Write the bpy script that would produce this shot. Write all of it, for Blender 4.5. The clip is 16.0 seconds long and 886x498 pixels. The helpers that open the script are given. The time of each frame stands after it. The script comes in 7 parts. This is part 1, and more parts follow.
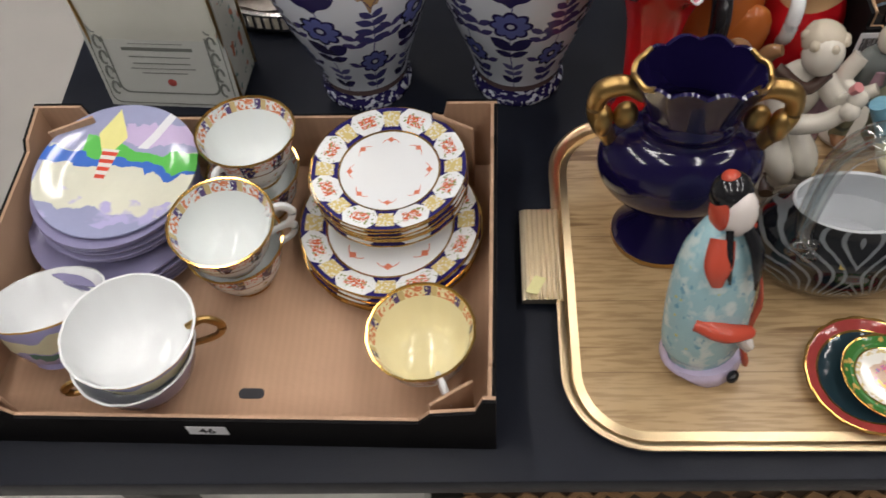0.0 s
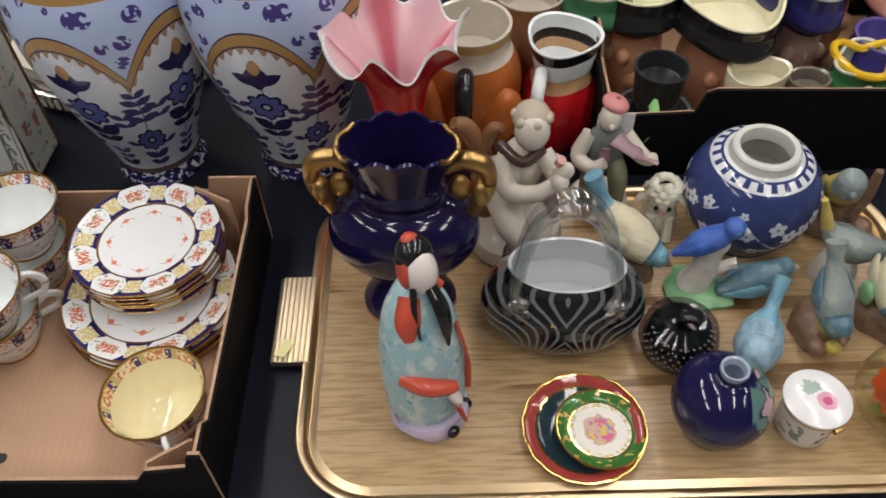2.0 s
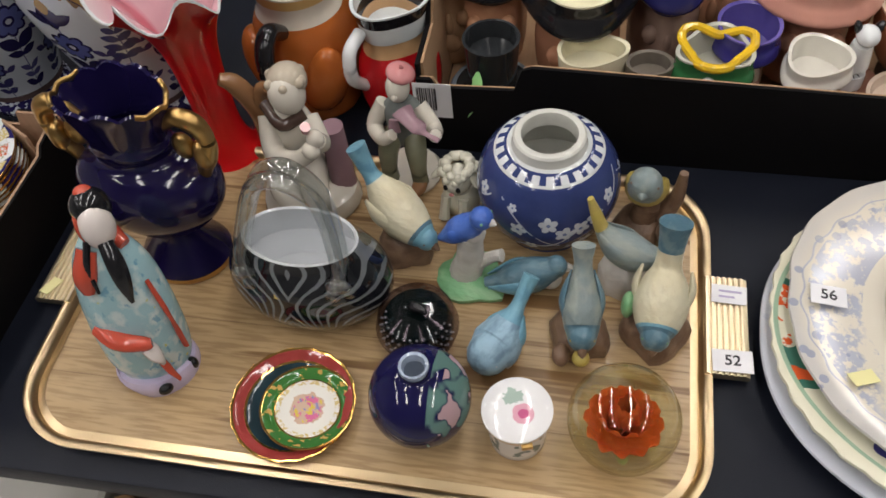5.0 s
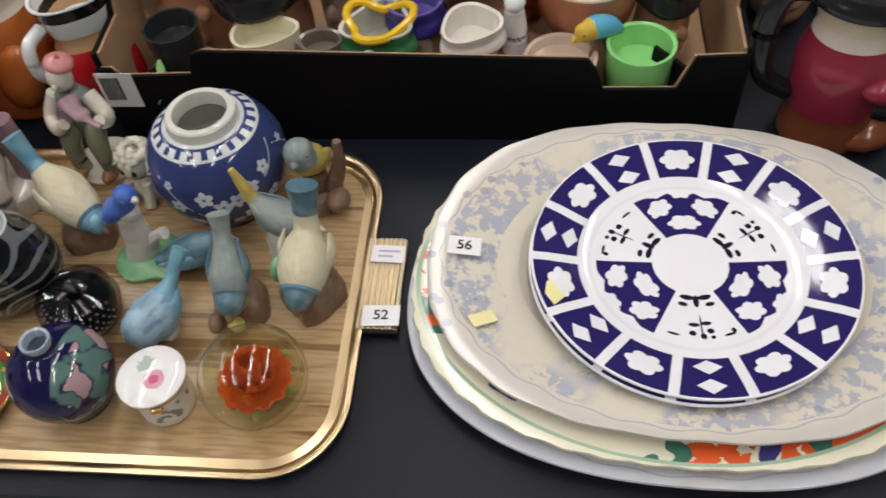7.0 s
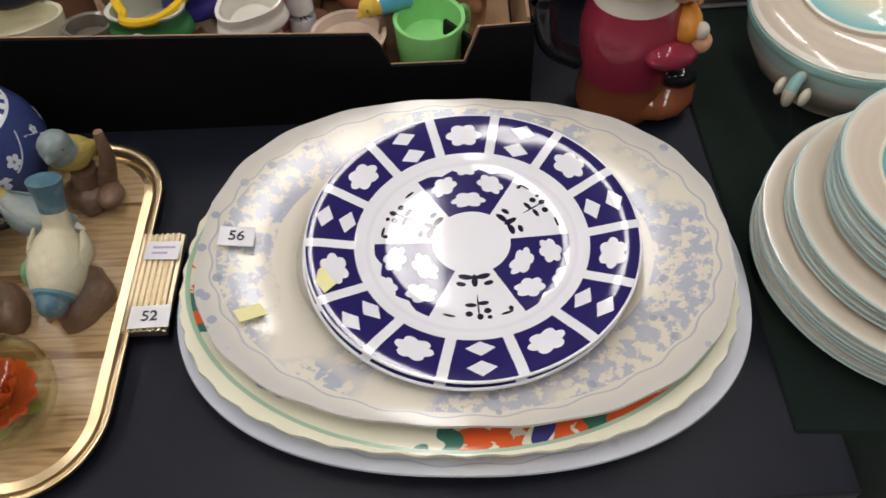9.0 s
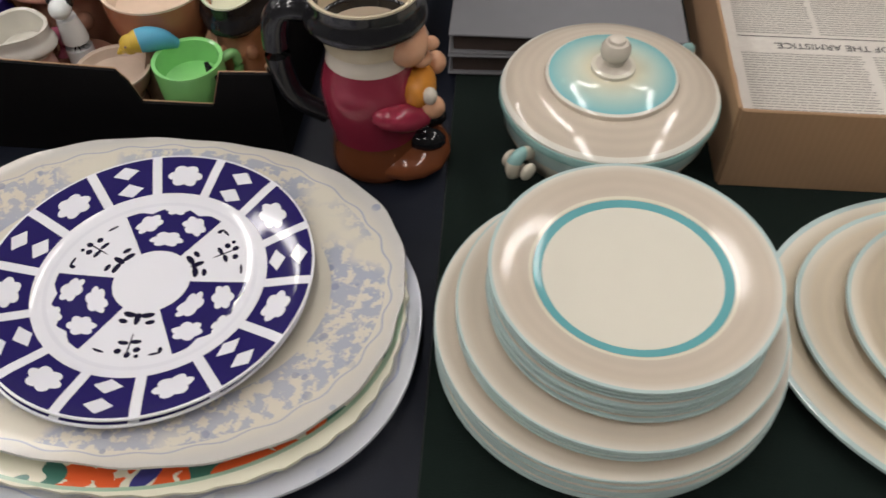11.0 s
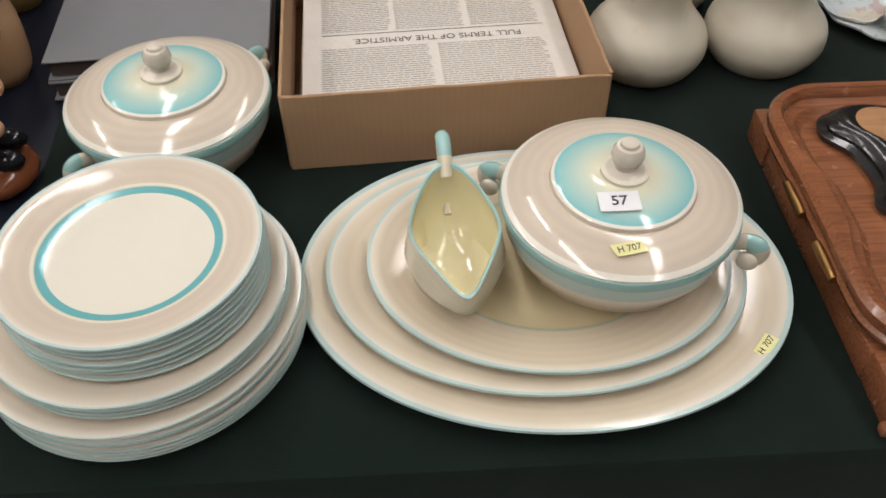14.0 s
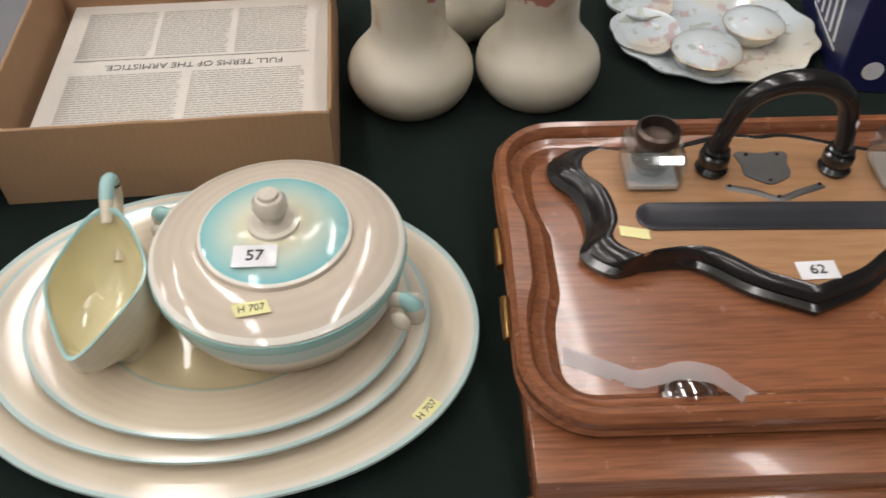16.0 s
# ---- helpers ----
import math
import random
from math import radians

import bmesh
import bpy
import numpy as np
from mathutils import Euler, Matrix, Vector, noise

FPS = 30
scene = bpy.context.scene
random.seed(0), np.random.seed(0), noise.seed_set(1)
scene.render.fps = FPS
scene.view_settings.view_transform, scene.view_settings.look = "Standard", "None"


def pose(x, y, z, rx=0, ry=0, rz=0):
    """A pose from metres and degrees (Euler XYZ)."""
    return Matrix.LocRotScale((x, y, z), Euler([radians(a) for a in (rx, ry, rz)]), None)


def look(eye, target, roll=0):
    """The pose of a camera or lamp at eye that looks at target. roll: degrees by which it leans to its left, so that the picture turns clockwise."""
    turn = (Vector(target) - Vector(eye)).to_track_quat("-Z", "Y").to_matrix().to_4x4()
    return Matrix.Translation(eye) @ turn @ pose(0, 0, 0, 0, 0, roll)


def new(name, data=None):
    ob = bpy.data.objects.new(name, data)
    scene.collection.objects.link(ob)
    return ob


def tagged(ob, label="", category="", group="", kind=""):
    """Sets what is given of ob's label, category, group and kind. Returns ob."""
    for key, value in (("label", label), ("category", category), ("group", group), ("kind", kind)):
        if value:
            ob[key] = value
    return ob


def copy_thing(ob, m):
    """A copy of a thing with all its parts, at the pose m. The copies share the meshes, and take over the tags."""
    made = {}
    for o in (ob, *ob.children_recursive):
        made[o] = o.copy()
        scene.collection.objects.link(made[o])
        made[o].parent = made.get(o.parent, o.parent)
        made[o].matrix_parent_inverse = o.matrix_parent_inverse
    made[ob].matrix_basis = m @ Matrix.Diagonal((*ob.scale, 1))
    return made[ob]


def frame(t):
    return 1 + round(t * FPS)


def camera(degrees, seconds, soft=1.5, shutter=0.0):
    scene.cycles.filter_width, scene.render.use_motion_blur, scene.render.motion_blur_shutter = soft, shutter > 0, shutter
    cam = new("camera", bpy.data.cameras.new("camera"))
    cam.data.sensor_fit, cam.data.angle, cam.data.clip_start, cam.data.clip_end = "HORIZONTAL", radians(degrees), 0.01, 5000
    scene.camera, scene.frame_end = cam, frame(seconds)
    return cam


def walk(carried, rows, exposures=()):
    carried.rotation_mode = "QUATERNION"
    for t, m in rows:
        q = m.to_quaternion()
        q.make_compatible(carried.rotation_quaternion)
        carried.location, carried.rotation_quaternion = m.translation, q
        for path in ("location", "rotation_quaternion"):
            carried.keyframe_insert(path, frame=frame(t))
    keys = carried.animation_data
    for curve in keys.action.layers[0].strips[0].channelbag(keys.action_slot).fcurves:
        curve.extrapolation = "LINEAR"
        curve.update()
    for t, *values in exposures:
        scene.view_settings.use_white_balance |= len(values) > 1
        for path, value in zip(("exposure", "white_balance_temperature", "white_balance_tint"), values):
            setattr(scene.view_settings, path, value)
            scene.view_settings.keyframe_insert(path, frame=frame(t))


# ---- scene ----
cam = camera(55.6, 16.0, soft=1.6, shutter=0.3)
PATH = [
    (0, (0.061, 0.295, 1.435), (0.013, 1.41, -0.225), -5.8),
    (0.5, (0.12, 0.282, 1.437), (0.094, 1.431, -0.2), -5.0),
    (1, (0.17, 0.265, 1.441), (0.165, 1.461, -0.162), -3.9),
    (1.5, (0.218, 0.249, 1.446), (0.244, 1.504, -0.111), -3.1),
    (2, (0.26, 0.24, 1.448), (0.321, 1.519, -0.089), -2.2),
    (2.5, (0.296, 0.248, 1.445), (0.393, 1.499, -0.113), -1.5),
    (3, (0.327, 0.267, 1.436), (0.449, 1.487, -0.145), -1.4),
    (3.5, (0.381, 0.288, 1.418), (0.504, 1.477, -0.185), -0.9),
    (3.7, (0.409, 0.298, 1.409), (0.513, 1.479, -0.202), -0.6),
    (5.8, (0.736, 0.247, 1.427), (0.351, 1.437, -0.134), -10.3),
    (6, (0.765, 0.241, 1.421), (0.395, 1.443, -0.135), -10.0),
    (6.5, (0.828, 0.24, 1.405), (0.583, 1.457, -0.163), -8.2),
    (7, (0.877, 0.244, 1.399), (0.746, 1.457, -0.185), -6.9),
    (7.5, (0.912, 0.249, 1.395), (0.873, 1.452, -0.201), -5.3),
    (8, (0.95, 0.25, 1.394), (0.972, 1.423, -0.226), -4.1),
    (8.2, (0.957, 0.243, 1.387), (1.008, 1.423, -0.227), -3.4),
    (10.5, (1.206, 0.290, 1.325), (1.189, 1.525, -0.249), -2.0),
    (11, (1.305, 0.254, 1.354), (1.249, 1.534, -0.181), -1.2),
    (11.5, (1.378, 0.205, 1.36), (1.314, 1.556, -0.113), -1.7),
    (12, (1.438, 0.176, 1.367), (1.4, 1.564, -0.072), -2.3),
    (12.5, (1.495, 0.162, 1.37), (1.531, 1.563, -0.056), -1.8),
    (13, (1.541, 0.15, 1.368), (1.635, 1.539, -0.069), -1.7),
    (13.5, (1.568, 0.138, 1.365), (1.732, 1.507, -0.085), -1.0),
    (14, (1.602, 0.146, 1.36), (1.82, 1.487, -0.108), -0.4),
    (14.5, (1.657, 0.16, 1.348), (1.847, 1.477, -0.144), -0.3),
    (15, (1.745, 0.169, 1.346), (1.905, 1.475, -0.16), -0.0),
    (15.5, (1.821, 0.174, 1.342), (2.008, 1.496, -0.148), 0.5),
    (16, (1.902, 0.161, 1.357), (2.101, 1.506, -0.11), -0.1),
]
walk(cam, [(t, look(eye, target, roll)) for t, eye, target, roll in PATH],
     exposures=[(0.0, -0.05), (3.5, -0.08), (6.0, -0.12), (8.0, -0.2), (10.5, -0.36), (11.5, -0.32), (13.0, -0.08), (14.0, 0.0), (16.0, 0.0)])

# ---- light ----
world = bpy.data.worlds.new("world")
scene.world = world
world.use_nodes = True
world.node_tree.nodes["Background"].inputs[0].default_value = (0.9, 0.95, 1.0, 1)
world.node_tree.nodes["Background"].inputs[1].default_value = 0.05
LIGHT = 11.6


def hall_light(x, y, z, sx, sy, power, colour=(1.0, 0.94, 0.925)):
    d = bpy.data.lights.new("tube_light", "AREA")
    d.shape, d.size, d.size_y, d.energy, d.color = "RECTANGLE", sx, sy, power, colour
    new("tube_light", d).matrix_world = pose(x, y, z)


# ---- node arithmetic ----
class Val:
    """A value in a node tree, with the usual operators."""

    def __init__(self, tree, socket):
        self.t, self.s = tree, socket

    def op(self, name, *others):
        n = self.t.nodes.new("ShaderNodeMath")
        n.operation = name
        self.t.links.new(self.s, n.inputs[0])
        for i, o in enumerate(others, 1):
            if isinstance(o, Val):
                self.t.links.new(o.s, n.inputs[i])
            else:
                n.inputs[i].default_value = o
        return Val(self.t, n.outputs[0])

    def __add__(self, o): return self.op("ADD", o)
    def __radd__(self, o): return self.op("ADD", o)
    def __sub__(self, o): return self.op("SUBTRACT", o)
    def __rsub__(self, o): return (self * -1) + o
    def __mul__(self, o): return self.op("MULTIPLY", o)
    def __rmul__(self, o): return self.op("MULTIPLY", o)
    def __truediv__(self, o): return self.op("DIVIDE", o)
    def __gt__(self, o): return self.op("GREATER_THAN", o)
    def __lt__(self, o): return self.op("LESS_THAN", o)
    def sin(self): return self.op("SINE")
    def cos(self): return self.op("COSINE")
    def abs(self): return self.op("ABSOLUTE")
    def sqrt(self): return self.op("SQRT")
    def mod(self, o): return self.op("FLOORED_MODULO", o)
    def floor(self): return self.op("FLOOR")
    def ramp(self, a, b): return ((self - a) * (1.0 / (b - a))).op("MAXIMUM", 0.0).op("MINIMUM", 1.0)
    def between(self, a, b): return (self > a) * (self < b)


class Paint:
    """A procedural material under construction; colours are laid over one another by masks."""

    def __init__(self, name, base, rough=0.25, metal=0.0, coat=0.0, grain=0.06, grain_scale=60.0, trans=0.0, ior=1.5):
        self.mat = bpy.data.materials.new(name)
        self.mat.use_nodes = True
        self.t = self.mat.node_tree
        self.b = self.t.nodes["Principled BSDF"]
        self.rough = rough
        for key, v in (("Roughness", rough), ("Metallic", metal), ("Coat Weight", coat), ("Coat Roughness", 0.06), ("Transmission Weight", trans), ("IOR", ior)):
            self.b.inputs[key].default_value = v
        tc = self.t.nodes.new("ShaderNodeTexCoord")
        self.vec = tc.outputs["Object"]
        sep = self.t.nodes.new("ShaderNodeSeparateXYZ")
        self.t.links.new(self.vec, sep.inputs[0])
        self.x, self.y, self.z = (Val(self.t, o) for o in sep.outputs)
        self.c = self.col(base)
        self.grain, self.grain_scale = grain, grain_scale

    def polar(self, sx=1.0, sy=1.0):
        x, y = self.x * (1 / sx), self.y * (1 / sy)
        return (x * x + y * y).sqrt(), y.op("ARCTAN2", x)

    def col(self, c):
        n = self.t.nodes.new("ShaderNodeRGB")
        n.outputs[0].default_value = (*c, 1)
        return n.outputs[0]

    def vector(self, x, y, z):
        n = self.t.nodes.new("ShaderNodeCombineXYZ")
        for i, v in enumerate((x, y, z)):
            if isinstance(v, Val):
                self.t.links.new(v.s, n.inputs[i])
            else:
                n.inputs[i].default_value = v
        return n.outputs[0]

    def noise(self, scale, detail=3.0, vec=None, rough=0.5):
        n = self.t.nodes.new("ShaderNodeTexNoise")
        n.inputs["Scale"].default_value, n.inputs["Detail"].default_value, n.inputs["Roughness"].default_value = scale, detail, rough
        self.t.links.new(vec or self.vec, n.inputs["Vector"])
        return Val(self.t, n.outputs["Fac"])

    def cells(self, scale, vec=None, feature="F1", jitter=1.0):
        n = self.t.nodes.new("ShaderNodeTexVoronoi")
        n.feature = feature
        n.inputs["Scale"].default_value, n.inputs["Randomness"].default_value = scale, jitter
        self.t.links.new(vec or self.vec, n.inputs["Vector"])
        return Val(self.t, n.outputs["Distance"])

    def lay(self, mask, c):
        n = self.t.nodes.new("ShaderNodeMix")
        n.data_type = "RGBA"
        self.t.links.new(mask.s, n.inputs[0])
        self.t.links.new(self.c, n.inputs[6])
        if isinstance(c, tuple):
            n.inputs[7].default_value = (*c, 1)
        else:
            self.t.links.new(c, n.inputs[7])
        self.c = n.outputs[2]
        return self

    def metal(self, mask, rough=0.25):
        self.t.links.new(mask.s, self.b.inputs["Metallic"])
        return self

    def done(self, bump=None, depth=0.0005, worn=0.08):
        if self.grain:
            big, small = self.noise(self.grain_scale * 0.12, 2.0), self.noise(self.grain_scale, 4.0)
            f = (big * 0.6 + small * 0.4 - 0.5) * (2 * self.grain) + 1.0
            n = self.t.nodes.new("ShaderNodeMix")
            n.data_type, n.blend_type = "RGBA", "MULTIPLY"
            n.inputs[0].default_value = 1.0
            self.t.links.new(self.c, n.inputs[6])
            g = self.t.nodes.new("ShaderNodeCombineColor")
            for i in range(3):
                self.t.links.new(f.s, g.inputs[i])
            self.t.links.new(g.outputs[0], n.inputs[7])
            self.c = n.outputs[2]
            self.t.links.new(((small - 0.5) * worn + self.rough).op("MAXIMUM", 0.02).s, self.b.inputs["Roughness"])
        self.t.links.new(self.c, self.b.inputs["Base Color"])
        if bump is not None:
            n = self.t.nodes.new("ShaderNodeBump")
            n.inputs["Strength"].default_value, n.inputs["Distance"].default_value = 1.0, depth
            self.t.links.new(bump.s, n.inputs["Height"])
            self.t.links.new(n.outputs[0], self.b.inputs["Normal"])
        return self.mat


def plain(name, base, rough=0.15, **kw):
    return Paint(name, base, rough, **kw).done()


PI = math.pi


def clear_body(name, tint, gloss=0.02, edge=0.35, base=0.035):
    """Solid clear glass that lets light through to what is set inside it."""
    mat = bpy.data.materials.new(name)
    mat.use_nodes = True
    t = mat.node_tree
    t.nodes.remove(t.nodes["Principled BSDF"])
    tr, gl, mx, fr = (t.nodes.new(n) for n in ("ShaderNodeBsdfTransparent", "ShaderNodeBsdfGlossy", "ShaderNodeMixShader", "ShaderNodeLayerWeight"))
    tr.inputs[0].default_value = (*tint, 1)
    gl.inputs["Roughness"].default_value = gloss
    fr.inputs[0].default_value = 0.5
    t.links.new((Val(t, fr.outputs["Facing"]).op("POWER", 3.0) * edge + base).s, mx.inputs[0])
    t.links.new(tr.outputs[0], mx.inputs[1])
    t.links.new(gl.outputs[0], mx.inputs[2])
    t.links.new(mx.outputs[0], t.nodes["Material Output"].inputs[0])
    return mat


NAVY, GOLD_C, CREAM_C = (0.022, 0.016, 0.11), (0.55, 0.33, 0.09), (0.72, 0.66, 0.52)

white_china = plain("white_china", (0.76, 0.78, 0.78), 0.1, grain=0.03)
gold = plain("gold", (0.50, 0.32, 0.12), 0.32, metal=1.0, grain=0.15)
black_gloss = plain("black_gloss", (0.012, 0.012, 0.014), 0.12)
tag_white = plain("tag_white", (0.78, 0.78, 0.80), 0.5, grain=0.03)
ink = plain("ink", (0.02, 0.02, 0.025), 0.6)
tag_yellow = plain("tag_yellow", (0.78, 0.74, 0.36), 0.6)


def table_black():
    p = Paint("black_laminate", (0.009, 0.011, 0.018), 0.36, grain=0.25, grain_scale=40)
    p.lay(p.noise(9, 5).ramp(0.55, 0.8) * 0.5, (0.017, 0.019, 0.025))
    p.b.inputs["Specular IOR Level"].default_value = 0.16
    return p.done(p.noise(700, 2), 0.0002, 0.2)


def cloth_green():
    p = Paint("green_baize", (0.0042, 0.0105, 0.0078), 0.95, grain=0.3, grain_scale=300)
    p.lay(p.noise(14, 4).ramp(0.5, 0.8) * 0.5, (0.0085, 0.0165, 0.0135))
    p.b.inputs["Sheen Weight"].default_value = 0.06
    p.b.inputs["Specular IOR Level"].default_value = 0.2
    return p.done(p.noise(900, 3), 0.0008)


def cardboard(name, base):
    p = Paint(name, base, 0.85, grain=0.12, grain_scale=35)
    p.lay((p.x * 900 + p.noise(30) * 4).sin().ramp(-1, 1) * 0.08, (0.2, 0.12, 0.06))
    p.lay(p.noise(7, 5).ramp(0.58, 0.8) * 0.3, (0.30, 0.19, 0.11))
    return p.done(p.noise(120, 3), 0.0003)


def tray_wood():
    p = Paint("printed_oak", (0.43, 0.295, 0.150), 0.3, grain=0.1, grain_scale=50)
    v = p.vector(p.x * 0.10, p.y, p.z)
    fine, broad = p.noise(240, 4, v), p.noise(28, 5, v)
    p.lay(fine.ramp(0.45, 0.60) * 0.7, (0.265, 0.165, 0.075))
    p.lay(broad.ramp(0.5, 0.72) * 0.55, (0.50, 0.365, 0.205))
    line = p.noise(45, 3, p.vector(p.x * 0.05, p.y, p.z)).ramp(0.62, 0.66)
    p.lay(line * 0.85, (0.15, 0.075, 0.025))
    plank = ((p.y + 0.2).mod(0.079) < 0.0012) * 0.5
    p.lay(plank, (0.13, 0.07, 0.03))
    return p.done(worn=0.1)


def mahogany():
    p = Paint("mahogany", (0.265, 0.100, 0.044), 0.26, coat=0.4, grain=0.15, grain_scale=50)
    v = p.vector(p.x * 0.06, p.y, p.z)
    p.lay(p.noise(340, 4, v).ramp(0.4, 0.65) * 0.6, (0.115, 0.038, 0.019))
    p.lay(p.noise(16, 4, v).ramp(0.45, 0.75) * 0.5, (0.38, 0.155, 0.068))
    return p.done(p.noise(300, 3, v), 0.0002)


m_table, m_cloth = table_black(), cloth_green()
m_card, m_card_in = cardboard("brown_cardboard", (0.40, 0.245, 0.135)), cardboard("carton_inside", (0.46, 0.29, 0.185))
m_carton = Paint("black_carton", (0.0045, 0.004, 0.0045), 0.7, grain=0.2)
m_carton.b.inputs["Specular IOR Level"].default_value = 0.12
m_carton = m_carton.done()
m_tray, m_mahog = tray_wood(), mahogany()
m_concrete = Paint("concrete", (0.44, 0.42, 0.39), 0.7, grain=0.15, grain_scale=8).done()
m_wall = Paint("wall_paint", (0.36, 0.36, 0.35), 0.8, grain=0.05, grain_scale=5).done()


# ---- mesh helpers ----
def part(name, bm, material, parent=None, label="", smooth=True, m=None):
    me = bpy.data.meshes.new(name)
    if m is not None:
        bm.transform(m)
    bmesh.ops.recalc_face_normals(bm, faces=bm.faces)
    for f in bm.faces:
        f.smooth = smooth
    bm.to_mesh(me)
    bm.free()
    for mm in (material if isinstance(material, (list, tuple)) else [material]):
        me.materials.append(mm)
    if smooth:
        me.set_sharp_from_angle(angle=radians(38))
    ob = new(name, me)
    ob.parent = parent
    if label:
        ob["label"] = label
    return ob


def thing(name, x, y, z, rz, label, category, group="", kind=""):
    ob = new(name)
    ob.matrix_world = pose(x, y, z, 0, 0, rz)
    return tagged(ob, label, category, group, kind)


def place(ob, m):
    ob.matrix_basis = m
    return ob


def lathe(profile, seg=64, shape=None, bm=None, mi=None, m=None):
    """A turned form; profile of (radius, height); shape(angle) scales the radius; mi(k) the material of band k."""
    bm = bm or bmesh.new()
    rings = []
    for r, z in profile:
        if r < 1e-6:
            rings.append([bm.verts.new((0, 0, z))])
            continue
        ring = []
        for i in range(seg):
            a = 2 * PI * i / seg
            s = shape(a, r, z) if shape else 1.0
            sx, sy = s if isinstance(s, tuple) else (s, s)
            ring.append(bm.verts.new((r * sx * math.cos(a), r * sy * math.sin(a), z)))
        rings.append(ring)
    for k in range(len(rings) - 1):
        a, b = rings[k], rings[k + 1]
        for i in range(seg):
            j = (i + 1) % seg
            vs = ([a[0]] if len(a) == 1 else [a[i], a[j]]) + ([b[0]] if len(b) == 1 else [b[j], b[i]])
            if len(vs) > 2:
                f = bm.faces.new(vs)
                f.material_index = mi(k) if mi else 0
    if m is not None:
        bmesh.ops.transform(bm, matrix=m, verts=[v for r in rings for v in r])
    return bm


def spline(pts, n):
    """Catmull-Rom through rows of any length."""
    out = []
    p = [np.array(q, float) for q in pts]
    p = [2 * p[0] - p[1]] + p + [2 * p[-1] - p[-2]]
    for k in range(1, len(p) - 2):
        for i in range(n):
            t = i / n
            a, b, c, d = p[k - 1:k + 3]
            out.append(0.5 * (2 * b + (c - a) * t + (2 * a - 5 * b + 4 * c - d) * t * t + (3 * b - a - 3 * c + d) * t ** 3))
    out.append(p[-2])
    return out


def loft(pts, n=5, seg=14, bm=None, mi=0, flat=1.0, up=(0, 0, 1), bands=None):
    """A limb or body: rows of x, y, z, radius; flat squashes it across 'up'; bands of (share of length, material)."""
    bm = bm or bmesh.new()
    rows = spline(pts, n)
    rings = []
    for k, q in enumerate(rows):
        c = Vector([float(w) for w in q[:3]])
        d = Vector([float(w) for w in rows[min(k + 1, len(rows) - 1)][:3] - rows[max(k - 1, 0)][:3]])
        d.normalize()
        side = d.cross(Vector(up))
        if side.length < 1e-3:
            side = d.cross(Vector((0, 1, 0)))
        side.normalize()
        top = side.cross(d)
        r = max(float(q[3]), 1e-4)
        rings.append([bm.verts.new(c + r * (math.cos(a) * side + flat * math.sin(a) * top)) for a in (2 * PI * i / seg for i in range(seg))])
    for k in range(len(rings) - 1):
        s = k / (len(rings) - 1)
        idx = mi if bands is None else next((b for e, b in bands if s < e), bands[-1][1])
        for i in range(seg):
            j = (i + 1) % seg
            bm.faces.new((rings[k][i], rings[k][j], rings[k + 1][j], rings[k + 1][i])).material_index = idx
    for ring, k in ((rings[0], 0), (rings[-1], -1)):
        f = bm.faces.new(ring)
        f.material_index = mi if bands is None else bands[k][1]
    return bm


def ell(bm, c, r, rot=(0, 0, 0), mi=0, seg=18):
    m = pose(*c, *rot) @ Matrix.Diagonal((*r, 1))
    made = bmesh.ops.create_uvsphere(bm, u_segments=seg, v_segments=seg // 2 + 2, radius=1, matrix=m)
    for f in {f for v in made["verts"] for f in v.link_faces}:
        f.material_index = mi
    return bm


def block(sx, sy, sz, bevel=0.001, seg=2, bm=None, m=None, mi=0):
    """A box that stands on z = 0, with rounded edges."""
    b = bmesh.new()
    bmesh.ops.create_cube(b, size=1, matrix=Matrix.Translation((0, 0, sz / 2)) @ Matrix.Diagonal((sx, sy, sz, 1)))
    if bevel:
        bmesh.ops.bevel(b, geom=b.edges[:], offset=bevel, segments=seg, affect="EDGES", profile=0.5)
    if m is not None:
        b.transform(m)
    for f in b.faces:
        f.material_index = mi
    if bm is None:
        return b
    me = bpy.data.meshes.new("tmp")
    b.to_mesh(me)
    b.free()
    n0 = len(bm.faces)
    bm.from_mesh(me)
    bpy.data.meshes.remove(me)
    bm.faces.ensure_lookup_table()
    for f in bm.faces[n0:]:
        f.material_index = mi
    return bm


def rounded(w, d, rc, n=10):
    """The outline of a rounded rectangle about the origin."""
    out = []
    for cx, cy, a0 in ((w / 2 - rc, d / 2 - rc, 0), (-w / 2 + rc, d / 2 - rc, 90), (-w / 2 + rc, -d / 2 + rc, 180), (w / 2 - rc, -d / 2 + rc, 270)):
        for i in range(n + 1):
            a = radians(a0 + 90 * i / n)
            out.append((cx + rc * math.cos(a), cy + rc * math.sin(a)))
    return out


def rings_of(outline_of, profile, bm=None, close=True):
    """Sweeps a profile of (outset, z) round outlines of a shape; close caps the last ring."""
    bm = bm or bmesh.new()
    rings = [[bm.verts.new((x, y, z)) for x, y in outline_of(o)] for o, z in profile]
    n = len(rings[0])
    for a, b in zip(rings, rings[1:]):
        for i in range(n):
            j = (i + 1) % n
            bm.faces.new((a[i], a[j], b[j], b[i]))
    if close:
        bm.faces.new(rings[-1])
        bm.faces.new(rings[0])
    return bm


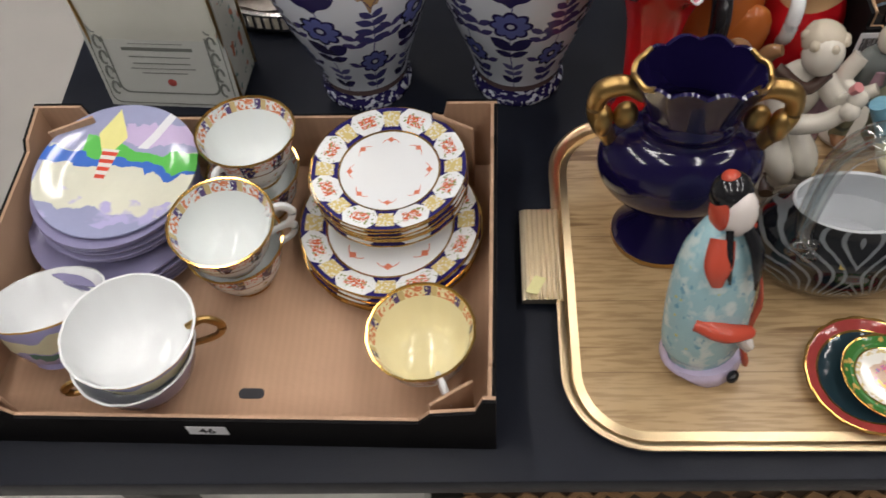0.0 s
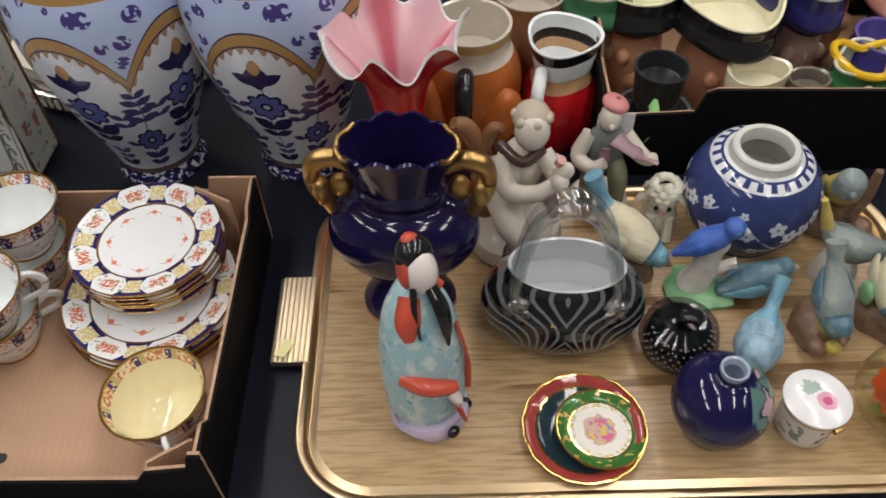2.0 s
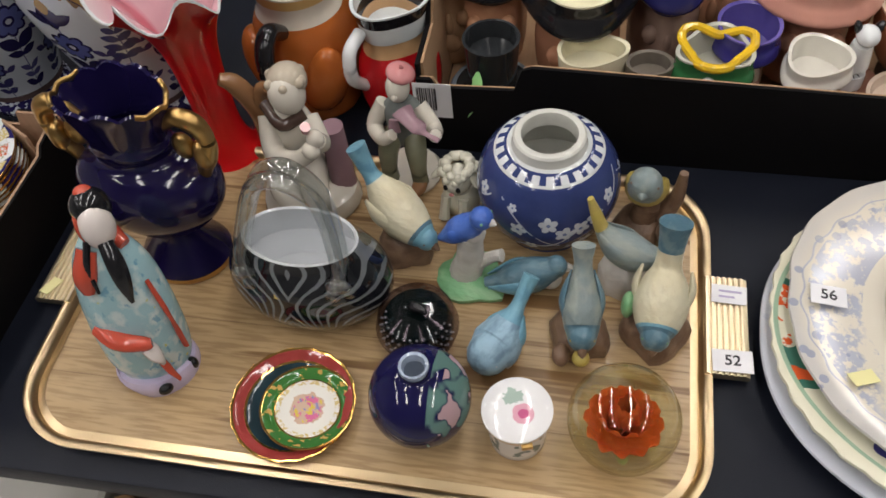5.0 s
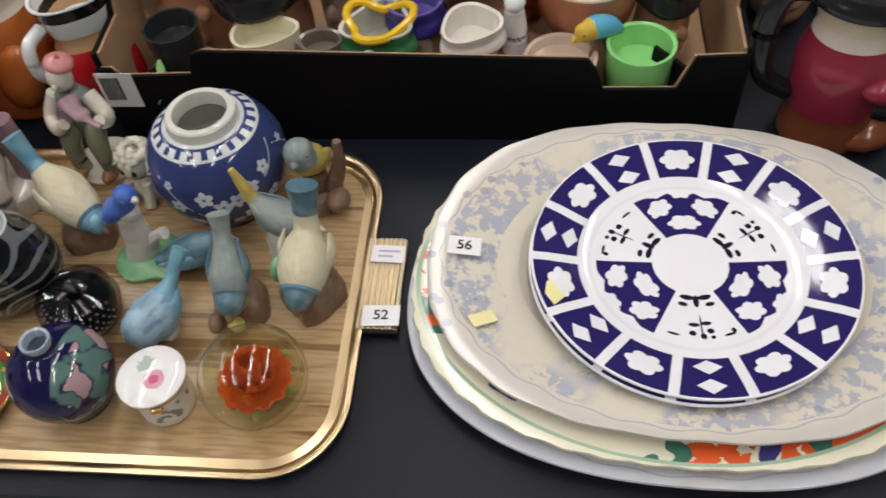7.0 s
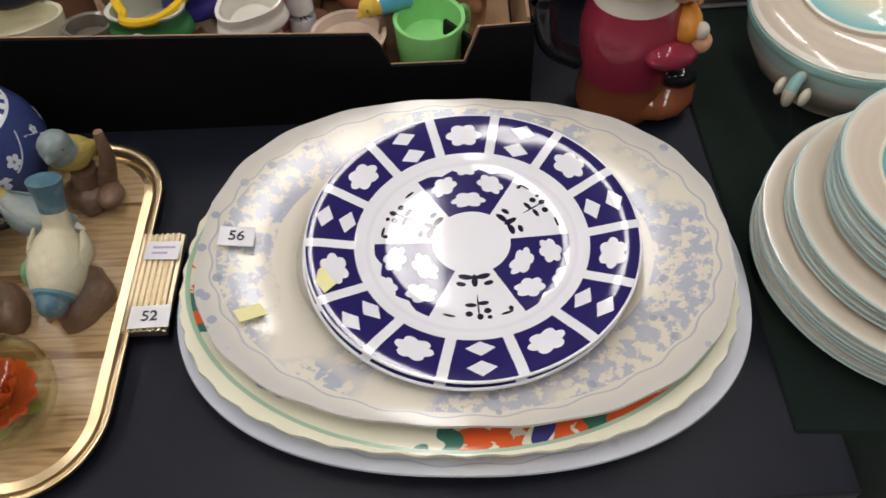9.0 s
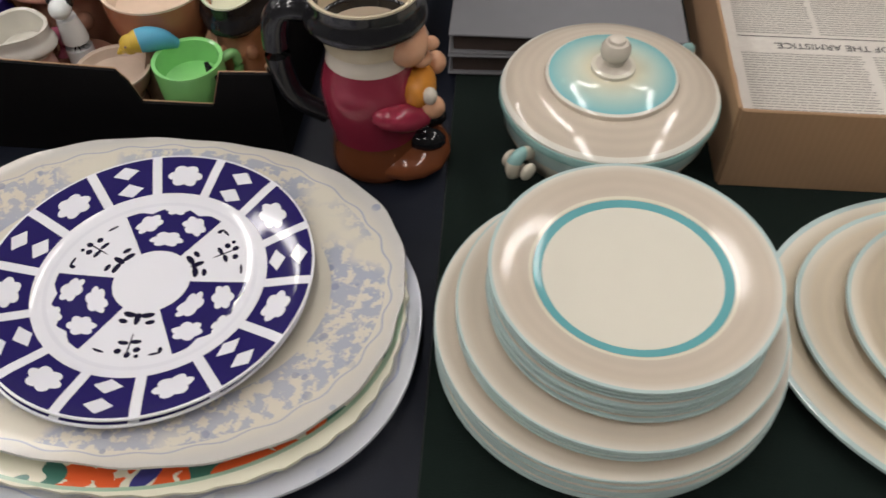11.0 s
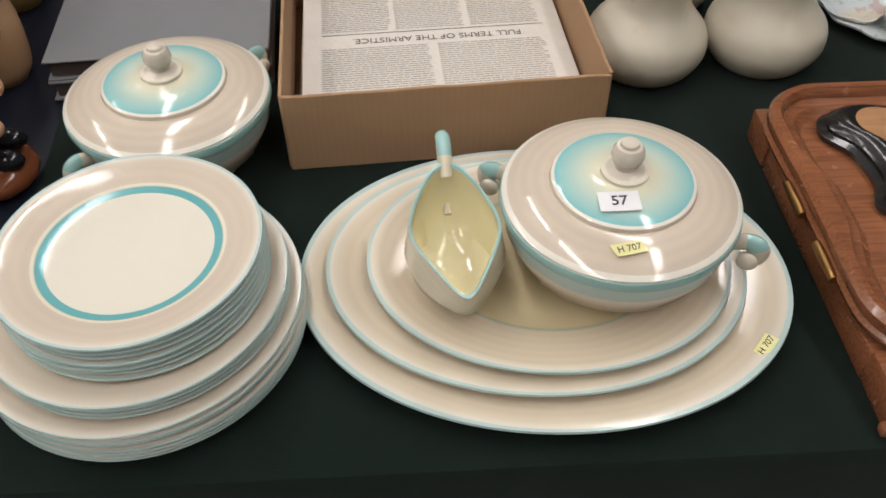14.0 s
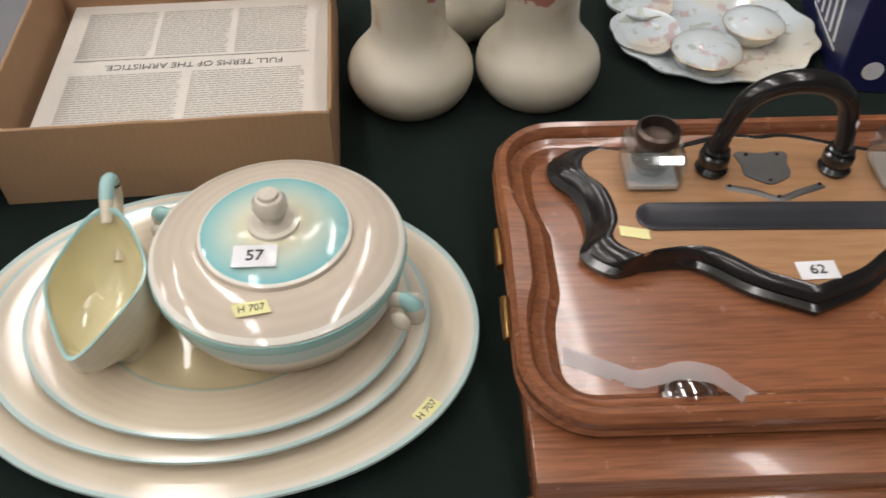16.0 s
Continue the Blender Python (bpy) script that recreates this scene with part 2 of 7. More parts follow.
def prism(outline, z0, z1, bevel=0.0, bm=None):
    bm = bm or bmesh.new()
    lo, hi = ([bm.verts.new((x, y, z)) for x, y in outline] for z in (z0, z1))
    n = len(lo)
    for i in range(n):
        bm.faces.new((lo[i], lo[(i + 1) % n], hi[(i + 1) % n], hi[i]))
    bm.faces.new(hi), bm.faces.new(lo)
    if bevel:
        bmesh.ops.bevel(bm, geom=[e for e in bm.edges if all(v.co.z > z1 - 1e-6 for v in e.verts)], offset=bevel, segments=2, affect="EDGES")
    return bm


def letters(text, size, m, bold=0.0):
    """Flat lettering in the built-in font, centred on the origin of m."""
    c = bpy.data.curves.new("letters", "FONT")
    c.body, c.size, c.align_x, c.align_y, c.offset, c.extrude = text, size, "CENTER", "CENTER", bold, 0.00015
    ob = bpy.data.objects.new("letters", c)
    scene.collection.objects.link(ob)
    bpy.context.view_layer.update()
    me = bpy.data.meshes.new_from_object(ob.evaluated_get(bpy.context.evaluated_depsgraph_get()))
    bm = bmesh.new()
    bm.from_mesh(me)
    bpy.data.objects.remove(ob)
    bpy.data.meshes.remove(me)
    bm.transform(m)
    return bm


def lot_tag(number, m, w=0.030, d=0.020):
    t = new("lot_tag")
    tagged(t, "small white paper lot sticker with black number " + number, "sticker", "lot stickers")
    t.matrix_world = m
    part("paper", block(w, d, 0.0006, 0.0002, 1), tag_white, t, smooth=False)
    part("number", letters(number, 0.0140, pose(0, 0, 0.0009), 0.00018), ink, t, smooth=False)
    return t


def slip(m, text="", w=0.022, d=0.012):
    t = new("price_slip")
    tagged(t, "small torn pale yellow paper slip stuck on", "paper slip", "yellow slips")
    t.matrix_world = m
    b = block(w, d, 0.0006, 0)
    for v in b.verts:
        v.co.x += 0.0016 * math.sin(v.co.y * 900)
    part("paper", b, tag_yellow, t, smooth=False)
    if text:
        part("lettering", letters(text, 0.008, pose(0, 0, 0.0008)), ink, t, smooth=False)
    return t


# ---- room ----
TOP = 0.75


def settle(before, old, at, turn, size):
    """Stands a group of things as one: their own centre 'old' comes to 'at' on the table, turned and sized."""
    m = pose(at[0], at[1], TOP, 0, 0, turn) @ Matrix.Scale(size, 4) @ pose(-old[0], -old[1], -TOP)
    for ob in [o for o in scene.objects if o.parent is None and o.name not in before]:
        ob.matrix_basis = m @ ob.matrix_basis


def names():
    return {o.name for o in scene.objects}



def room():
    f = part("floor", block(12, 12, 0.1, 0, m=pose(1, 1, -0.1)), m_concrete, smooth=False)
    tagged(f, "pale worn concrete floor of a sale room", "floor", kind="structure")
    # Ceiling and walls are unseen additions, grey to hold down the bounced light.
    c = part("ceiling", block(12.4, 12.4, 0.1, 0, m=pose(1, 1, 3.6)), m_wall, smooth=False)
    tagged(c, "plain grey ceiling, added out of view", "ceiling", kind="structure")
    for n, w, d, x, y in (("wall_north", 12.4, 0.2, 1, 7.1), ("wall_south", 12.4, 0.2, 1, -5.1), ("wall_west", 0.2, 12, -5.1, 1), ("wall_east", 0.2, 12, 7.1, 1)):
        o = part(n, block(w, d, 3.6, 0, m=pose(x, y, 0)), m_wall, smooth=False)
        tagged(o, "plain grey wall, added out of view", "wall", kind="structure")


def tables():
    t = thing("trestle_table", 0.472, 1.025, 0, -3, "long table with a scuffed black laminate top", "table")
    part("tabletop", block(1.72, 1.05, 0.03, 0.003, m=pose(0, 0, TOP - 0.03)), m_table, t)
    for x in (-0.78, 0.76):
        for y in (-0.43, 0.43):
            part("leg", block(0.045, 0.045, 0.72, 0.003, m=pose(x, y, 0)), black_gloss, t)
    g = thing("covered_table", 0, 0, 0, 0, "table draped in dark green baize cloth", "table")
    rnd = random.Random(4)
    bm = bmesh.new()
    nx, ny = 60, 40
    grid = []
    for i in range(nx + 1):
        x = 1.271 + 1.9 * i / nx
        fy = 0.495 - 0.112 * (x - 1.29)
        col = [(x, fy - 0.012 + 0.004 * math.sin(x * 31), 0.05), (x, fy - 0.006 + 0.003 * math.sin(x * 31), 0.6), (x, fy + 0.002, 0.742), (x, fy + 0.010, 0.7525)]
        for j in range(1, ny + 1):
            y = fy + 0.010 + (1.5 - fy) * j / ny
            col.append((x + 0.04 * (y - fy) * (1 - i / nx), y, 0.7535 + 0.0009 * noise.noise((x * 9, y * 9, 0))))
        grid.append([bm.verts.new(c) for c in col])
    for a, b in zip(grid, grid[1:]):
        for k in range(len(a) - 1):
            bm.faces.new((a[k], b[k], b[k + 1], a[k + 1]))
    left = [bm.verts.new((v.co.x - 0.003, v.co.y, max(0.05, v.co.z - 0.006))) for v in grid[0][3:]]
    low = [bm.verts.new((v.co.x - 0.0025, v.co.y, 0.60)) for v in left]
    for k in range(len(left) - 1):
        bm.faces.new((grid[0][3 + k], grid[0][4 + k], left[k + 1], left[k]))
        bm.faces.new((left[k], left[k + 1], low[k + 1], low[k]))
    part("cloth", bm, m_cloth, g, "dark green baize cloth, softly creased")
    part("tabletop", block(1.86, 0.9, 0.03, 0.003, m=pose(2.25, 1.05, 0.715)), m_table, g)
    for x in (1.4, 3.1):
        for y in (0.65, 1.4):
            part("leg", block(0.045, 0.045, 0.715, 0.003, m=pose(x, y, 0)), black_gloss, g)


def lights():
    body = plain("lamp_body", (0.8, 0.8, 0.8), 0.4)
    glow = bpy.data.materials.new("tube_glow")
    glow.use_nodes = True
    b = glow.node_tree.nodes["Principled BSDF"]
    b.inputs["Emission Color"].default_value, b.inputs["Emission Strength"].default_value = (1, 0.97, 0.92, 1), 14.0
    first = None
    for x in (-2.55, -0.75, 1.05, 2.85):
        # The row at y = -1.2 is added, unseen, to brighten the front faces.
        for y in (-1.2, 0.65, 2.5):
            m = pose(x, y, 3.51)
            if first is None:
                first = thing("ceiling_light", x, y, 3.51, 0, "white twin-tube fluorescent ceiling light, lit", "light", "ceiling lights")
                part("housing", block(0.24, 1.5, 0.06, 0.008, m=pose(0, 0, 0.03)), body, first)
                for s in (-0.06, 0.06):
                    bm = bmesh.new()
                    bmesh.ops.create_cone(bm, cap_ends=True, segments=16, radius1=0.016, radius2=0.016, depth=1.46, matrix=pose(s, 0, 0.008, 90))
                    part("tube", bm, glow, first)
            else:
                copy_thing(first, m)
            hall_light(x, y, 3.48, 0.16, 1.46, LIGHT)


room()
tables()
lights()


# ---- china forms ----
def plate_profile(R, h, well=0.66, t=0.004):
    w = well * R
    return [(0, 0.002), (w * 0.86, 0.002), (w * 0.88, 0), (w * 0.94, 0), (w * 0.97, 0.003), (w * 1.04, h * 0.55 - t * 0.4), (R * 0.985, h - t), (R, h - t * 0.4), (R * 0.997, h),
            (R * 0.985, h), (R * 0.9, h - 0.10 * h), (w * 1.10, h * 0.62), (w * 1.02, h * 0.52), (w * 0.93, 0.0055), (w * 0.7, 0.0045), (0, 0.0045)]


def cup_profile(R, H, foot=0.5, t=0.0028, flare=0.0):
    f = R * foot
    return [(0, 0.004), (f * 0.9, 0.004), (f * 0.95, 0), (f * 1.05, 0), (f * 1.02, 0.006), (R * 0.70, H * 0.22), (R * 0.86, H * 0.5), (R * 0.94, H * 0.78), (R + flare, H - 0.001), (R + flare, H),
            (R + flare - t * 0.8, H), (R * 0.94 - t, H * 0.78), (R * 0.86 - t, H * 0.5), (R * 0.68 - t, H * 0.25), (f * 0.8, 0.009), (0, 0.008)]


def oval(rx, ry, n=2.0):
    def shape(a, r, z):
        k = (abs(math.cos(a)) ** n + abs(math.sin(a)) ** n) ** (-1 / n)
        return (k, k * ry / rx)
    return shape

# ---- the lilac and the imari-style china in the carton ----
def carton():
    b = thing("cardboard_carton", -0.138, 0.722, TOP, -4.6, "open shallow cardboard carton, black outside and brown inside, full of china", "box")
    w, d = 0.458, 0.312

    def wall(name, pts, t, axis, at):
        """A wall with a cut edge; pts along it and up; t outwards, with the brown lining inside."""
        s = 1 if at > 0 else -1
        for nm, off, mat in (("outer_face", 0.0, m_carton), ("lining", -s * t, m_card_in)):
            bm = bmesh.new()
            lo = []
            for k in (0, s * t * 0.96):
                q = at + off + k - s * t
                lo.append([bm.verts.new((u, q, v) if axis == "x" else (q, u, v)) for u, v in pts])
            n = len(pts)
            for i in range(n):
                bm.faces.new((lo[0][i], lo[0][(i + 1) % n], lo[1][(i + 1) % n], lo[1][i]))
            bm.faces.new(lo[0]), bm.faces.new(lo[1])
            part(nm if nm == "lining" else name, bm, mat, b, smooth=False)

    hw, hd, H = w / 2, d / 2, 0.096
    wall("front_panel", [(-hw, 0), (hw, 0), (hw, H), (hw - 0.010, H), (hw - 0.016, 0.074), (hw - 0.052, 0.068), (hw - 0.062, 0.052), (-hw + 0.060, 0.052), (-hw + 0.050, 0.068), (-hw, 0.074)], 0.003, "x", -hd)
    wall("back_panel", [(-hw, 0), (hw, 0), (hw, H), (hw - 0.048, H), (hw - 0.052, 0.078), (-hw + 0.052, 0.078), (-hw + 0.048, H), (-hw, H)], 0.003, "x", hd)
    for s in (1, -1):
        wall("side_panel", [(-hd + 0.006, 0), (hd - 0.006, 0), (hd - 0.006, H), (hd - 0.044, H - 0.004), (hd - 0.052, 0.084), (-hd + 0.040, 0.084), (-hd + 0.030, H), (-hd + 0.006, H)], 0.003, "y", s * hw)
        part("corner_flap", block(0.003, 0.044, 0.092, 0.0006, 1, m=pose(s * (hw - 0.042), hd - 0.024, 0, 0, 0, s * 62)), m_card_in, b, smooth=False)
        part("corner_flap", block(0.003, 0.040, 0.066, 0.0006, 1, m=pose(s * (hw - 0.036), -hd + 0.022, 0, 0, 0, s * -58)), m_card_in, b, smooth=False)
    part("base", block(w - 0.008, d - 0.008, 0.004, 0), m_card_in, b, "brown card base", smooth=False)
    # No opening is cut: a thin dark slab paints the hand hole's shade.
    hole = prism(rounded(0.023, 0.010, 0.0045), 0.0042, 0.0046)
    part("hand_hole", hole, ink, b, m=pose(0.012, -0.110, 0), smooth=False)
    lot_tag("46", pose(-0.138, 0.722, TOP, 0, 0, -4.6) @ pose(-0.010, -0.1564, 0.034, 90, 0, 0), 0.034, 0.016)


carton()
standing = names()


def imari_rim(name, R, well):
    """White china with panels of navy, rust and gold round the rim and sprigs in the well."""
    p = Paint(name, (0.76, 0.78, 0.78), 0.1, grain=0.03)
    r, a = p.polar()
    rim = r > well * R * 1.02
    k = (a * (8 / (2 * PI))).mod(1.0)
    mid = (r - (well + 1) / 2 * R) * (1 / (R * (1 - well) / 2))
    petal = p.noise(420, 2)
    navy = rim * ((k - 0.5).abs() * 2.6 + mid.abs() * 0.55 > 1.05)
    p.lay(navy, NAVY)
    cell = rim * ((k < 0.16).op("MAXIMUM", k > 0.84)) * (mid.abs() < 0.62)
    p.lay(cell, (0.62, 0.50, 0.20))
    p.lay(cell * (p.cells(330) < 0.42), (0.72, 0.71, 0.62))
    flower = rim * ((k - 0.5).abs() < 0.17) * (mid.abs() < 0.42) * (petal > 0.47)
    p.lay(flower, (0.62, 0.13, 0.05))
    p.lay(rim * ((k - 0.5).abs() < 0.30) * (mid.abs() < 0.6) * (p.noise(300, 1) > 0.62), (0.25, 0.30, 0.12))
    well_ = r < well * R * 0.99
    kk = (a * (8 / (2 * PI)) + 0.5).mod(1.0) - 0.5
    rr = r * (1 / (well * R))
    sprig = well_ * (((rr - 0.80) * 0.8).abs() + kk.abs() * 0.45 < 0.055).op("MAXIMUM", (kk.abs() < 0.30) * (((rr - 0.82) + kk * kk * 0.9).abs() < 0.009))
    p.lay(sprig, (0.66, 0.20, 0.12))
    edge = (r > R * 0.988).op("MAXIMUM", (r - well * R * 1.01).abs() < 0.0011)
    p.lay(edge, GOLD_C)
    p.metal(edge * 0.9)
    return p.done()


def imari_side(name, R, H):
    """The same pattern round the wall of a cup, with a white inside."""
    p = Paint(name, (0.76, 0.77, 0.76), 0.1, grain=0.03)
    r, a = p.polar()
    k = (a * (9 / (2 * PI))).mod(1.0)
    v = p.z * (1 / H)
    band = v.between(0.62, 0.97) * (r > R * 0.86)
    inner = v.between(0.74, 0.985)
    p.lay(inner * (p.noise(330, 2) > 0.52), (0.60, 0.16, 0.06))
    p.lay(inner * (k < 0.22), (0.55, 0.40, 0.16))
    p.lay(band * ((k - 0.5).abs() > 0.30) * (p.noise(260, 1) > 0.42), NAVY)
    p.lay(v.between(0.2, 0.6) * (p.cells(95) < 0.16), (0.66, 0.22, 0.12))
    p.lay(v.between(0.2, 0.62) * (p.noise(120, 1) > 0.68), (0.42, 0.44, 0.28))
    edge = (v > 0.975).op("MAXIMUM", (v - 0.62).abs() < 0.012).op("MAXIMUM", v.between(0.0, 0.05))
    p.lay(edge, GOLD_C)
    p.metal(edge * 0.9)
    return p.done()


def scallop(n, d):
    return lambda a, r, z: 1 + d * abs(math.sin(n * a / 2))


def plates(name, label, cx, cy, z, R, h, step, count, mat, well=0.66, category="plate", group="", shape=None, seg=72, jit=0.002, seed=1, tilt=0.0):
    rnd = random.Random(seed)
    first = None
    for i in range(count):
        m = pose(cx + rnd.uniform(-jit, jit), cy + rnd.uniform(-jit, jit), z + i * step, rnd.uniform(-tilt, tilt), rnd.uniform(-tilt, tilt), rnd.uniform(0, 360) if shape is None else 0)
        if first is None:
            first = part(name, lathe(plate_profile(R, h, well), seg, shape), mat)
            tagged(first, label, category, group)
            first.matrix_world = m
        else:
            copy_thing(first, m)
    return first


im_small, im_big = imari_rim("imari_tea_plate", 0.084, 0.64), imari_rim("imari_plate", 0.099, 0.70)
plates("plate", "white bone china plate with navy, rust and gold rim", -0.083, 0.703, 0.755, 0.099, 0.014, 0.0065, 5, im_big, 0.70, group="stacked china plates", shape=scallop(16, 0.012), tilt=0.5)
plates("tea_plate", "white bone china tea plate with navy, rust and gold rim", -0.082, 0.738, 0.803, 0.0835, 0.013, 0.0065, 6, im_small, 0.64, group="stacked china tea plates", shape=scallop(16, 0.012), tilt=0.6, seed=5)


def teacup(label, m, R, H, mat, inside, hz, handle_mat, group, drop=1.0):
    c = thing("teacup", 0, 0, 0, 0, label, "cup", group)
    c.matrix_world = m
    prof = cup_profile(R, H, 0.52, flare=0.002)
    part("bowl", lathe(prof[:10], 56, scallop(16, 0.012)), mat, c)
    part("lining", lathe(prof[9:], 56, scallop(16, 0.012)), inside, c)
    d = pose(0, 0, 0, 0, 0, hz)
    part("handle", loft([(R * 0.86, 0, H * 0.80 * drop, 0.003), (R * 1.14, 0, H * 0.92 * drop, 0.0035), (R * 1.36, 0, H * 0.72 * drop, 0.0035), (R * 1.26, 0, H * 0.45 * drop, 0.003), (R * 0.80, 0, H * 0.32, 0.003)], 6, 8, flat=1.4), handle_mat, c, m=d)
    return c


def cup_lining(name, R, H, c):
    p = Paint(name, c, 0.08, grain=0.03)
    v = p.z * (1 / H)
    _, a = p.polar()
    k = (a * (9 / (2 * PI))).mod(1.0)
    band = v.between(0.80, 0.97)
    p.lay(band * ((k - 0.5).abs() < 0.3) * (p.noise(260, 2) > 0.5), (0.62, 0.20, 0.09))
    p.lay(band * (k < 0.2) * (p.noise(300, 1) > 0.4), (0.08, 0.05, 0.16))
    p.lay(band * (k > 0.82), (0.55, 0.42, 0.2))
    p.lay(v > 0.975, GOLD_C)
    p.metal((v > 0.975) * 0.9)
    return p.done()


CR, CH = 0.0515, 0.068
im_cup = imari_side("imari_teacup", CR, CH)
in_white, in_cream = cup_lining("imari_cup_inside", CR, CH, (0.74, 0.78, 0.77)), cup_lining("imari_cup_cream_inside", CR, CH, (0.78, 0.71, 0.44))
IMC = "white china teacup with navy and rust band"
teacup(IMC, pose(-0.243, 0.660, 0.755, 0, 0, 0), CR * 0.97, CH, im_cup, in_white, 40, white_china, "imari teacups", 0.72)
teacup(IMC + ", stacked on another", pose(-0.246, 0.655, 0.804, 3, 3, 0), CR, CH, im_cup, in_white, 22, white_china, "imari teacups")
teacup(IMC, pose(-0.237, 0.757, 0.755, 0, 0, 0), CR * 0.97, CH, im_cup, in_white, 230, white_china, "imari teacups", 0.72)
teacup(IMC + ", stacked on another", pose(-0.236, 0.764, 0.808, -3, 2, 0), CR, CH, im_cup, in_white, 248, white_china, "imari teacups")
teacup(IMC + ", stained cream inside", pose(-0.040, 0.553, 0.755, 1, -3, 0), CR, CH, im_cup, in_cream, 292, white_china, "imari teacups")


def lighthouse(name):
    p = Paint(name, (0.33, 0.35, 0.52), 0.1, grain=0.12, grain_scale=90)
    n = p.noise(26, 3)
    yy = p.y + (n - 0.5) * 0.05
    p.lay(yy.between(-0.055, 0.028) * (p.x > -0.085), (0.66, 0.66, 0.54))
    p.lay(p.noise(40, 2).ramp(0.5, 0.6) * yy.between(-0.07, -0.035), (0.45, 0.42, 0.66))
    p.lay(yy.between(0.004, 0.026), (0.06, 0.16, 0.55))
    p.lay((yy - p.x * -0.12).between(0.018, 0.036) * (p.x > -0.05), (0.12, 0.50, 0.10))
    p.lay(yy.between(0.040, 0.066) * (p.x > -0.01), (0.55, 0.45, 0.66))
    p.lay((p.x + 0.022).abs() * 2 + (p.y - 0.048).abs() < 0.034, (0.78, 0.74, 0.30))
    stripe = ((p.x + 0.018).abs() < 0.008 + (p.y - 0.012) * 0.1) * p.y.between(-0.012, 0.030)
    p.lay(stripe, (0.75, 0.72, 0.66))
    p.lay(stripe * ((p.y * 95).mod(1.0) < 0.5), (0.62, 0.08, 0.05))
    p.lay(((p.x - 0.025) - (p.y - 0.05) * 0.55).abs() * (1 / 0.006) + (p.y < 0.035) * 9 < 1.0, (0.75, 0.76, 0.78))
    return p.done()


m_light, m_lilac = lighthouse("lighthouse_glaze"), Paint("lilac_lustre", (0.25, 0.235, 0.38), 0.12, grain=0.2, grain_scale=30).done()
lp = plates("side_plate", "lilac lustre china plate in a stack", -0.390, 0.722, 0.755, 0.099, 0.013, 0.0075, 5, m_lilac, group="lilac plates", tilt=0.6)
plates("tea_plate", "lilac lustre china tea plate in a stack", -0.385, 0.735, 0.800, 0.090, 0.012, 0.0065, 5, m_lilac, group="lilac tea plates", tilt=0.8, seed=3)
top = plates("picture_plate", "lilac china plate painted with a lighthouse, sea and green land", -0.382, 0.745, 0.834, 0.0905, 0.012, 0.006, 1, m_light, group="lilac tea plates")
top.matrix_world = pose(-0.382, 0.745, 0.834, 2, 1, -8)


def lilac_side():
    p = Paint("lilac_cup_wall", (0.34, 0.33, 0.55), 0.12, grain=0.15)
    n = p.noise(30, 2)
    yy = p.z + (n - 0.5) * 0.03
    p.lay(yy.between(0.035, 0.053), (0.66, 0.62, 0.42))
    p.lay(yy.between(0.022, 0.033) * (p.noise(22) > 0.5), (0.08, 0.20, 0.16))
    p.lay(p.z > 0.0655, GOLD_C)
    return p.done()


m_lcup = lilac_side()
LC = "lilac lustre teacup with gold handle"
LR = 0.061
teacup(LC, pose(-0.423, 0.565, 0.764, -25, -4, 0), LR * 0.94, CH, m_lcup, white_china, 50, gold, "lilac teacups", 0.8)
teacup(LC, pose(-0.324, 0.537, 0.755, 0, 0, 0), LR * 0.97, CH, m_lilac, white_china, 200, gold, "lilac teacups", 0.66)
teacup(LC + ", stacked on another", pose(-0.322, 0.539, 0.786, -2, 3, 0), LR, CH, m_lcup, white_china, 12, gold, "lilac teacups")

settle(standing, (-0.155, 0.679), (-0.070, 0.748), -3.2, 0.87)


# ---- the wood-print tray ----
standing = names()


def tray(name, x, y, z, rz, w, d, rc, wall_h, floor_z, m_floor, m_rim, label, flare=0.008, prof=None):
    t = thing(name, x, y, z, rz, label, "tray")
    out = lambda o: rounded(w + 2 * o, d + 2 * o, rc + o)
    prof = prof or [(-0.016, 0), (-0.010, 0.0), (flare * 0.2, wall_h * 0.7), (flare * 0.45, wall_h * 0.74), (flare * 0.5, wall_h * 0.95), (flare * 0.2, wall_h), (-0.003, wall_h * 0.93), (-0.006, wall_h * 0.8), (-0.008, wall_h * 0.55), (-0.016, floor_z + 0.0006)]
    part("rim", rings_of(out, prof, close=False), m_rim, t)
    part("floor_panel", prism(out(-0.0155), 0.0005, floor_z), m_floor, t, smooth=False)
    return t


pale_brass = plain("pale_gold", (0.80, 0.68, 0.47), 0.34, metal=1.0, grain=0.15)
brass = plain("anodised_gold", (0.60, 0.46, 0.28), 0.3, metal=1.0, grain=0.12)
tr = tray("serving_tray", 0.418, 0.667, TOP, -0.2, 0.664, 0.392, 0.075, 0.019, 0.012, m_tray, brass, "wood-print serving tray with gold rim and ridged gold handles")


def ridged_handle(sign):
    pts = [(0.326, 0.012)]
    for i in range(7):
        x = 0.329 + 0.0055 * i
        pts += [(x, 0.0195), (x + 0.0012, 0.0212), (x + 0.0036, 0.0212), (x + 0.0046, 0.0195)]
    pts += [(0.370, 0.0185), (0.370, 0.012)]
    bm = bmesh.new()
    ends = [[bm.verts.new((sign * x, y, z)) for x, z in pts] for y in (-0.044, 0.068)]
    for i in range(len(pts)):
        j = (i + 1) % len(pts)
        bm.faces.new((ends[0][i], ends[0][j], ends[1][j], ends[1][i]))
    bm.faces.new(ends[0]), bm.faces.new(ends[1])
    part("handle", bm, pale_brass, tr, "ridged pale gold metal handle", smooth=False)


ridged_handle(1), ridged_handle(-1)
slip(pose(0.062, 0.640, 0.7725, 0, 0, 62))
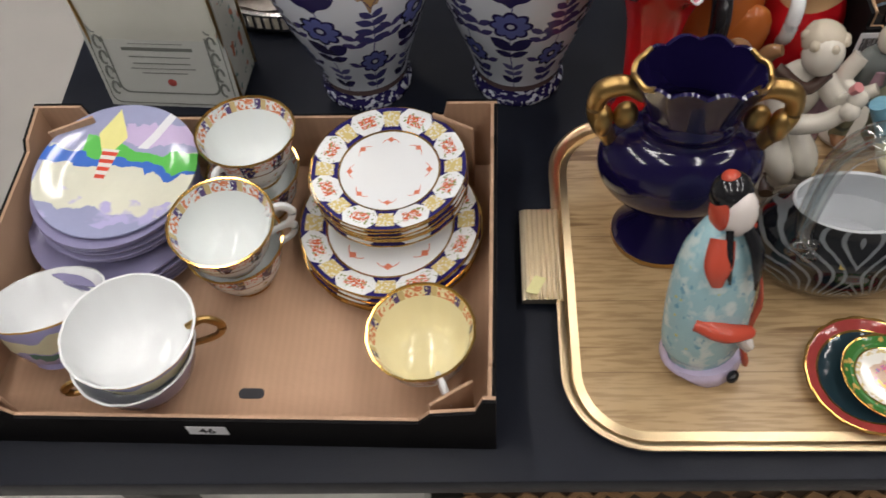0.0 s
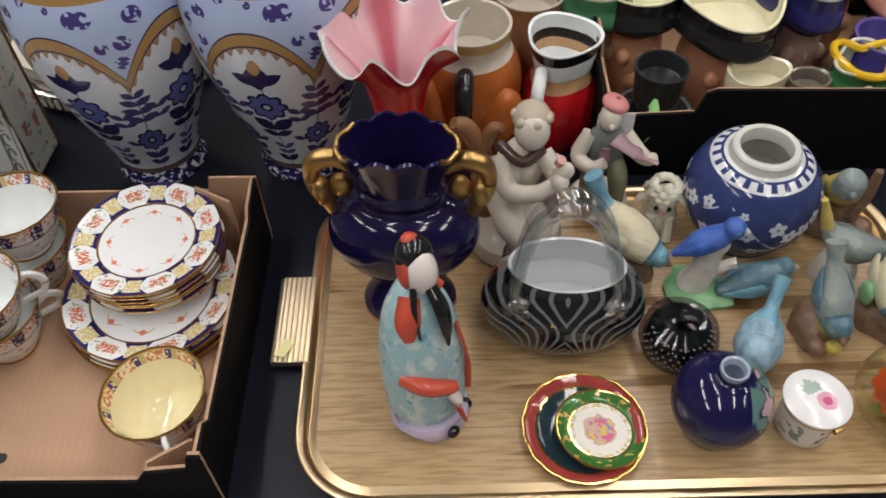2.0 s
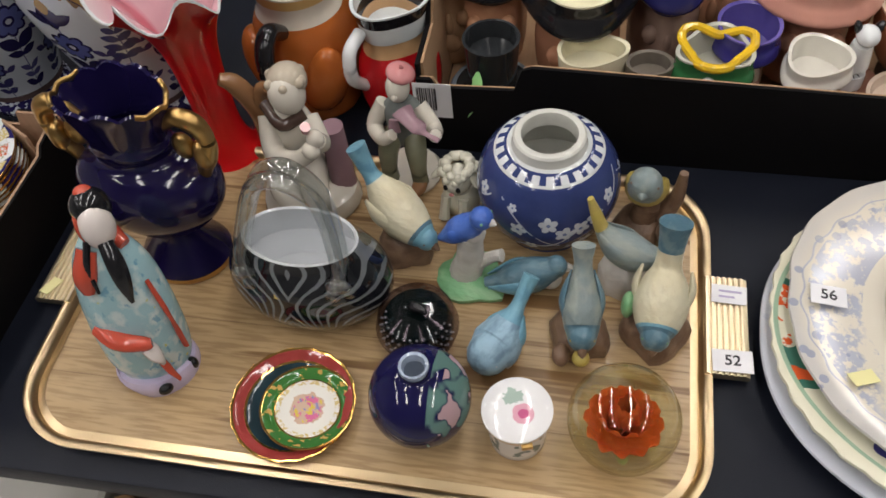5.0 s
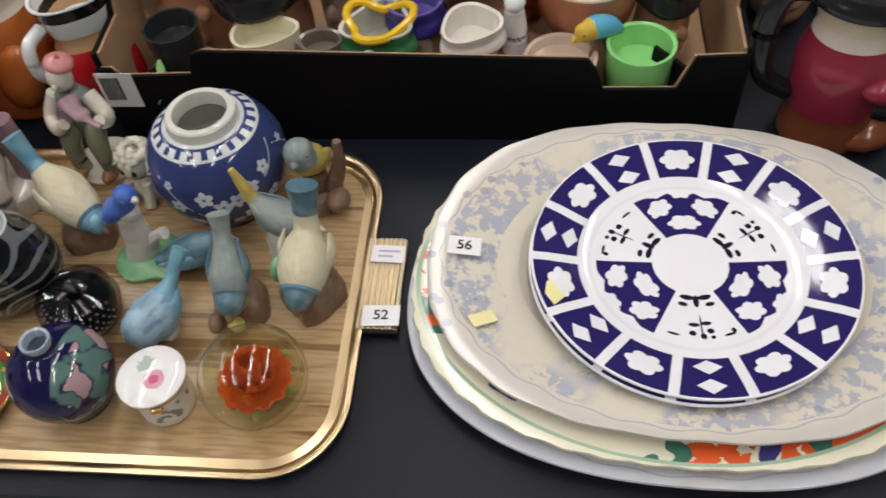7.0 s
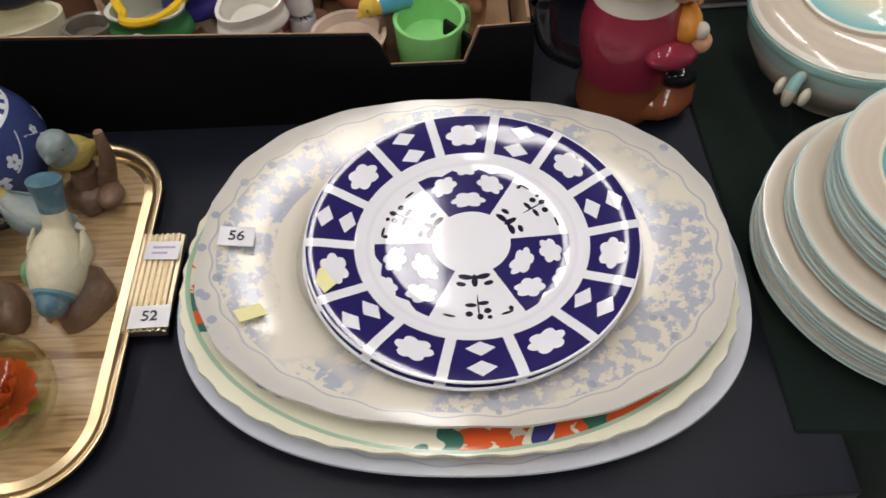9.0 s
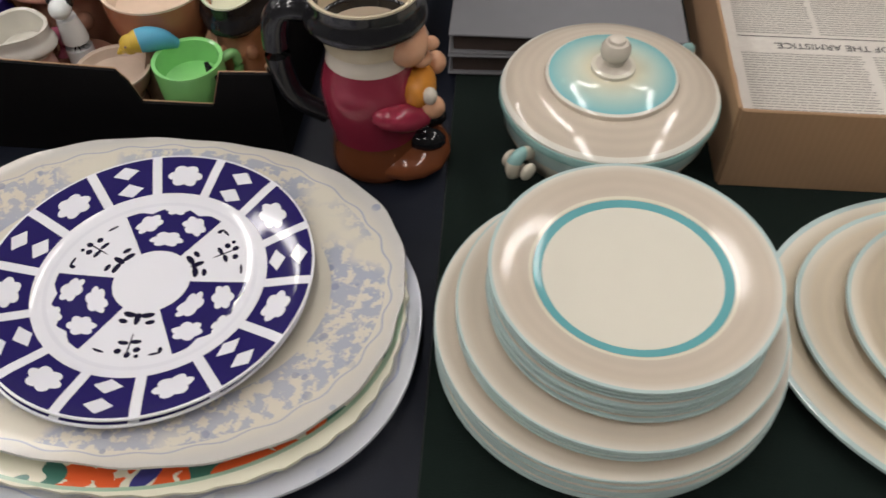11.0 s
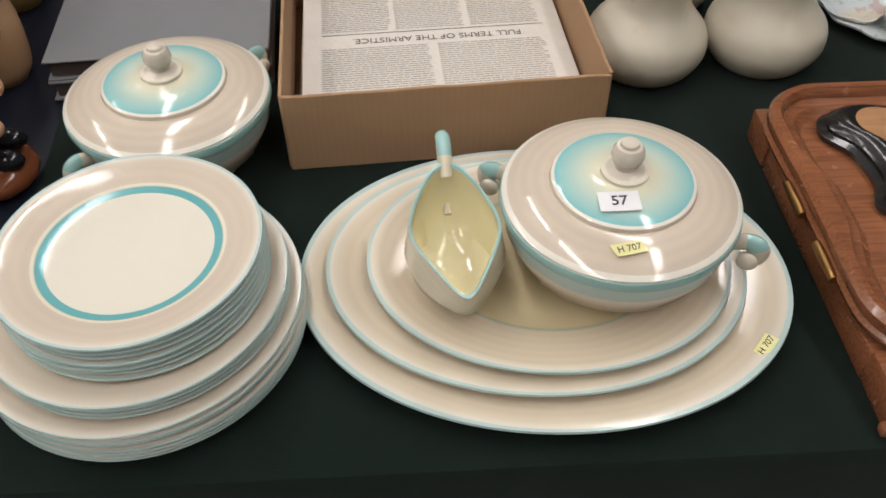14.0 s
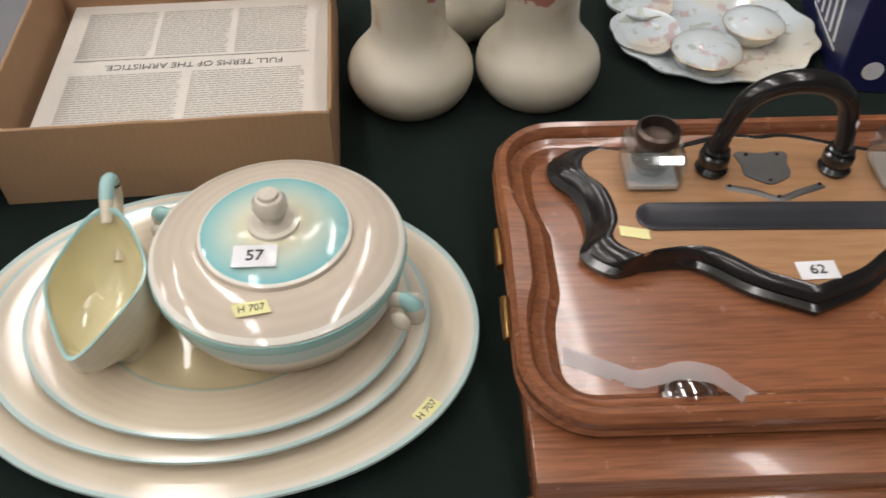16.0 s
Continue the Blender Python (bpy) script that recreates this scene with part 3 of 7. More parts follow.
TRAY_STANDS = ((0.418, 0.667), (0.4505, 0.700), -3.4, 0.91)
settle(standing, *TRAY_STANDS)
lot_tag("52", pose(0.770, 0.653, 0.7700, 0, 0, -2), 0.034, 0.022)


def bar_label(m):
    t = new("paper_label")
    tagged(t, "small creased white paper label with faint lilac print", "label")
    t.matrix_world = m
    part("paper", block(0.031, 0.020, 0.0005, 0.0002, 1), tag_white, t, smooth=False)
    faded = plain("faded_lilac_ink", (0.42, 0.38, 0.55), 0.6)
    for k, (w, dx) in enumerate(((0.020, 0.001), (0.014, -0.002))):
        part("print_line", block(w, 0.0022, 0.0002, 0, m=pose(dx, 0.003 - 0.006 * k, 0.0006)), faded, t, smooth=False)


bar_label(pose(0.773, 0.722, 0.7700, 0, 0, -6))


# ---- the large plates ----
WH = (0.80, 0.80, 0.84)
BR = 0.1375


def bold_rim():
    R = BR
    p = Paint("bold_imari_rim", WH, 0.07, grain=0.02)
    r, a = p.polar()
    k = ((a + radians(360 / 14)) * (14 / (2 * PI))).mod(2.0)
    u = ((k.mod(1.0)) - 0.5) * (2 * PI / 14) * r
    v = r - 0.835 * R
    rim = (r > 0.672 * R) * (p.z > 0.004)
    p.lay(rim * (u.abs() < r * (PI / 14) - 0.0042) * (r < 0.985 * R), NAVY)
    uu, vv = u * (1 / 0.0155), v * (1 / 0.0108)
    cloud = (uu * uu + vv * vv).sqrt() < (vv.op("ARCTAN2", uu) * 3).cos().abs() * 0.25 + 0.78
    dia = (u.abs() * (1 / 0.0115) + ((v.abs() - 0.0095) * (1 / 0.0072)).abs()) < 1.0
    p.lay(rim * ((k < 1.0) * cloud).op("MAXIMUM", (k > 1.0) * dia), WH)
    return p.done()


def bold_well():
    R = BR
    p = Paint("bold_imari_well", WH, 0.07, grain=0.0)
    r, a = p.polar()
    k3 = (a * (3 / (2 * PI)) + 0.75).mod(1.0) - 0.5
    ang = k3 * (2 * PI / 3)
    sec = r.between(0.235 * R, 0.585 * R) * (ang.abs() < 0.56)
    white = None
    for cu, cv, su, sv in ((0.0, 0.335, 0.0150, 0.0085), (0.150, 0.475, 0.0118, 0.0100), (-0.150, 0.475, 0.0118, 0.0100), (0.0, 0.590, 0.0110, 0.0075)):
        uu, vv = (ang * r - cu * R) * (1 / su), (r - cv * R) * (1 / sv)
        m = (uu * uu + vv * vv).sqrt() < (vv.op("ARCTAN2", uu) * 3).cos().abs() * 0.25 + 0.76
        white = m if white is None else white.op("MAXIMUM", m)
    rim_line = (ang * 5.6).cos().abs() * 0.045 + 0.555
    p.lay(sec * (r < rim_line * R) * (1 - white), NAVY)
    o = ((k3 + 1.0).mod(1.0) - 0.5) * (2 * PI / 3)
    dark = None
    for au, rr, ru, rv in ((0.0, 0.285, 0.0026, 0.0060), (0.20, 0.262, 0.0060, 0.0026), (-0.20, 0.262, 0.0060, 0.0026), (0.26, 0.315, 0.0040, 0.0022), (-0.26, 0.315, 0.0040, 0.0022),
                           (0.02, 0.47, 0.0007, 0.0120), (0.09, 0.445, 0.0046, 0.0020), (-0.07, 0.455, 0.0046, 0.0020), (0.12, 0.50, 0.0030, 0.0026), (-0.09, 0.515, 0.0030, 0.0026), (0.03, 0.535, 0.0026, 0.0030), (0.13, 0.545, 0.0020, 0.0018), (0.32, 0.545, 0.0052, 0.0012), (0.38, 0.525, 0.0020, 0.0024), (-0.30, 0.54, 0.0052, 0.0012)):
        uu, vv = (o - au) * r * (1 / ru), (r - rr * R) * (1 / rv)
        m = (uu * uu + vv * vv) < 1.0
        dark = m if dark is None else dark.op("MAXIMUM", m)
    ring = r.between(0.615 * R, 0.640 * R)
    p.lay(ring * 0.12, (0.35, 0.36, 0.45))
    p.lay(dark, (0.012, 0.01, 0.03))
    return p.done()


def bold_plates():
    prof = plate_profile(BR, 0.017, 0.69)
    t = thing("dinner_plate", 1.040, 0.675, 0.790, -2.5, "large white plate with bold navy panels, clouds and diamonds", "plate", "bold navy plates")
    part("rim", lathe(prof[:13], 120), bold_rim(), t)
    part("well", lathe(prof[12:], 120), bold_well(), t)
    copy_thing(t, pose(1.042, 0.677, 0.7962, 0, 0, -2.5))


bold_plates()


def transfer(name, base, blue, rx, ry, amount, wave):
    p = Paint(name, base, 0.14, grain=0.06, grain_scale=20)
    r, a = p.polar(rx, ry)
    on_rim = r > 0.72
    leaf = p.noise(85, 4, rough=0.65)
    spray = p.noise(11, 2)
    p.lay(on_rim * (r < 0.93) * spray.ramp(0.40, 0.47) * leaf.ramp(0.46, 0.52) * amount, blue)
    p.lay(on_rim * (p.cells(48) < 0.20) * spray.ramp(0.5, 0.55) * amount, tuple(c * 0.8 for c in blue))
    p.lay(((r - 0.95 - (a * wave).sin() * 0.008).abs() < 0.004) * 0.7, blue)
    p.lay(r.ramp(0.93, 1.0) * 0.3, blue)
    p.lay(((r - 0.60).abs() < 0.004) * 0.25, (0.45, 0.36, 0.26))
    p.lay(p.noise(5, 4).ramp(0.5, 0.8) * 0.3, (0.58, 0.48, 0.33))
    return p.done()


def platter(name, label, x, y, z, rx, ry, h, mat, n=2.35, rz=0.0, wave=None, well=0.62):
    def shape(a, r, zz):
        kx, ky = oval(rx, ry, n)(a, r, zz)
        s = 1 + (wave[1] * math.sin(wave[0] * a) * (r / rx) ** 4 if wave else 0)
        return (kx * s, ky * s)
    o = thing(name, x, y, z, rz, label, "platter")
    prof = plate_profile(rx, h, well, 0.006)
    part("rim", lathe(prof[4:13], 144, shape), mat, o)
    part("well", lathe(prof[12:], 144, shape), mat, o)
    part("underside", lathe(prof[:5], 144, shape), mat, o)
    return o


m_t3 = transfer("blue_line_platter", (0.66, 0.67, 0.68), (0.32, 0.38, 0.58), 0.237, 0.173, 0.25, 26)
m_t1 = transfer("blue_spray_platter", (0.64, 0.60, 0.50), (0.29, 0.33, 0.46), 0.220, 0.168, 0.75, 30)


def fruit_paint():
    p = Paint("painted_flower_platter", (0.72, 0.70, 0.55), 0.14, grain=0.05)
    r, a = p.polar(0.228, 0.171)
    s = p.noise(17, 1)
    rim = r.between(0.80, 0.975)
    p.lay(rim * s.between(0.56, 0.72) * (p.noise(60) > 0.45), (0.70, 0.11, 0.03))
    p.lay(rim * s.between(0.50, 0.56), (0.05, 0.16, 0.12))
    p.lay(rim * (p.noise(21, 1, p.vector(p.y, p.x, p.z)) > 0.66), (0.05, 0.05, 0.20))
    p.lay(r.between(0.972, 0.990), (0.34, 0.48, 0.34))
    return p.done()


platter("oval_platter", "large oval platter with faint blue edge lines, under the others", 1.031, 0.660, TOP, 0.237, 0.173, 0.024, m_t3, rz=-6)
platter("painted_platter", "cream oval platter painted with bright flowers, wavy edge", 1.028, 0.667, TOP + 0.015, 0.228, 0.171, 0.024, fruit_paint(), rz=-6, wave=(44, 0.006))
platter("transfer_platter", "cream oval platter with pale blue flower sprays", 1.034, 0.680, TOP + 0.026, 0.220, 0.168, 0.026, m_t1, rz=-7, wave=(22, 0.004))
lot_tag("56", pose(0.847, 0.703, 0.8035, 0, 5, -6))
slip(pose(0.862, 0.626, 0.8025, 4, 8, 20))
slip(pose(0.921, 0.644, 0.8122, 0, 4, 120))


# ---- the beige and turquoise dinner service ----
TURQ = (0.16, 0.46, 0.46)


def service(name, rx, ry, rings, edge=0.965, base=(0.60, 0.52, 0.42), well_c=(0.72, 0.685, 0.58), well_r=0.0):
    p = Paint(name, base, 0.12, grain=0.04, grain_scale=40)
    r, a = p.polar(rx, ry)
    p.lay((((r * rx * 620 + p.noise(8) * 3).sin()).ramp(-1, 1)) * 0.16, (0.46, 0.39, 0.31))
    if well_r:
        p.lay(r < well_r, well_c)
    for c, w, col in rings:
        p.lay((r - c).abs() < w, col)
    p.lay(r.ramp(edge - 0.05, edge) * 0.6, (0.75, 0.72, 0.64))
    p.lay(r > edge + 0.008, (0.46, 0.58, 0.56))
    return p.done()


m_sp = service("service_plate", 0.107, 0.107, [(0.655, 0.032, (0.14, 0.40, 0.42)), (0.705, 0.012, (0.72, 0.68, 0.55))], well_r=0.63)
m_sm = service("service_dessert", 0.127, 0.127, [], 0.97)
m_sb = service("service_dinner", 0.14, 0.14, [], 0.975)
SV = "beige and turquoise banded plate in a tall stack"
plates("dinner_plate", SV, 1.420, 0.643, 0.7545, 0.139, 0.016, 0.0062, 7, m_sb, group="service dinner plates", seg=96, tilt=0.3)
plates("dessert_plate", SV, 1.424, 0.641, 0.7975, 0.126, 0.015, 0.0062, 4, m_sm, group="service dessert plates", seg=96, seed=8, tilt=0.3)
plates("tea_plate", SV, 1.4285, 0.642, 0.8205, 0.107, 0.015, 0.0064, 7, m_sp, 0.70, group="service tea plates", seg=96, seed=9, tilt=0.3)


def tureen(x, y, z, rz, scale=1.0, label=""):
    t = thing("lidded_tureen", x, y, z, rz, label, "tureen", "lidded tureens")
    R = 0.102 * scale
    body = service("tureen_body", R, R, [])
    edge = plain("turquoise_glaze", (0.30, 0.50, 0.48), 0.1)
    buff = plain("buff_glaze", (0.62, 0.56, 0.46), 0.1)
    prof = [(0, 0.004), (0.055, 0.004), (0.056, 0), (0.062, 0), (0.064, 0.008), (0.088, 0.030), (0.099, 0.055), (0.101, 0.072), (0.099, 0.074), (0.095, 0.072), (0.09, 0.05), (0.06, 0.02), (0, 0.016)]
    part("bowl", lathe([(r * scale, h) for r, h in prof], 80), body, t)
    part("band", lathe([(0.0975 * scale, 0.0735), (0.103 * scale, 0.074), (0.1045 * scale, 0.079), (0.1035 * scale, 0.0835), (0.098 * scale, 0.0835)], 80), edge, t, "turquoise band")
    p = Paint("tureen_lid", (0.60, 0.52, 0.42), 0.1, grain=0.04)
    r, a = p.polar()
    p.lay((r * 620).sin().ramp(-1, 1) * 0.2, (0.44, 0.37, 0.30))
    p.lay(r > 0.098 * scale, (0.75, 0.72, 0.64))
    p.lay(r < 0.061 * scale, (0.75, 0.72, 0.64))
    p.lay(r < 0.0585 * scale, (0.74, 0.70, 0.52))
    p.lay((r < 0.0585 * scale) * r.ramp(0.022 * scale, 0.060 * scale), (0.20, 0.50, 0.53))
    lid = [(0.097, 0.0825), (0.1025, 0.083), (0.1025, 0.086), (0.099, 0.0885), (0.085, 0.0945), (0.066, 0.099), (0.0625, 0.0985), (0.0615, 0.102), (0.0585, 0.1035), (0.040, 0.1065), (0.02, 0.109), (0.017, 0.112), (0.016, 0.1125), (0, 0.1125)]
    part("lid", lathe([(a_ * scale, b_) for a_, b_ in lid], 80), p.done(), t, "beige lid with shaded turquoise centre")
    knob = [(0.0165, 0.110), (0.0165, 0.1135), (0.0095, 0.116), (0.009, 0.120), (0.0120, 0.1225), (0.0138, 0.128), (0.0134, 0.1335), (0.0105, 0.1380), (0.0080, 0.1385), (0.0075, 0.1415), (0.004, 0.1428), (0, 0.1430)]
    part("knob_ring", lathe([(0.0155 * scale, 0.1095), (0.0205 * scale, 0.1095), (0.0205 * scale, 0.1125), (0.0165 * scale, 0.1135)], 32), plain("cream_glaze_ring", (0.74, 0.70, 0.58), 0.08), t, "cream ring under the knob")
    part("knob", lathe([(a_ * scale, b_) for a_, b_ in knob], 32), plain("knob_glaze", (0.64, 0.58, 0.49), 0.08), t, "round beige knob")
    for s in (1, -1):
        bm = loft([(s * 0.094 * scale, 0, 0.060, 0.006), (s * 0.112 * scale, 0, 0.070, 0.0085), (s * 0.122 * scale, 0, 0.066, 0.0095), (s * 0.121 * scale, 0, 0.054, 0.0085), (s * 0.110 * scale, 0, 0.050, 0.006)], 6, 12, flat=0.62, up=(0, 1, 0), bands=[(0.25, 0), (0.5, 1), (1.1, 0)])
        for q in (0.012, -0.012):
            ell(bm, (s * 0.116 * scale, q, 0.059), (0.009, 0.0045, 0.009), mi=0)
        part("handle", bm, [buff, edge], t, "scrolled handle with turquoise top")
    return t


tureen(1.438, 0.884, 0.754, 42, 1.0, "beige and turquoise lidded tureen with scroll handles, on green cloth")
tureen(1.838, 0.642, 0.775, -33, 1.0, "beige and turquoise lidded tureen with lot sticker on its lid")
lot_tag("57", pose(1.823, 0.609, 0.8836, 5, 0, -6), 0.034, 0.021)
slip(pose(1.819, 0.566, 0.8735, 13, 0, 4), "H 707", 0.026, 0.011)
for nm, z, rx, ry, cx, cy in (("large_platter", 0.7545, 0.226, 0.171, 1.776, 0.638), ("medium_platter", 0.764, 0.192, 0.145, 1.768, 0.642), ("small_platter", 0.774, 0.165, 0.131, 1.779, 0.641)):
    mat = service("service_" + nm, rx, ry, [((0.60 if rx > 0.2 else 0.62), 0.008, (0.40, 0.50, 0.44))], 0.972, (0.62, 0.53, 0.40), (0.66, 0.57, 0.36), 0.61)
    platter(nm, "oval beige platter with turquoise edge, stacked with others", cx, cy, z, rx, ry, 0.021, mat, 2.05, -10, well=0.60)
slip(pose(1.942, 0.522, 0.776, 6, -10, 40), "H 707")


def gravy_boat():
    g = thing("gravy_boat", 1.692, 0.636, 0.7795, -3, "cream gravy boat with turquoise edge and pulled spout", "gravy boat")
    mat = Paint("gravy_glaze", (0.66, 0.60, 0.46), 0.1, grain=0.04)
    mat.lay((mat.z * 700).sin().ramp(-1, 1) * 0.15, (0.52, 0.45, 0.34))
    mat = mat.done()
    inner = plain("gravy_inside", (0.74, 0.68, 0.44), 0.08)
    edge = plain("gravy_edge", (0.34, 0.54, 0.52), 0.1)

    def shape(a, r, z):
        k = min(1.0, max(0.0, (z - 0.01) / 0.06))
        s, c = math.sin(a), math.cos(a)
        front = max(0.0, -s) ** 3
        return (1 - 0.35 * k * front, 1 + k * (0.95 * max(0.0, -s) ** 2 + 0.55 * max(0.0, s) ** 2))

    SG = 1.08
    outer = [(0, 0.003), (0.026, 0.003), (0.027, 0), (0.031, 0), (0.030, 0.006), (0.036, 0.02), (0.041, 0.042), (0.038, 0.060), (0.036, 0.070)]
    inn = [(0.034, 0.070), (0.036, 0.060), (0.038, 0.042), (0.032, 0.018), (0.02, 0.01), (0, 0.009)]

    def sweep(bm):
        for v in bm.verts:
            k = max(0.0, v.co.z - 0.03) / 0.04
            v.co.z += k * (0.004 * (v.co.y / 0.06) ** 2 if v.co.y < 0 else 0.012 * (v.co.y / 0.06) ** 2)
        return bm
    part("bowl", sweep(lathe([(a_ * SG, z_) for a_, z_ in outer], 64, shape)), mat, g)
    part("lining", sweep(lathe([(a_ * SG, z_) for a_, z_ in inn], 64, shape)), inner, g)
    part("lip", sweep(lathe([(a_ * SG, z_) for a_, z_ in ((0.036, 0.0695), (0.0365, 0.0712), (0.035, 0.0718), (0.034, 0.0702))], 64, shape)), edge, g, "turquoise lip")
    part("handle", loft([(0, 0.052, 0.074, 0.005), (0, 0.072, 0.090, 0.0065), (0, 0.088, 0.088, 0.0065), (0, 0.086, 0.066, 0.005), (0, 0.062, 0.045, 0.004), (0, 0.044, 0.036, 0.004)], 6, 10, flat=0.8, bands=[(0.12, 0), (0.45, 1), (1.1, 0)]), [mat, edge], g, "loop handle with turquoise top")
    for o in g.children:
        o.data.transform(Matrix.Diagonal((1.0, 1.12, 1.0, 1)))


gravy_boat()


# ---- newspapers in a brown box ----
def open_box(name, x, y, z, rz, w, d, h, label, outer, inner, t=0.004):
    b = thing(name, x, y, z, rz, label, "box")
    for nm, sx, sy, px, py in (("front_panel", w, t, 0, -d / 2), ("back_panel", w, t, 0, d / 2), ("side_panel", t, d - t, -w / 2, 0), ("side_panel", t, d - t, w / 2, 0)):
        bm = block(sx, sy, h, 0.0012, 1)
        bmesh.ops.subdivide_edges(bm, edges=[e for e in bm.edges if e.calc_length() > 0.1], cuts=14, use_grid_fill=True)
        for v in bm.verts:
            if v.co.z > h * 0.9:
                v.co.z += 0.0022 * noise.noise((v.co.x * 40 + px, v.co.y * 40, 1))
        part(nm, bm, outer, b, m=pose(px, py, 0), smooth=False)
    part("base", block(w - t, d - t, 0.004, 0), inner, b, smooth=False)
    return b


open_box("newspaper_box", 1.729, 0.992, 0.754, -3.2, 0.338, 0.318, 0.096, "open brown cardboard box holding old newspapers", m_card, m_card)


def newspapers():
    paper = Paint("newsprint", (0.66, 0.62, 0.56), 0.8, grain=0.16, grain_scale=20)
    paper = paper.done(paper.noise(60), 0.0006)
    first = None
    for i, (dx, dy, rz) in enumerate(((0, 0, 0), (0.004, 0.006, 1.2), (-0.003, 0.004, -0.8), (0.002, -0.002, 0.5), (0, 0.002, 0))):
        o = thing("newspaper", 1.733 + dx, 0.998 + dy, 0.759 + i * 0.0064, rz - 3.6, "folded yellowed old newspaper in a pile", "newspaper", "newspapers")
        part("folded_paper", block(0.316, 0.298, 0.0058, 0.0012, 1), paper, o, smooth=False)
        last = o
    z = 0.0062
    part("headline", letters("FULL TERMS OF THE ARMISTICE.", 0.0142, pose(0.004, 0.012, z, 0, 0, 180)), plain("headline_ink", (0.10, 0.095, 0.09), 0.8), last, "bold black headline", smooth=False)
    part("rule", block(0.27, 0.0008, 0.0002, 0, m=pose(0, 0.027, z)), ink, last, smooth=False)
    rnd = random.Random(2)
    grey = plain("print_grey", (0.33, 0.31, 0.28), 0.8)
    for c0, y0, y1 in ((-0.135, -0.125, -0.002), (0.003, -0.125, -0.002), (-0.135, 0.034, 0.13), (-0.045, 0.034, 0.13), (0.047, 0.034, 0.13)):
        wcol = 0.128 if y0 < 0 else 0.084
        bm = bmesh.new()
        y = y0
        while y < y1:
            x = c0
            while x < c0 + wcol - 0.004:
                l = min(rnd.uniform(0.004, 0.014), c0 + wcol - x)
                block(l, 0.0011, 0.0002, 0, 1, bm, pose(x + l / 2, y, z))
                x += l + 0.0016
            y += 0.0042
        part("print_column", bm, grey, last, "column of small unreadable print", smooth=False)


newspapers()

# ---- things on the wood-print tray ----
standing = names()
TF = TOP + 0.0125


def oval_rows(rows, seg=64, bm=None, wave=None, caps=(True, True)):
    """A form with an oval section: rows of half-width, half-depth, height."""
    bm = bm or bmesh.new()
    rings = []
    for k, (rx, ry, z) in enumerate(rows):
        rings.append([bm.verts.new((rx * math.cos(a), ry * math.sin(a), z + (wave(a, k) if wave else 0))) for a in (2 * PI * i / seg for i in range(seg))])
    for a, b in zip(rings, rings[1:]):
        for i in range(seg):
            j = (i + 1) % seg
            bm.faces.new((a[i], a[j], b[j], b[i]))
    if caps[0]:
        bm.faces.new(rings[0])
    if caps[1]:
        bm.faces.new(rings[-1])
    return bm


cobalt = Paint("cobalt_glaze", (0.009, 0.006, 0.042), 0.1, grain=0.3, grain_scale=14).done()
glass = clear_body("clear_glass", (0.90, 0.92, 0.92), 0.06, 0.75, 0.20)


def urn():
    u = thing("urn_vase", 0.203, 0.709, TF, -4, "cobalt blue two-handled urn vase with gold handles and scalloped rim", "vase")
    part("foot", oval_rows([(0.053, 0.045, 0), (0.054, 0.046, 0.008), (0.047, 0.040, 0.018), (0.031, 0.024, 0.032), (0.024, 0.02, 0.045), (0.03, 0.025, 0.052)]), cobalt, u)
    part("foot_band", oval_rows([(0.0538, 0.0458, 0.001), (0.0548, 0.0468, 0.004), (0.0538, 0.0458, 0.0072)]), gold, u, "worn gold line")
    rows = spline([(0.026, 0.022, 0.048), (0.05, 0.036, 0.062), (0.073, 0.05, 0.084), (0.081, 0.054, 0.104), (0.077, 0.050, 0.124), (0.060, 0.040, 0.137), (0.044, 0.031, 0.143), (0.0415, 0.029, 0.150), (0.045, 0.033, 0.158), (0.043, 0.031, 0.165), (0.047, 0.032, 0.176), (0.0555, 0.035, 0.191), (0.061, 0.039, 0.203)], 4)
    inner = [(a - 0.004, b - 0.004, c) for a, b, c in rows[::-1] if c > 0.10]

    def wave(a, k):
        w = max(0.0, (k - 32) / 10) if k <= len(rows) else max(0.0, (len(rows) + 10 - k) / 10)
        return w * (0.003 * math.cos(2 * a) * -1 + 0.0035 * abs(math.sin(6 * a)))
    part("body", oval_rows([tuple(float(q) for q in r) for r in rows] + [tuple(float(q) for q in r) for r in inner], 72, wave=wave), cobalt, u)
    for lo, hi in ((-0.75, 0.75), (PI - 0.75, PI + 0.75)):
        pts = []
        for i in range(9):
            a = lo + (hi - lo) * i / 8
            pts.append((0.0595 * math.cos(a), 0.0375 * math.sin(a), 0.2045 - 0.003 * math.cos(2 * a) + 0.0035 * abs(math.sin(6 * a)), 0.0026))
        part("rim_gilding", loft(pts, 3, 8), gold, u, "worn gold edging")
    for s in (1, -1):
        part("handle", loft([(s * 0.046, 0, 0.178, 0.005), (s * 0.064, 0, 0.190, 0.0085), (s * 0.084, 0, 0.184, 0.0095), (s * 0.089, 0, 0.166, 0.0085), (s * 0.083, 0, 0.150, 0.010), (s * 0.075, 0, 0.136, 0.008), (s * 0.070, 0, 0.124, 0.006)], 6, 12), gold, u, "moulded gold handle")
        part("handle_mask", ell(ell(bmesh.new(), (s * 0.081, -0.002, 0.153), (0.010, 0.012, 0.016)), (s * 0.060, 0, 0.158), (0.012, 0.008, 0.014)), gold, u, "moulded gold ornament")
    for o in u.children:
        o.data.transform(Matrix.Diagonal((0.94, 0.96, 1.14, 1)))


urn()


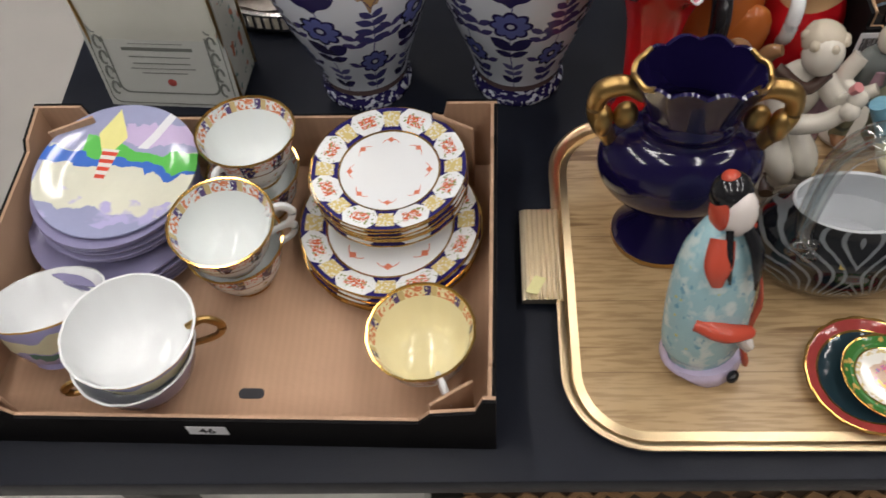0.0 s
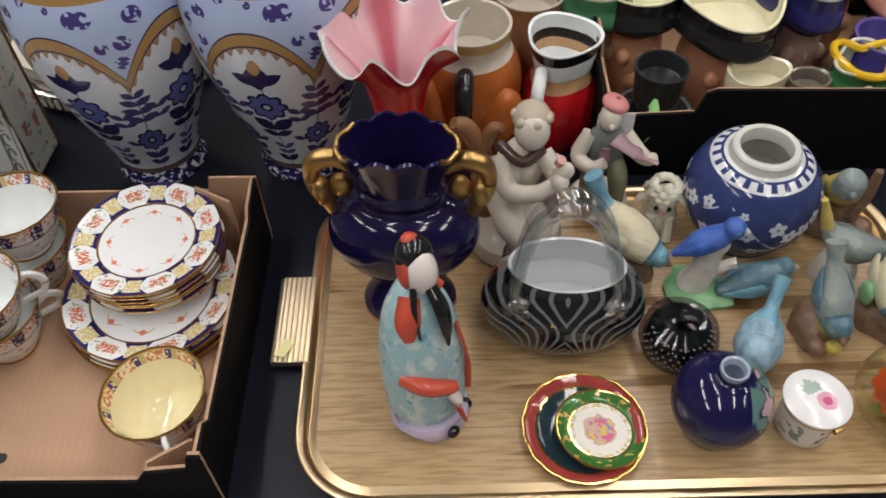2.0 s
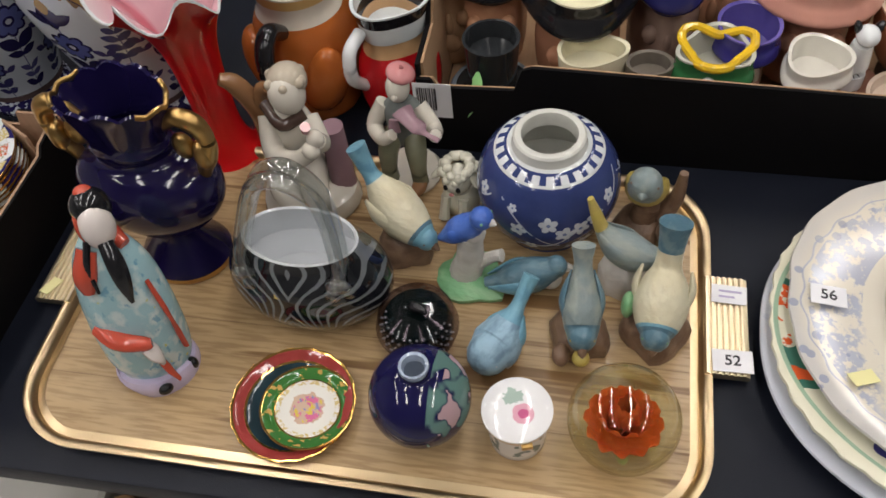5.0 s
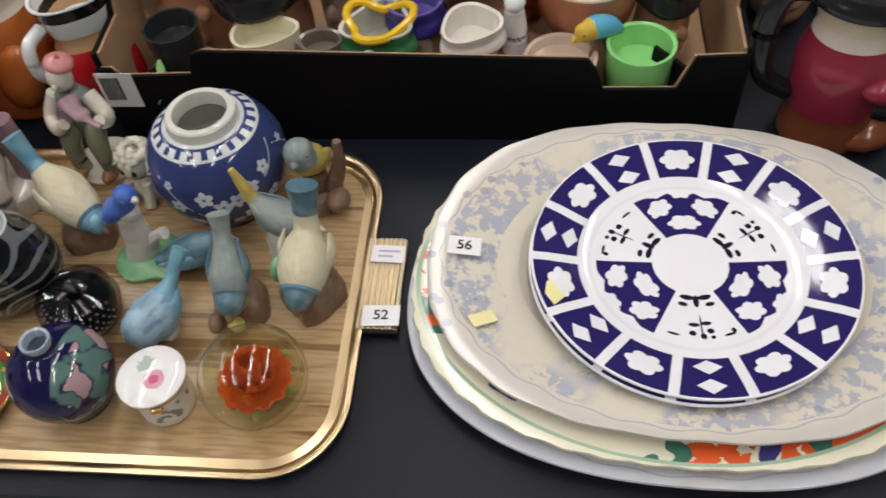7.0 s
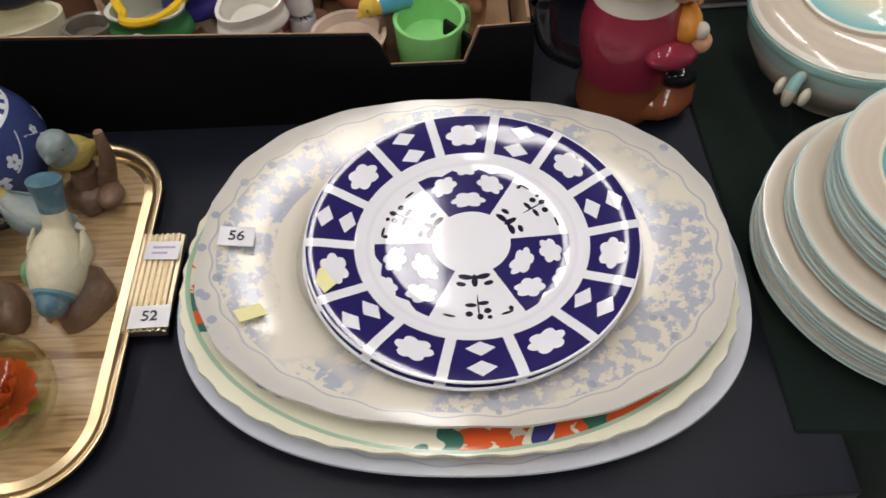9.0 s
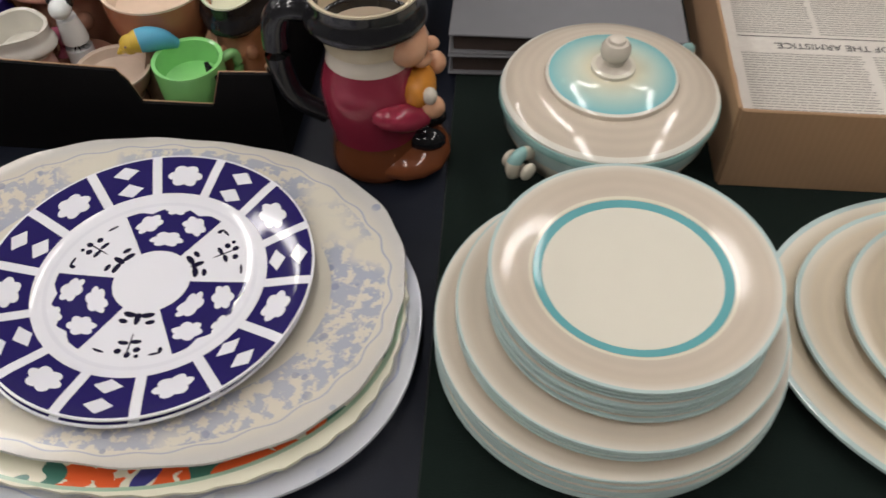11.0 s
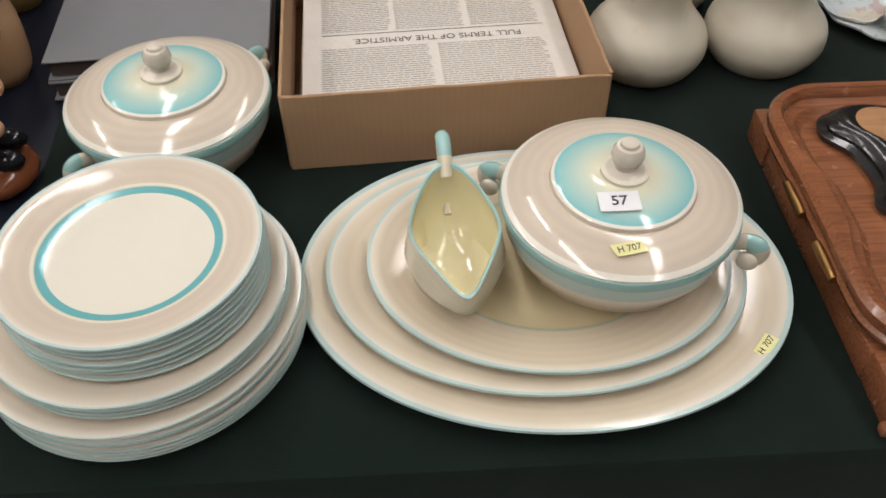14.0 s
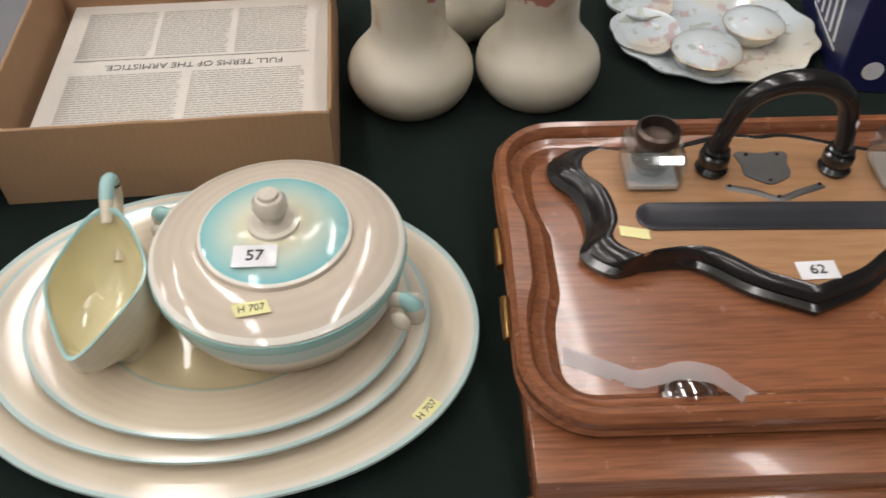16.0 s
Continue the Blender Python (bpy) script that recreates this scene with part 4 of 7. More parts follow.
def sage():
    robe = Paint("sage_robe", (0.33, 0.52, 0.56), 0.16, grain=0.15, grain_scale=90)
    n = robe.noise(55, 3)
    robe.lay(n.ramp(0.5, 0.62) * 0.8, (0.62, 0.70, 0.66))
    robe.lay(robe.noise(85, 2).ramp(0.62, 0.68) * 0.7, (0.10, 0.28, 0.42))
    robe.lay((robe.cells(70) < 0.14) * (robe.noise(20) > 0.5), (0.55, 0.55, 0.20))
    robe = robe.done()
    red = plain("sage_red", (0.48, 0.07, 0.04), 0.16)
    face = plain("sage_face", (0.72, 0.66, 0.62), 0.15)
    lilac = plain("sage_base", (0.48, 0.42, 0.56), 0.18, grain=0.3)
    bm = loft([(0, 0, 0.010, 0.040), (0.002, 0, 0.03, 0.048), (0, 0, 0.07, 0.050), (-0.002, 0.002, 0.115, 0.047), (-0.003, 0.004, 0.150, 0.039), (-0.002, 0.006, 0.172, 0.026), (0, 0.006, 0.184, 0.014)], 6, 28, flat=0.80, up=(0, 1, 0), mi=0)
    loft([(0.002, 0.0, 0.0, 0.046), (0.004, -0.002, 0.006, 0.050), (0.004, -0.002, 0.014, 0.047)], 4, 28, bm, 3, 0.86, (0, 1, 0))
    ell(bm, (0.002, -0.003, 0.195), (0.0185, 0.019, 0.024), mi=2)
    ell(bm, (0.0, 0.009, 0.209), (0.0215, 0.020, 0.019), mi=4)
    ell(bm, (-0.002, 0.012, 0.224), (0.010, 0.009, 0.006), mi=1)
    ell(bm, (-0.015, 0.004, 0.195), (0.006, 0.014, 0.018), mi=1)
    loft([(0.006, -0.016, 0.185, 0.008), (0.011, -0.030, 0.168, 0.010), (0.013, -0.037, 0.148, 0.008), (0.014, -0.040, 0.126, 0.002)], 5, 12, bm, 4, 0.5)
    loft([(-0.012, -0.012, 0.186, 0.004), (-0.018, -0.026, 0.165, 0.004), (-0.016, -0.033, 0.140, 0.0015)], 5, 8, bm, 4)
    loft([(-0.016, -0.010, 0.176, 0.012), (-0.025, -0.022, 0.155, 0.014), (-0.027, -0.028, 0.138, 0.006)], 5, 12, bm, 1, 0.7)
    loft([(0.012, 0.002, 0.180, 0.010), (0.022, -0.008, 0.172, 0.007)], 4, 10, bm, 1)
    loft([(-0.034, -0.020, 0.088, 0.012), (-0.016, -0.042, 0.084, 0.012), (0.010, -0.048, 0.078, 0.009), (0.018, -0.048, 0.078, 0.006)], 5, 12, bm, 1, 0.7)
    loft([(0.008, -0.045, 0.072, 0.010), (0.016, -0.046, 0.060, 0.012), (0.020, -0.045, 0.046, 0.006)], 5, 12, bm, 2, 0.6)
    loft([(0.016, -0.043, 0.052, 0.005), (0.024, -0.045, 0.032, 0.006), (0.030, -0.044, 0.016, 0.004)], 5, 10, bm, 1, 0.6)
    loft([(0.032, -0.022, 0.135, 0.003), (0.042, -0.028, 0.09, 0.004), (0.046, -0.022, 0.04, 0.004)], 5, 8, bm, 1, 0.6)
    ell(bm, (0.012, -0.049, 0.010), (0.009, 0.006, 0.006), (0, 0, 20), 4)
    ell(bm, (0.045, -0.018, 0.010), (0.006, 0.008, 0.007), (0, 0, 40), 4)
    o = part("sage_figurine", bm, [robe, red, face, lilac, black_gloss])
    tagged(o, "glazed porcelain figurine of an old robed sage, pale blue and red", "figurine")
    o.matrix_world = pose(0.220, 0.567, TF, -10, 0, 0) @ pose(0, 0, 0, 0, 0, 26) @ Matrix.Diagonal((0.82, 0.84, 0.98, 1))


sage()


def zebra_bag():
    b = thing("glass_handbag_vase", 0.364, 0.670, TF, -4, "black glass handbag vase with feathered white lines and clear handle", "vase")
    p = Paint("feathered_glass", (0.008, 0.009, 0.012), 0.06, coat=0.5, grain=0.0)
    q = (p.x.abs() - 0.012)
    th = (p.z - 0.002).op("ARCTAN2", q)
    rr = ((p.z - 0.002) * (p.z - 0.002) + q * q).sqrt()
    wob = p.noise(60, 2) * 2.2
    line = (th * 34 + (rr * 85).sin() * 5.5 + wob).sin() > 0.62
    p.lay(line * 0.6, (0.24, 0.26, 0.27))
    body = p.done()
    rows = [(0.05, 0.036, 0), (0.066, 0.046, 0.006), (0.081, 0.055, 0.025), (0.086, 0.058, 0.045), (0.080, 0.052, 0.070), (0.066, 0.041, 0.090), (0.059, 0.036, 0.103)]
    sm = [tuple(float(v) for v in r) for r in spline(rows, 4)]
    part("body", oval_rows(sm, 64, caps=(True, False)), body, b)
    lin = plain("opal_lining", (0.70, 0.72, 0.74), 0.08)
    part("lining", oval_rows([(0.0592, 0.0362, 0.1025), (0.0575, 0.0345, 0.1048), (0.0555, 0.0325, 0.1030), (0.058, 0.035, 0.085), (0.066, 0.042, 0.06), (0.05, 0.03, 0.035)], 64, caps=(False, True)), lin, b, "white opal glass lining")
    for y in (-0.006, 0.006):
        part("handle", loft([(-0.047, -0.030 + y * 0.3, 0.082, 0.009), (-0.050, -0.022 + y, 0.104, 0.007), (-0.036, y, 0.156, 0.008), (-0.014, y * 1.3, 0.188, 0.0085), (0.012, y * 1.3, 0.188, 0.0085), (0.034, y, 0.156, 0.008), (0.048, -0.022 + y, 0.104, 0.007), (0.046, -0.030 + y * 0.3, 0.082, 0.009)], 6, 10), glass, b, "clear pulled glass handle")
    for s in (1, -1):
        part("prunt", ell(ell(ell(bmesh.new(), (s * 0.047, -0.036, 0.083), (0.014, 0.008, 0.009)), (s * 0.042, -0.042, 0.073), (0.009, 0.006, 0.009)), (s * 0.054, -0.034, 0.071), (0.009, 0.006, 0.010)), glass, b, "clear glass blob")
    part("maker_sticker", block(0.022, 0.010, 0.0006, 0, m=pose(-0.004, -0.0495, 0.072, 62, 0, 0)), plain("gilt_paper", (0.42, 0.30, 0.08), 0.4), b, "small gold sticker", smooth=False)


zebra_bag()

m_cream_g = Paint("cream_glaze", (0.62, 0.58, 0.50), 0.12, grain=0.12, grain_scale=60).done()
m_brown_g = Paint("brown_glaze", (0.26, 0.13, 0.06), 0.16, grain=0.3, grain_scale=70).done()
m_grey_g = Paint("grey_green_glaze", (0.16, 0.18, 0.17), 0.2, grain=0.25).done()
m_pink_g = plain("dusty_pink_glaze", (0.50, 0.20, 0.20), 0.16)
m_mauve = plain("mauve_glaze", (0.28, 0.17, 0.20), 0.18, grain=0.2)


def piper():
    bm = lathe([(0, 0), (0.050, 0), (0.053, 0.006), (0.050, 0.022), (0.040, 0.030), (0, 0.034)], 28, lambda a, r, z: 1 + 0.06 * math.sin(3 * a + 1))
    for f in bm.faces:
        f.material_index = 0
    loft([(-0.030, 0.01, 0.02, 0.018), (-0.034, 0.012, 0.07, 0.014), (-0.038, 0.010, 0.11, 0.011), (-0.052, 0.006, 0.142, 0.010), (-0.064, 0.0, 0.152, 0.006)], 5, 12, bm, 1)
    loft([(-0.036, 0.01, 0.11, 0.008), (-0.026, 0.008, 0.138, 0.008), (-0.016, 0.004, 0.146, 0.005)], 4, 10, bm, 1)
    loft([(0.036, 0.012, 0.02, 0.015), (0.038, 0.012, 0.10, 0.012)], 4, 12, bm, 2)
    loft([(0.0, 0.0, 0.055, 0.026), (0.0, 0.0, 0.08, 0.024), (0.004, -0.004, 0.108, 0.026), (0.008, -0.006, 0.130, 0.018), (0.010, -0.008, 0.140, 0.010)], 5, 18, bm, 0, 0.8, (0, 1, 0))
    ell(bm, (0.014, -0.012, 0.157), (0.018, 0.018, 0.021), (12, 0, 0), 0)
    ell(bm, (0.013, -0.004, 0.166), (0.0195, 0.0195, 0.016), (0, 0, 0), 5)
    for a in range(7):
        ell(bm, (0.013 + 0.016 * math.cos(a), -0.006 + 0.016 * math.sin(a), 0.170), (0.0055, 0.0055, 0.005), mi=5, seg=10)
    loft([(-0.014, -0.008, 0.122, 0.013), (-0.006, -0.032, 0.098, 0.011), (0.022, -0.042, 0.104, 0.009), (0.042, -0.040, 0.118, 0.008)], 5, 12, bm, 0)
    loft([(0.026, -0.006, 0.124, 0.011), (0.042, -0.022, 0.112, 0.010), (0.048, -0.036, 0.128, 0.008)], 5, 12, bm, 0)
    ell(bm, (0.048, -0.040, 0.134), (0.009, 0.008, 0.009), mi=0)
    ell(bm, (0.044, -0.046, 0.124), (0.009, 0.008, 0.009), mi=0)
    loft([(0.040, -0.040, 0.142, 0.004), (0.043, -0.043, 0.150, 0.005)], 3, 8, bm, 3)
    loft([(-0.01, -0.01, 0.060, 0.020), (-0.002, -0.040, 0.058, 0.016), (0.008, -0.046, 0.040, 0.012), (0.006, -0.040, 0.020, 0.010)], 5, 12, bm, 0)
    loft([(0.012, -0.008, 0.058, 0.018), (0.028, -0.034, 0.050, 0.014), (0.030, -0.036, 0.020, 0.010)], 5, 12, bm, 0)
    loft([(0.0, -0.038, 0.022, 0.011), (-0.002, -0.056, 0.020, 0.007)], 4, 10, bm, 4)
    loft([(-0.018, -0.006, 0.134, 0.006), (0.006, -0.024, 0.128, 0.006), (0.026, -0.010, 0.134, 0.006)], 5, 10, bm, 4)
    o = part("piper_figurine", bm, [m_cream_g, m_brown_g, m_mauve, m_pink_g, plain("dark_brown_glaze", (0.07, 0.04, 0.03), 0.2), Paint("sandy_glaze", (0.46, 0.40, 0.31), 0.14, grain=0.3).done()])
    tagged(o, "cream glazed figurine of a boy playing pipes by a brown stump", "figurine")
    o.matrix_world = pose(0.322, 0.800, TF, 0, 0, -6) @ Matrix.Diagonal((1.04, 1.04, 1.12, 1))


piper()


def fiddler():
    bm = lathe([(0, 0), (0.040, 0), (0.042, 0.006), (0.036, 0.014), (0, 0.018)], 24)
    for f in bm.faces:
        f.material_index = 0
    for s in (1, -1):
        loft([(s * 0.012, 0.0, 0.075, 0.014), (s * 0.018, -0.020, 0.064, 0.014), (s * 0.020, -0.026, 0.036, 0.011), (s * 0.020, -0.024, 0.014, 0.011)], 5, 12, bm, 2)
        ell(bm, (s * 0.021, -0.034, 0.016), (0.010, 0.016, 0.008), mi=4)
    loft([(0, 0, 0.066, 0.024), (0, 0, 0.09, 0.024), (0, 0, 0.112, 0.025), (0, 0, 0.126, 0.014)], 5, 16, bm, 1, 0.75, (0, 1, 0))
    ell(bm, (0, -0.004, 0.144), (0.015, 0.016, 0.019), mi=0)
    ell(bm, (0.0, -0.020, 0.142), (0.004, 0.005, 0.004), mi=0, seg=10)
    ell(bm, (0.004, 0.002, 0.160), (0.018, 0.018, 0.008), (0, 14, 0), 3)
    ell(bm, (0.006, 0.002, 0.168), (0.003, 0.003, 0.004), mi=3, seg=8)
    loft([(-0.022, 0, 0.116, 0.011), (-0.036, -0.010, 0.088, 0.011), (-0.020, -0.030, 0.086, 0.009), (-0.004, -0.034, 0.098, 0.007)], 5, 12, bm, 0)
    loft([(0.022, 0, 0.116, 0.011), (0.042, -0.012, 0.096, 0.011), (0.050, -0.032, 0.104, 0.009), (0.054, -0.042, 0.114, 0.007)], 5, 12, bm, 0)
    loft([(0.008, -0.022, 0.126, 0.014), (0.022, -0.034, 0.122, 0.010), (0.034, -0.040, 0.119, 0.011), (0.042, -0.044, 0.116, 0.004), (0.060, -0.050, 0.113, 0.004)], 4, 12, bm, 5, 0.4)
    loft([(-0.004, -0.024, 0.112, 0.006), (-0.004, -0.026, 0.096, 0.008)], 4, 8, bm, 5, 0.4)
    o = part("fiddler_figurine", bm, [m_cream_g, m_grey_g, Paint("mossy_trousers", (0.20, 0.20, 0.13), 0.2, grain=0.4, grain_scale=60).done(), m_pink_g, m_brown_g, m_mauve])
    tagged(o, "small glazed figurine of a fiddler in a pink beret", "figurine")
    o.matrix_world = pose(0.429, 0.850, TF, 0, 0, -4) @ Matrix.Diagonal((0.86, 0.88, 0.95, 1))


fiddler()


def ginger_jar():
    j = thing("ginger_jar", 0.590, 0.803, TF, 10, "round blue ginger jar with white prunus blossom, without its lid", "jar")
    p = Paint("prunus_blue", (0.034, 0.050, 0.155), 0.1, grain=0.35, grain_scale=60)
    r, a = p.polar()
    u = a * 0.075
    v = p.vector(u, p.z, 0.0)
    below = p.z.between(0.006, 0.100)
    w3 = 2 * PI / 3
    us = ((a + 0.3).mod(w3) - w3 / 2) * 0.072
    p.lay(below * p.noise(30, 3, v).ramp(0.5, 0.72) * 0.5, (0.022, 0.034, 0.13))
    twig = ((p.z - 0.055 - us * 0.55 - (us * 95).sin() * 0.006).abs() < 0.0012).op("MAXIMUM", (p.z - 0.034 + us * 0.7 - (us * 70).sin() * 0.005).abs() < 0.0010)
    p.lay(below * twig * (p.noise(40, 1, v) > 0.44), (0.46, 0.50, 0.58))
    for k, (fu, fv, fr) in enumerate(((-0.052, 0.062, 0.0085), (-0.040, 0.034, 0.0075), (-0.022, 0.074, 0.0095), (-0.006, 0.060, 0.0100), (0.010, 0.064, 0.0095), (0.026, 0.072, 0.0090), (0.020, 0.036, 0.0085), (0.004, 0.026, 0.0080), (0.048, 0.084, 0.0075), (0.052, 0.046, 0.0090), (-0.060, 0.086, 0.0050), (0.036, 0.022, 0.0060))):
        du, dv = us - fu, p.z - fv
        dist = (du * du + dv * dv).sqrt()
        petal = dist < (dv.op("ARCTAN2", du) * 2.5 + k).cos().abs() * (fr * 0.42) + fr * 0.62
        p.lay(petal * below, (0.58, 0.61, 0.66))
        p.lay((dist < fr * 0.22) * below, (0.16, 0.20, 0.36))
    k = (a * (22 / (2 * PI))).mod(1.0)
    ring = r.between(0.0455, 0.0535) * (p.z > 0.10)
    p.lay(ring * (k < 0.55), (0.66, 0.68, 0.70))
    p.lay((p.z > 0.10) * ((r - 0.0545).abs() < 0.0012).op("MAXIMUM", r < 0.0425), (0.62, 0.64, 0.64))
    prof = [(0, 0.004), (0.045, 0.004), (0.046, 0), (0.050, 0), (0.052, 0.006), (0.066, 0.028), (0.0745, 0.056), (0.072, 0.082), (0.060, 0.104), (0.046, 0.115), (0.038, 0.117)]
    part("body", lathe([tuple(float(q) for q in r_) for r_ in spline(prof, 3)], 72), p.done(), j)
    part("neck", lathe([(0.038, 0.1165), (0.0365, 0.120), (0.0365, 0.127), (0.0345, 0.129), (0.0285, 0.129), (0.0275, 0.126), (0.028, 0.112), (0.05, 0.09), (0.06, 0.06), (0, 0.05)], 48), Paint("jar_neck", (0.60, 0.60, 0.55), 0.15, grain=0.12).done(), j, "unglazed white neck")


ginger_jar()


def bird(name, label, x, y, heading, body, mats, bands, wings=None, base=None, extra=None, flat=0.9, beak=None, size=0.86):
    """An ornament: body rows run from tail tip to crown, in metres, ahead along x."""
    bm = bmesh.new()
    if base:
        base(bm)
    loft(body, 6, 16, bm, bands=bands, flat=flat)
    last, prev = body[-1], body[-2]
    ell(bm, last[:3], (last[3] * 1.02,) * 3, mi=bands[-1][1], seg=14)
    if beak:
        bx, by, bz, idx = beak
        d = (Vector((bx, by, bz)) - Vector(last[:3]))
        loft([(*(Vector(last[:3]) + d * 0.55), last[3] * 0.45), (*(Vector(last[:3]) + d * 0.85), last[3] * 0.25), (bx, by, bz, 0.0008)], 3, 8, bm, idx)
    for e in (1, -1):
        h = Vector(last[:3])
        ell(bm, (h.x + last[3] * 0.45, h.y + e * last[3] * 0.78, h.z + last[3] * 0.25), (0.0017,) * 3, mi=len(mats) - 1, seg=8)
    for w, idx in wings or ():
        for s in (1, -1):
            loft([(q[0], s * q[1], q[2], q[3]) for q in w], 5, 10, bm, idx, 0.4, (0, s, 0.3))
    if extra:
        extra(bm)
    o = part(name, bm, list(mats) + [black_gloss])
    tagged(o, label, "bird figurine", "bird ornaments")
    o.data.transform(Matrix.Diagonal((size, size, 0.5 + size / 2, 1)))
    o.matrix_world = pose(x, y, TF, 0, 0, heading)
    return o


def rock(r, h, mi, sx=1.0, seed=0):
    def make(bm):
        n0 = len(bm.faces)
        lathe([(0, 0), (r, 0), (r * 1.02, h * 0.4), (r * 0.8, h * 0.8), (r * 0.4, h), (0, h * 1.03)], 22, lambda a, q, z: (sx * (1 + 0.13 * math.sin(3 * a + seed) + 0.07 * math.sin(7 * a + 2 * seed)), 1 + 0.10 * math.sin(4 * a + seed)), bm)
        bm.faces.ensure_lookup_table()
        for f in bm.faces[n0:]:
            f.material_index = mi
    return make


def feather(name, base, other, scale=70, amount=0.6):
    p = Paint(name, base, 0.42, grain=0.32, grain_scale=80)
    p.lay(p.noise(scale, 3, p.vector(p.x * 0.4, p.y, p.z)).ramp(0.45, 0.62) * amount, other)
    return p.done(p.noise(160, 3, p.vector(p.x * 0.5, p.y, p.z)), 0.0012)


b_cream = feather("cream_bisque", (0.62, 0.58, 0.42), (0.55, 0.48, 0.30), 40, 0.5)
b_sky = feather("sky_bisque", (0.17, 0.36, 0.45), (0.09, 0.24, 0.35))
b_teal = feather("teal_bisque", (0.07, 0.15, 0.20), (0.20, 0.28, 0.29))
b_royal = feather("royal_bisque", (0.045, 0.12, 0.46), (0.10, 0.20, 0.60), 50)
b_pale = feather("pale_blue_bisque", (0.27, 0.42, 0.52), (0.07, 0.13, 0.20), 90, 0.6)
b_white = feather("white_bisque", (0.62, 0.60, 0.56), (0.50, 0.47, 0.42))
b_green = feather("green_bisque", (0.16, 0.38, 0.18), (0.28, 0.48, 0.26))
b_brown = feather("brown_bisque", (0.16, 0.095, 0.06), (0.26, 0.17, 0.11))
b_grey = feather("slate_bisque", (0.20, 0.25, 0.25), (0.33, 0.35, 0.30))
b_yellow = feather("yellow_bisque", (0.50, 0.40, 0.10), (0.42, 0.32, 0.10))

bird("cream_bird", "cream bisque bird with blue tail raised, head down", 0.444, 0.742, -32,
     [(-0.060, 0, 0.136, 0.013), (-0.051, 0, 0.118, 0.011), (-0.040, 0, 0.100, 0.011), (-0.022, 0, 0.082, 0.023), (0.004, 0, 0.063, 0.029), (0.026, 0, 0.053, 0.022), (0.040, 0, 0.048, 0.014)],
     [b_cream, b_sky, b_teal, b_brown], [(0.34, 1), (0.86, 0), (0.90, 2), (1.1, 1)], [([(0.015, 0.022, 0.066, 0.006), (-0.01, 0.027, 0.074, 0.010), (-0.034, 0.022, 0.082, 0.003)], 0)], rock(0.034, 0.040, 3, 1.0, 1), beak=(0.060, 0, 0.041, 3))
bird("bluebird", "royal blue bird perched on a white branch with green base", 0.520, 0.710, -22,
     [(-0.034, 0, 0.050, 0.004), (-0.024, 0, 0.062, 0.008), (-0.010, 0, 0.078, 0.015), (0.004, 0, 0.092, 0.0145), (0.013, 0, 0.105, 0.0105), (0.017, 0, 0.111, 0.0115)],
     [b_white, b_royal, b_green], [(1.1, 1)], [([(0.002, 0.012, 0.092, 0.004), (-0.010, 0.014, 0.080, 0.007), (-0.028, 0.007, 0.058, 0.002)], 1)], rock(0.032, 0.014, 2, 1.15, 2),
     lambda bm: (loft([(-0.006, 0, 0.010, 0.018), (0.0, 0, 0.035, 0.015), (0.002, 0, 0.064, 0.013), (0.004, 0, 0.080, 0.013)], 5, 12, bm, 0), loft([(0.008, 0.004, 0.03, 0.008), (0.024, 0.008, 0.046, 0.006), (0.032, 0.01, 0.05, 0.007)], 4, 8, bm, 0), ell(bm, (0.008, 0, 0.084), (0.011, 0.012, 0.014), (0, 0, 0), 0)), beak=(0.033, 0, 0.110, 0), size=1.0)
bird("teal_bird", "small teal blue bird lying low with white throat", 0.582, 0.704, 10,
     [(-0.054, 0, 0.018, 0.006), (-0.038, 0, 0.020, 0.010), (-0.020, 0, 0.024, 0.018), (0.004, 0, 0.028, 0.022), (0.022, 0, 0.036, 0.016), (0.030, 0, 0.041, 0.013)],
     [b_teal, b_white, b_sky], [(1.1, 0)], [([(0.01, 0.017, 0.030, 0.006), (-0.016, 0.020, 0.028, 0.009), (-0.05, 0.010, 0.020, 0.002)], 2)], None,
     lambda bm: ell(bm, (0.024, 0, 0.022), (0.014, 0.015, 0.014), mi=1), beak=(0.052, 0, 0.036, 1))
bird("spotted_bluebird", "pale blue spotted bird with long tail raised behind", 0.561, 0.622, -118,
     [(-0.064, 0, 0.078, 0.010), (-0.046, 0, 0.062, 0.008), (-0.032, 0, 0.049, 0.010), (-0.014, 0, 0.036, 0.023), (0.006, 0, 0.030, 0.029), (0.020, 0, 0.031, 0.024)],
     [b_pale, b_sky, b_white], [(0.5, 1), (1.1, 0)], [([(0.0, 0.022, 0.034, 0.005), (-0.014, 0.021, 0.038, 0.008), (-0.034, 0.010, 0.046, 0.002)], 1)], rock(0.018, 0.010, 2, 1.0, 3), lambda bm: [ell(bm, (-0.002 - 0.006 * (i // 2), (0.010 if i % 2 else -0.010), 0.050 - 0.0015 * (i // 2)), (0.0035, 0.002, 0.0012), mi=3, seg=8) for i in range(4)] + [ell(bm, (0.024, 0, 0.024), (0.016, 0.018, 0.014), mi=2)], beak=(0.042, 0, 0.026, 2))
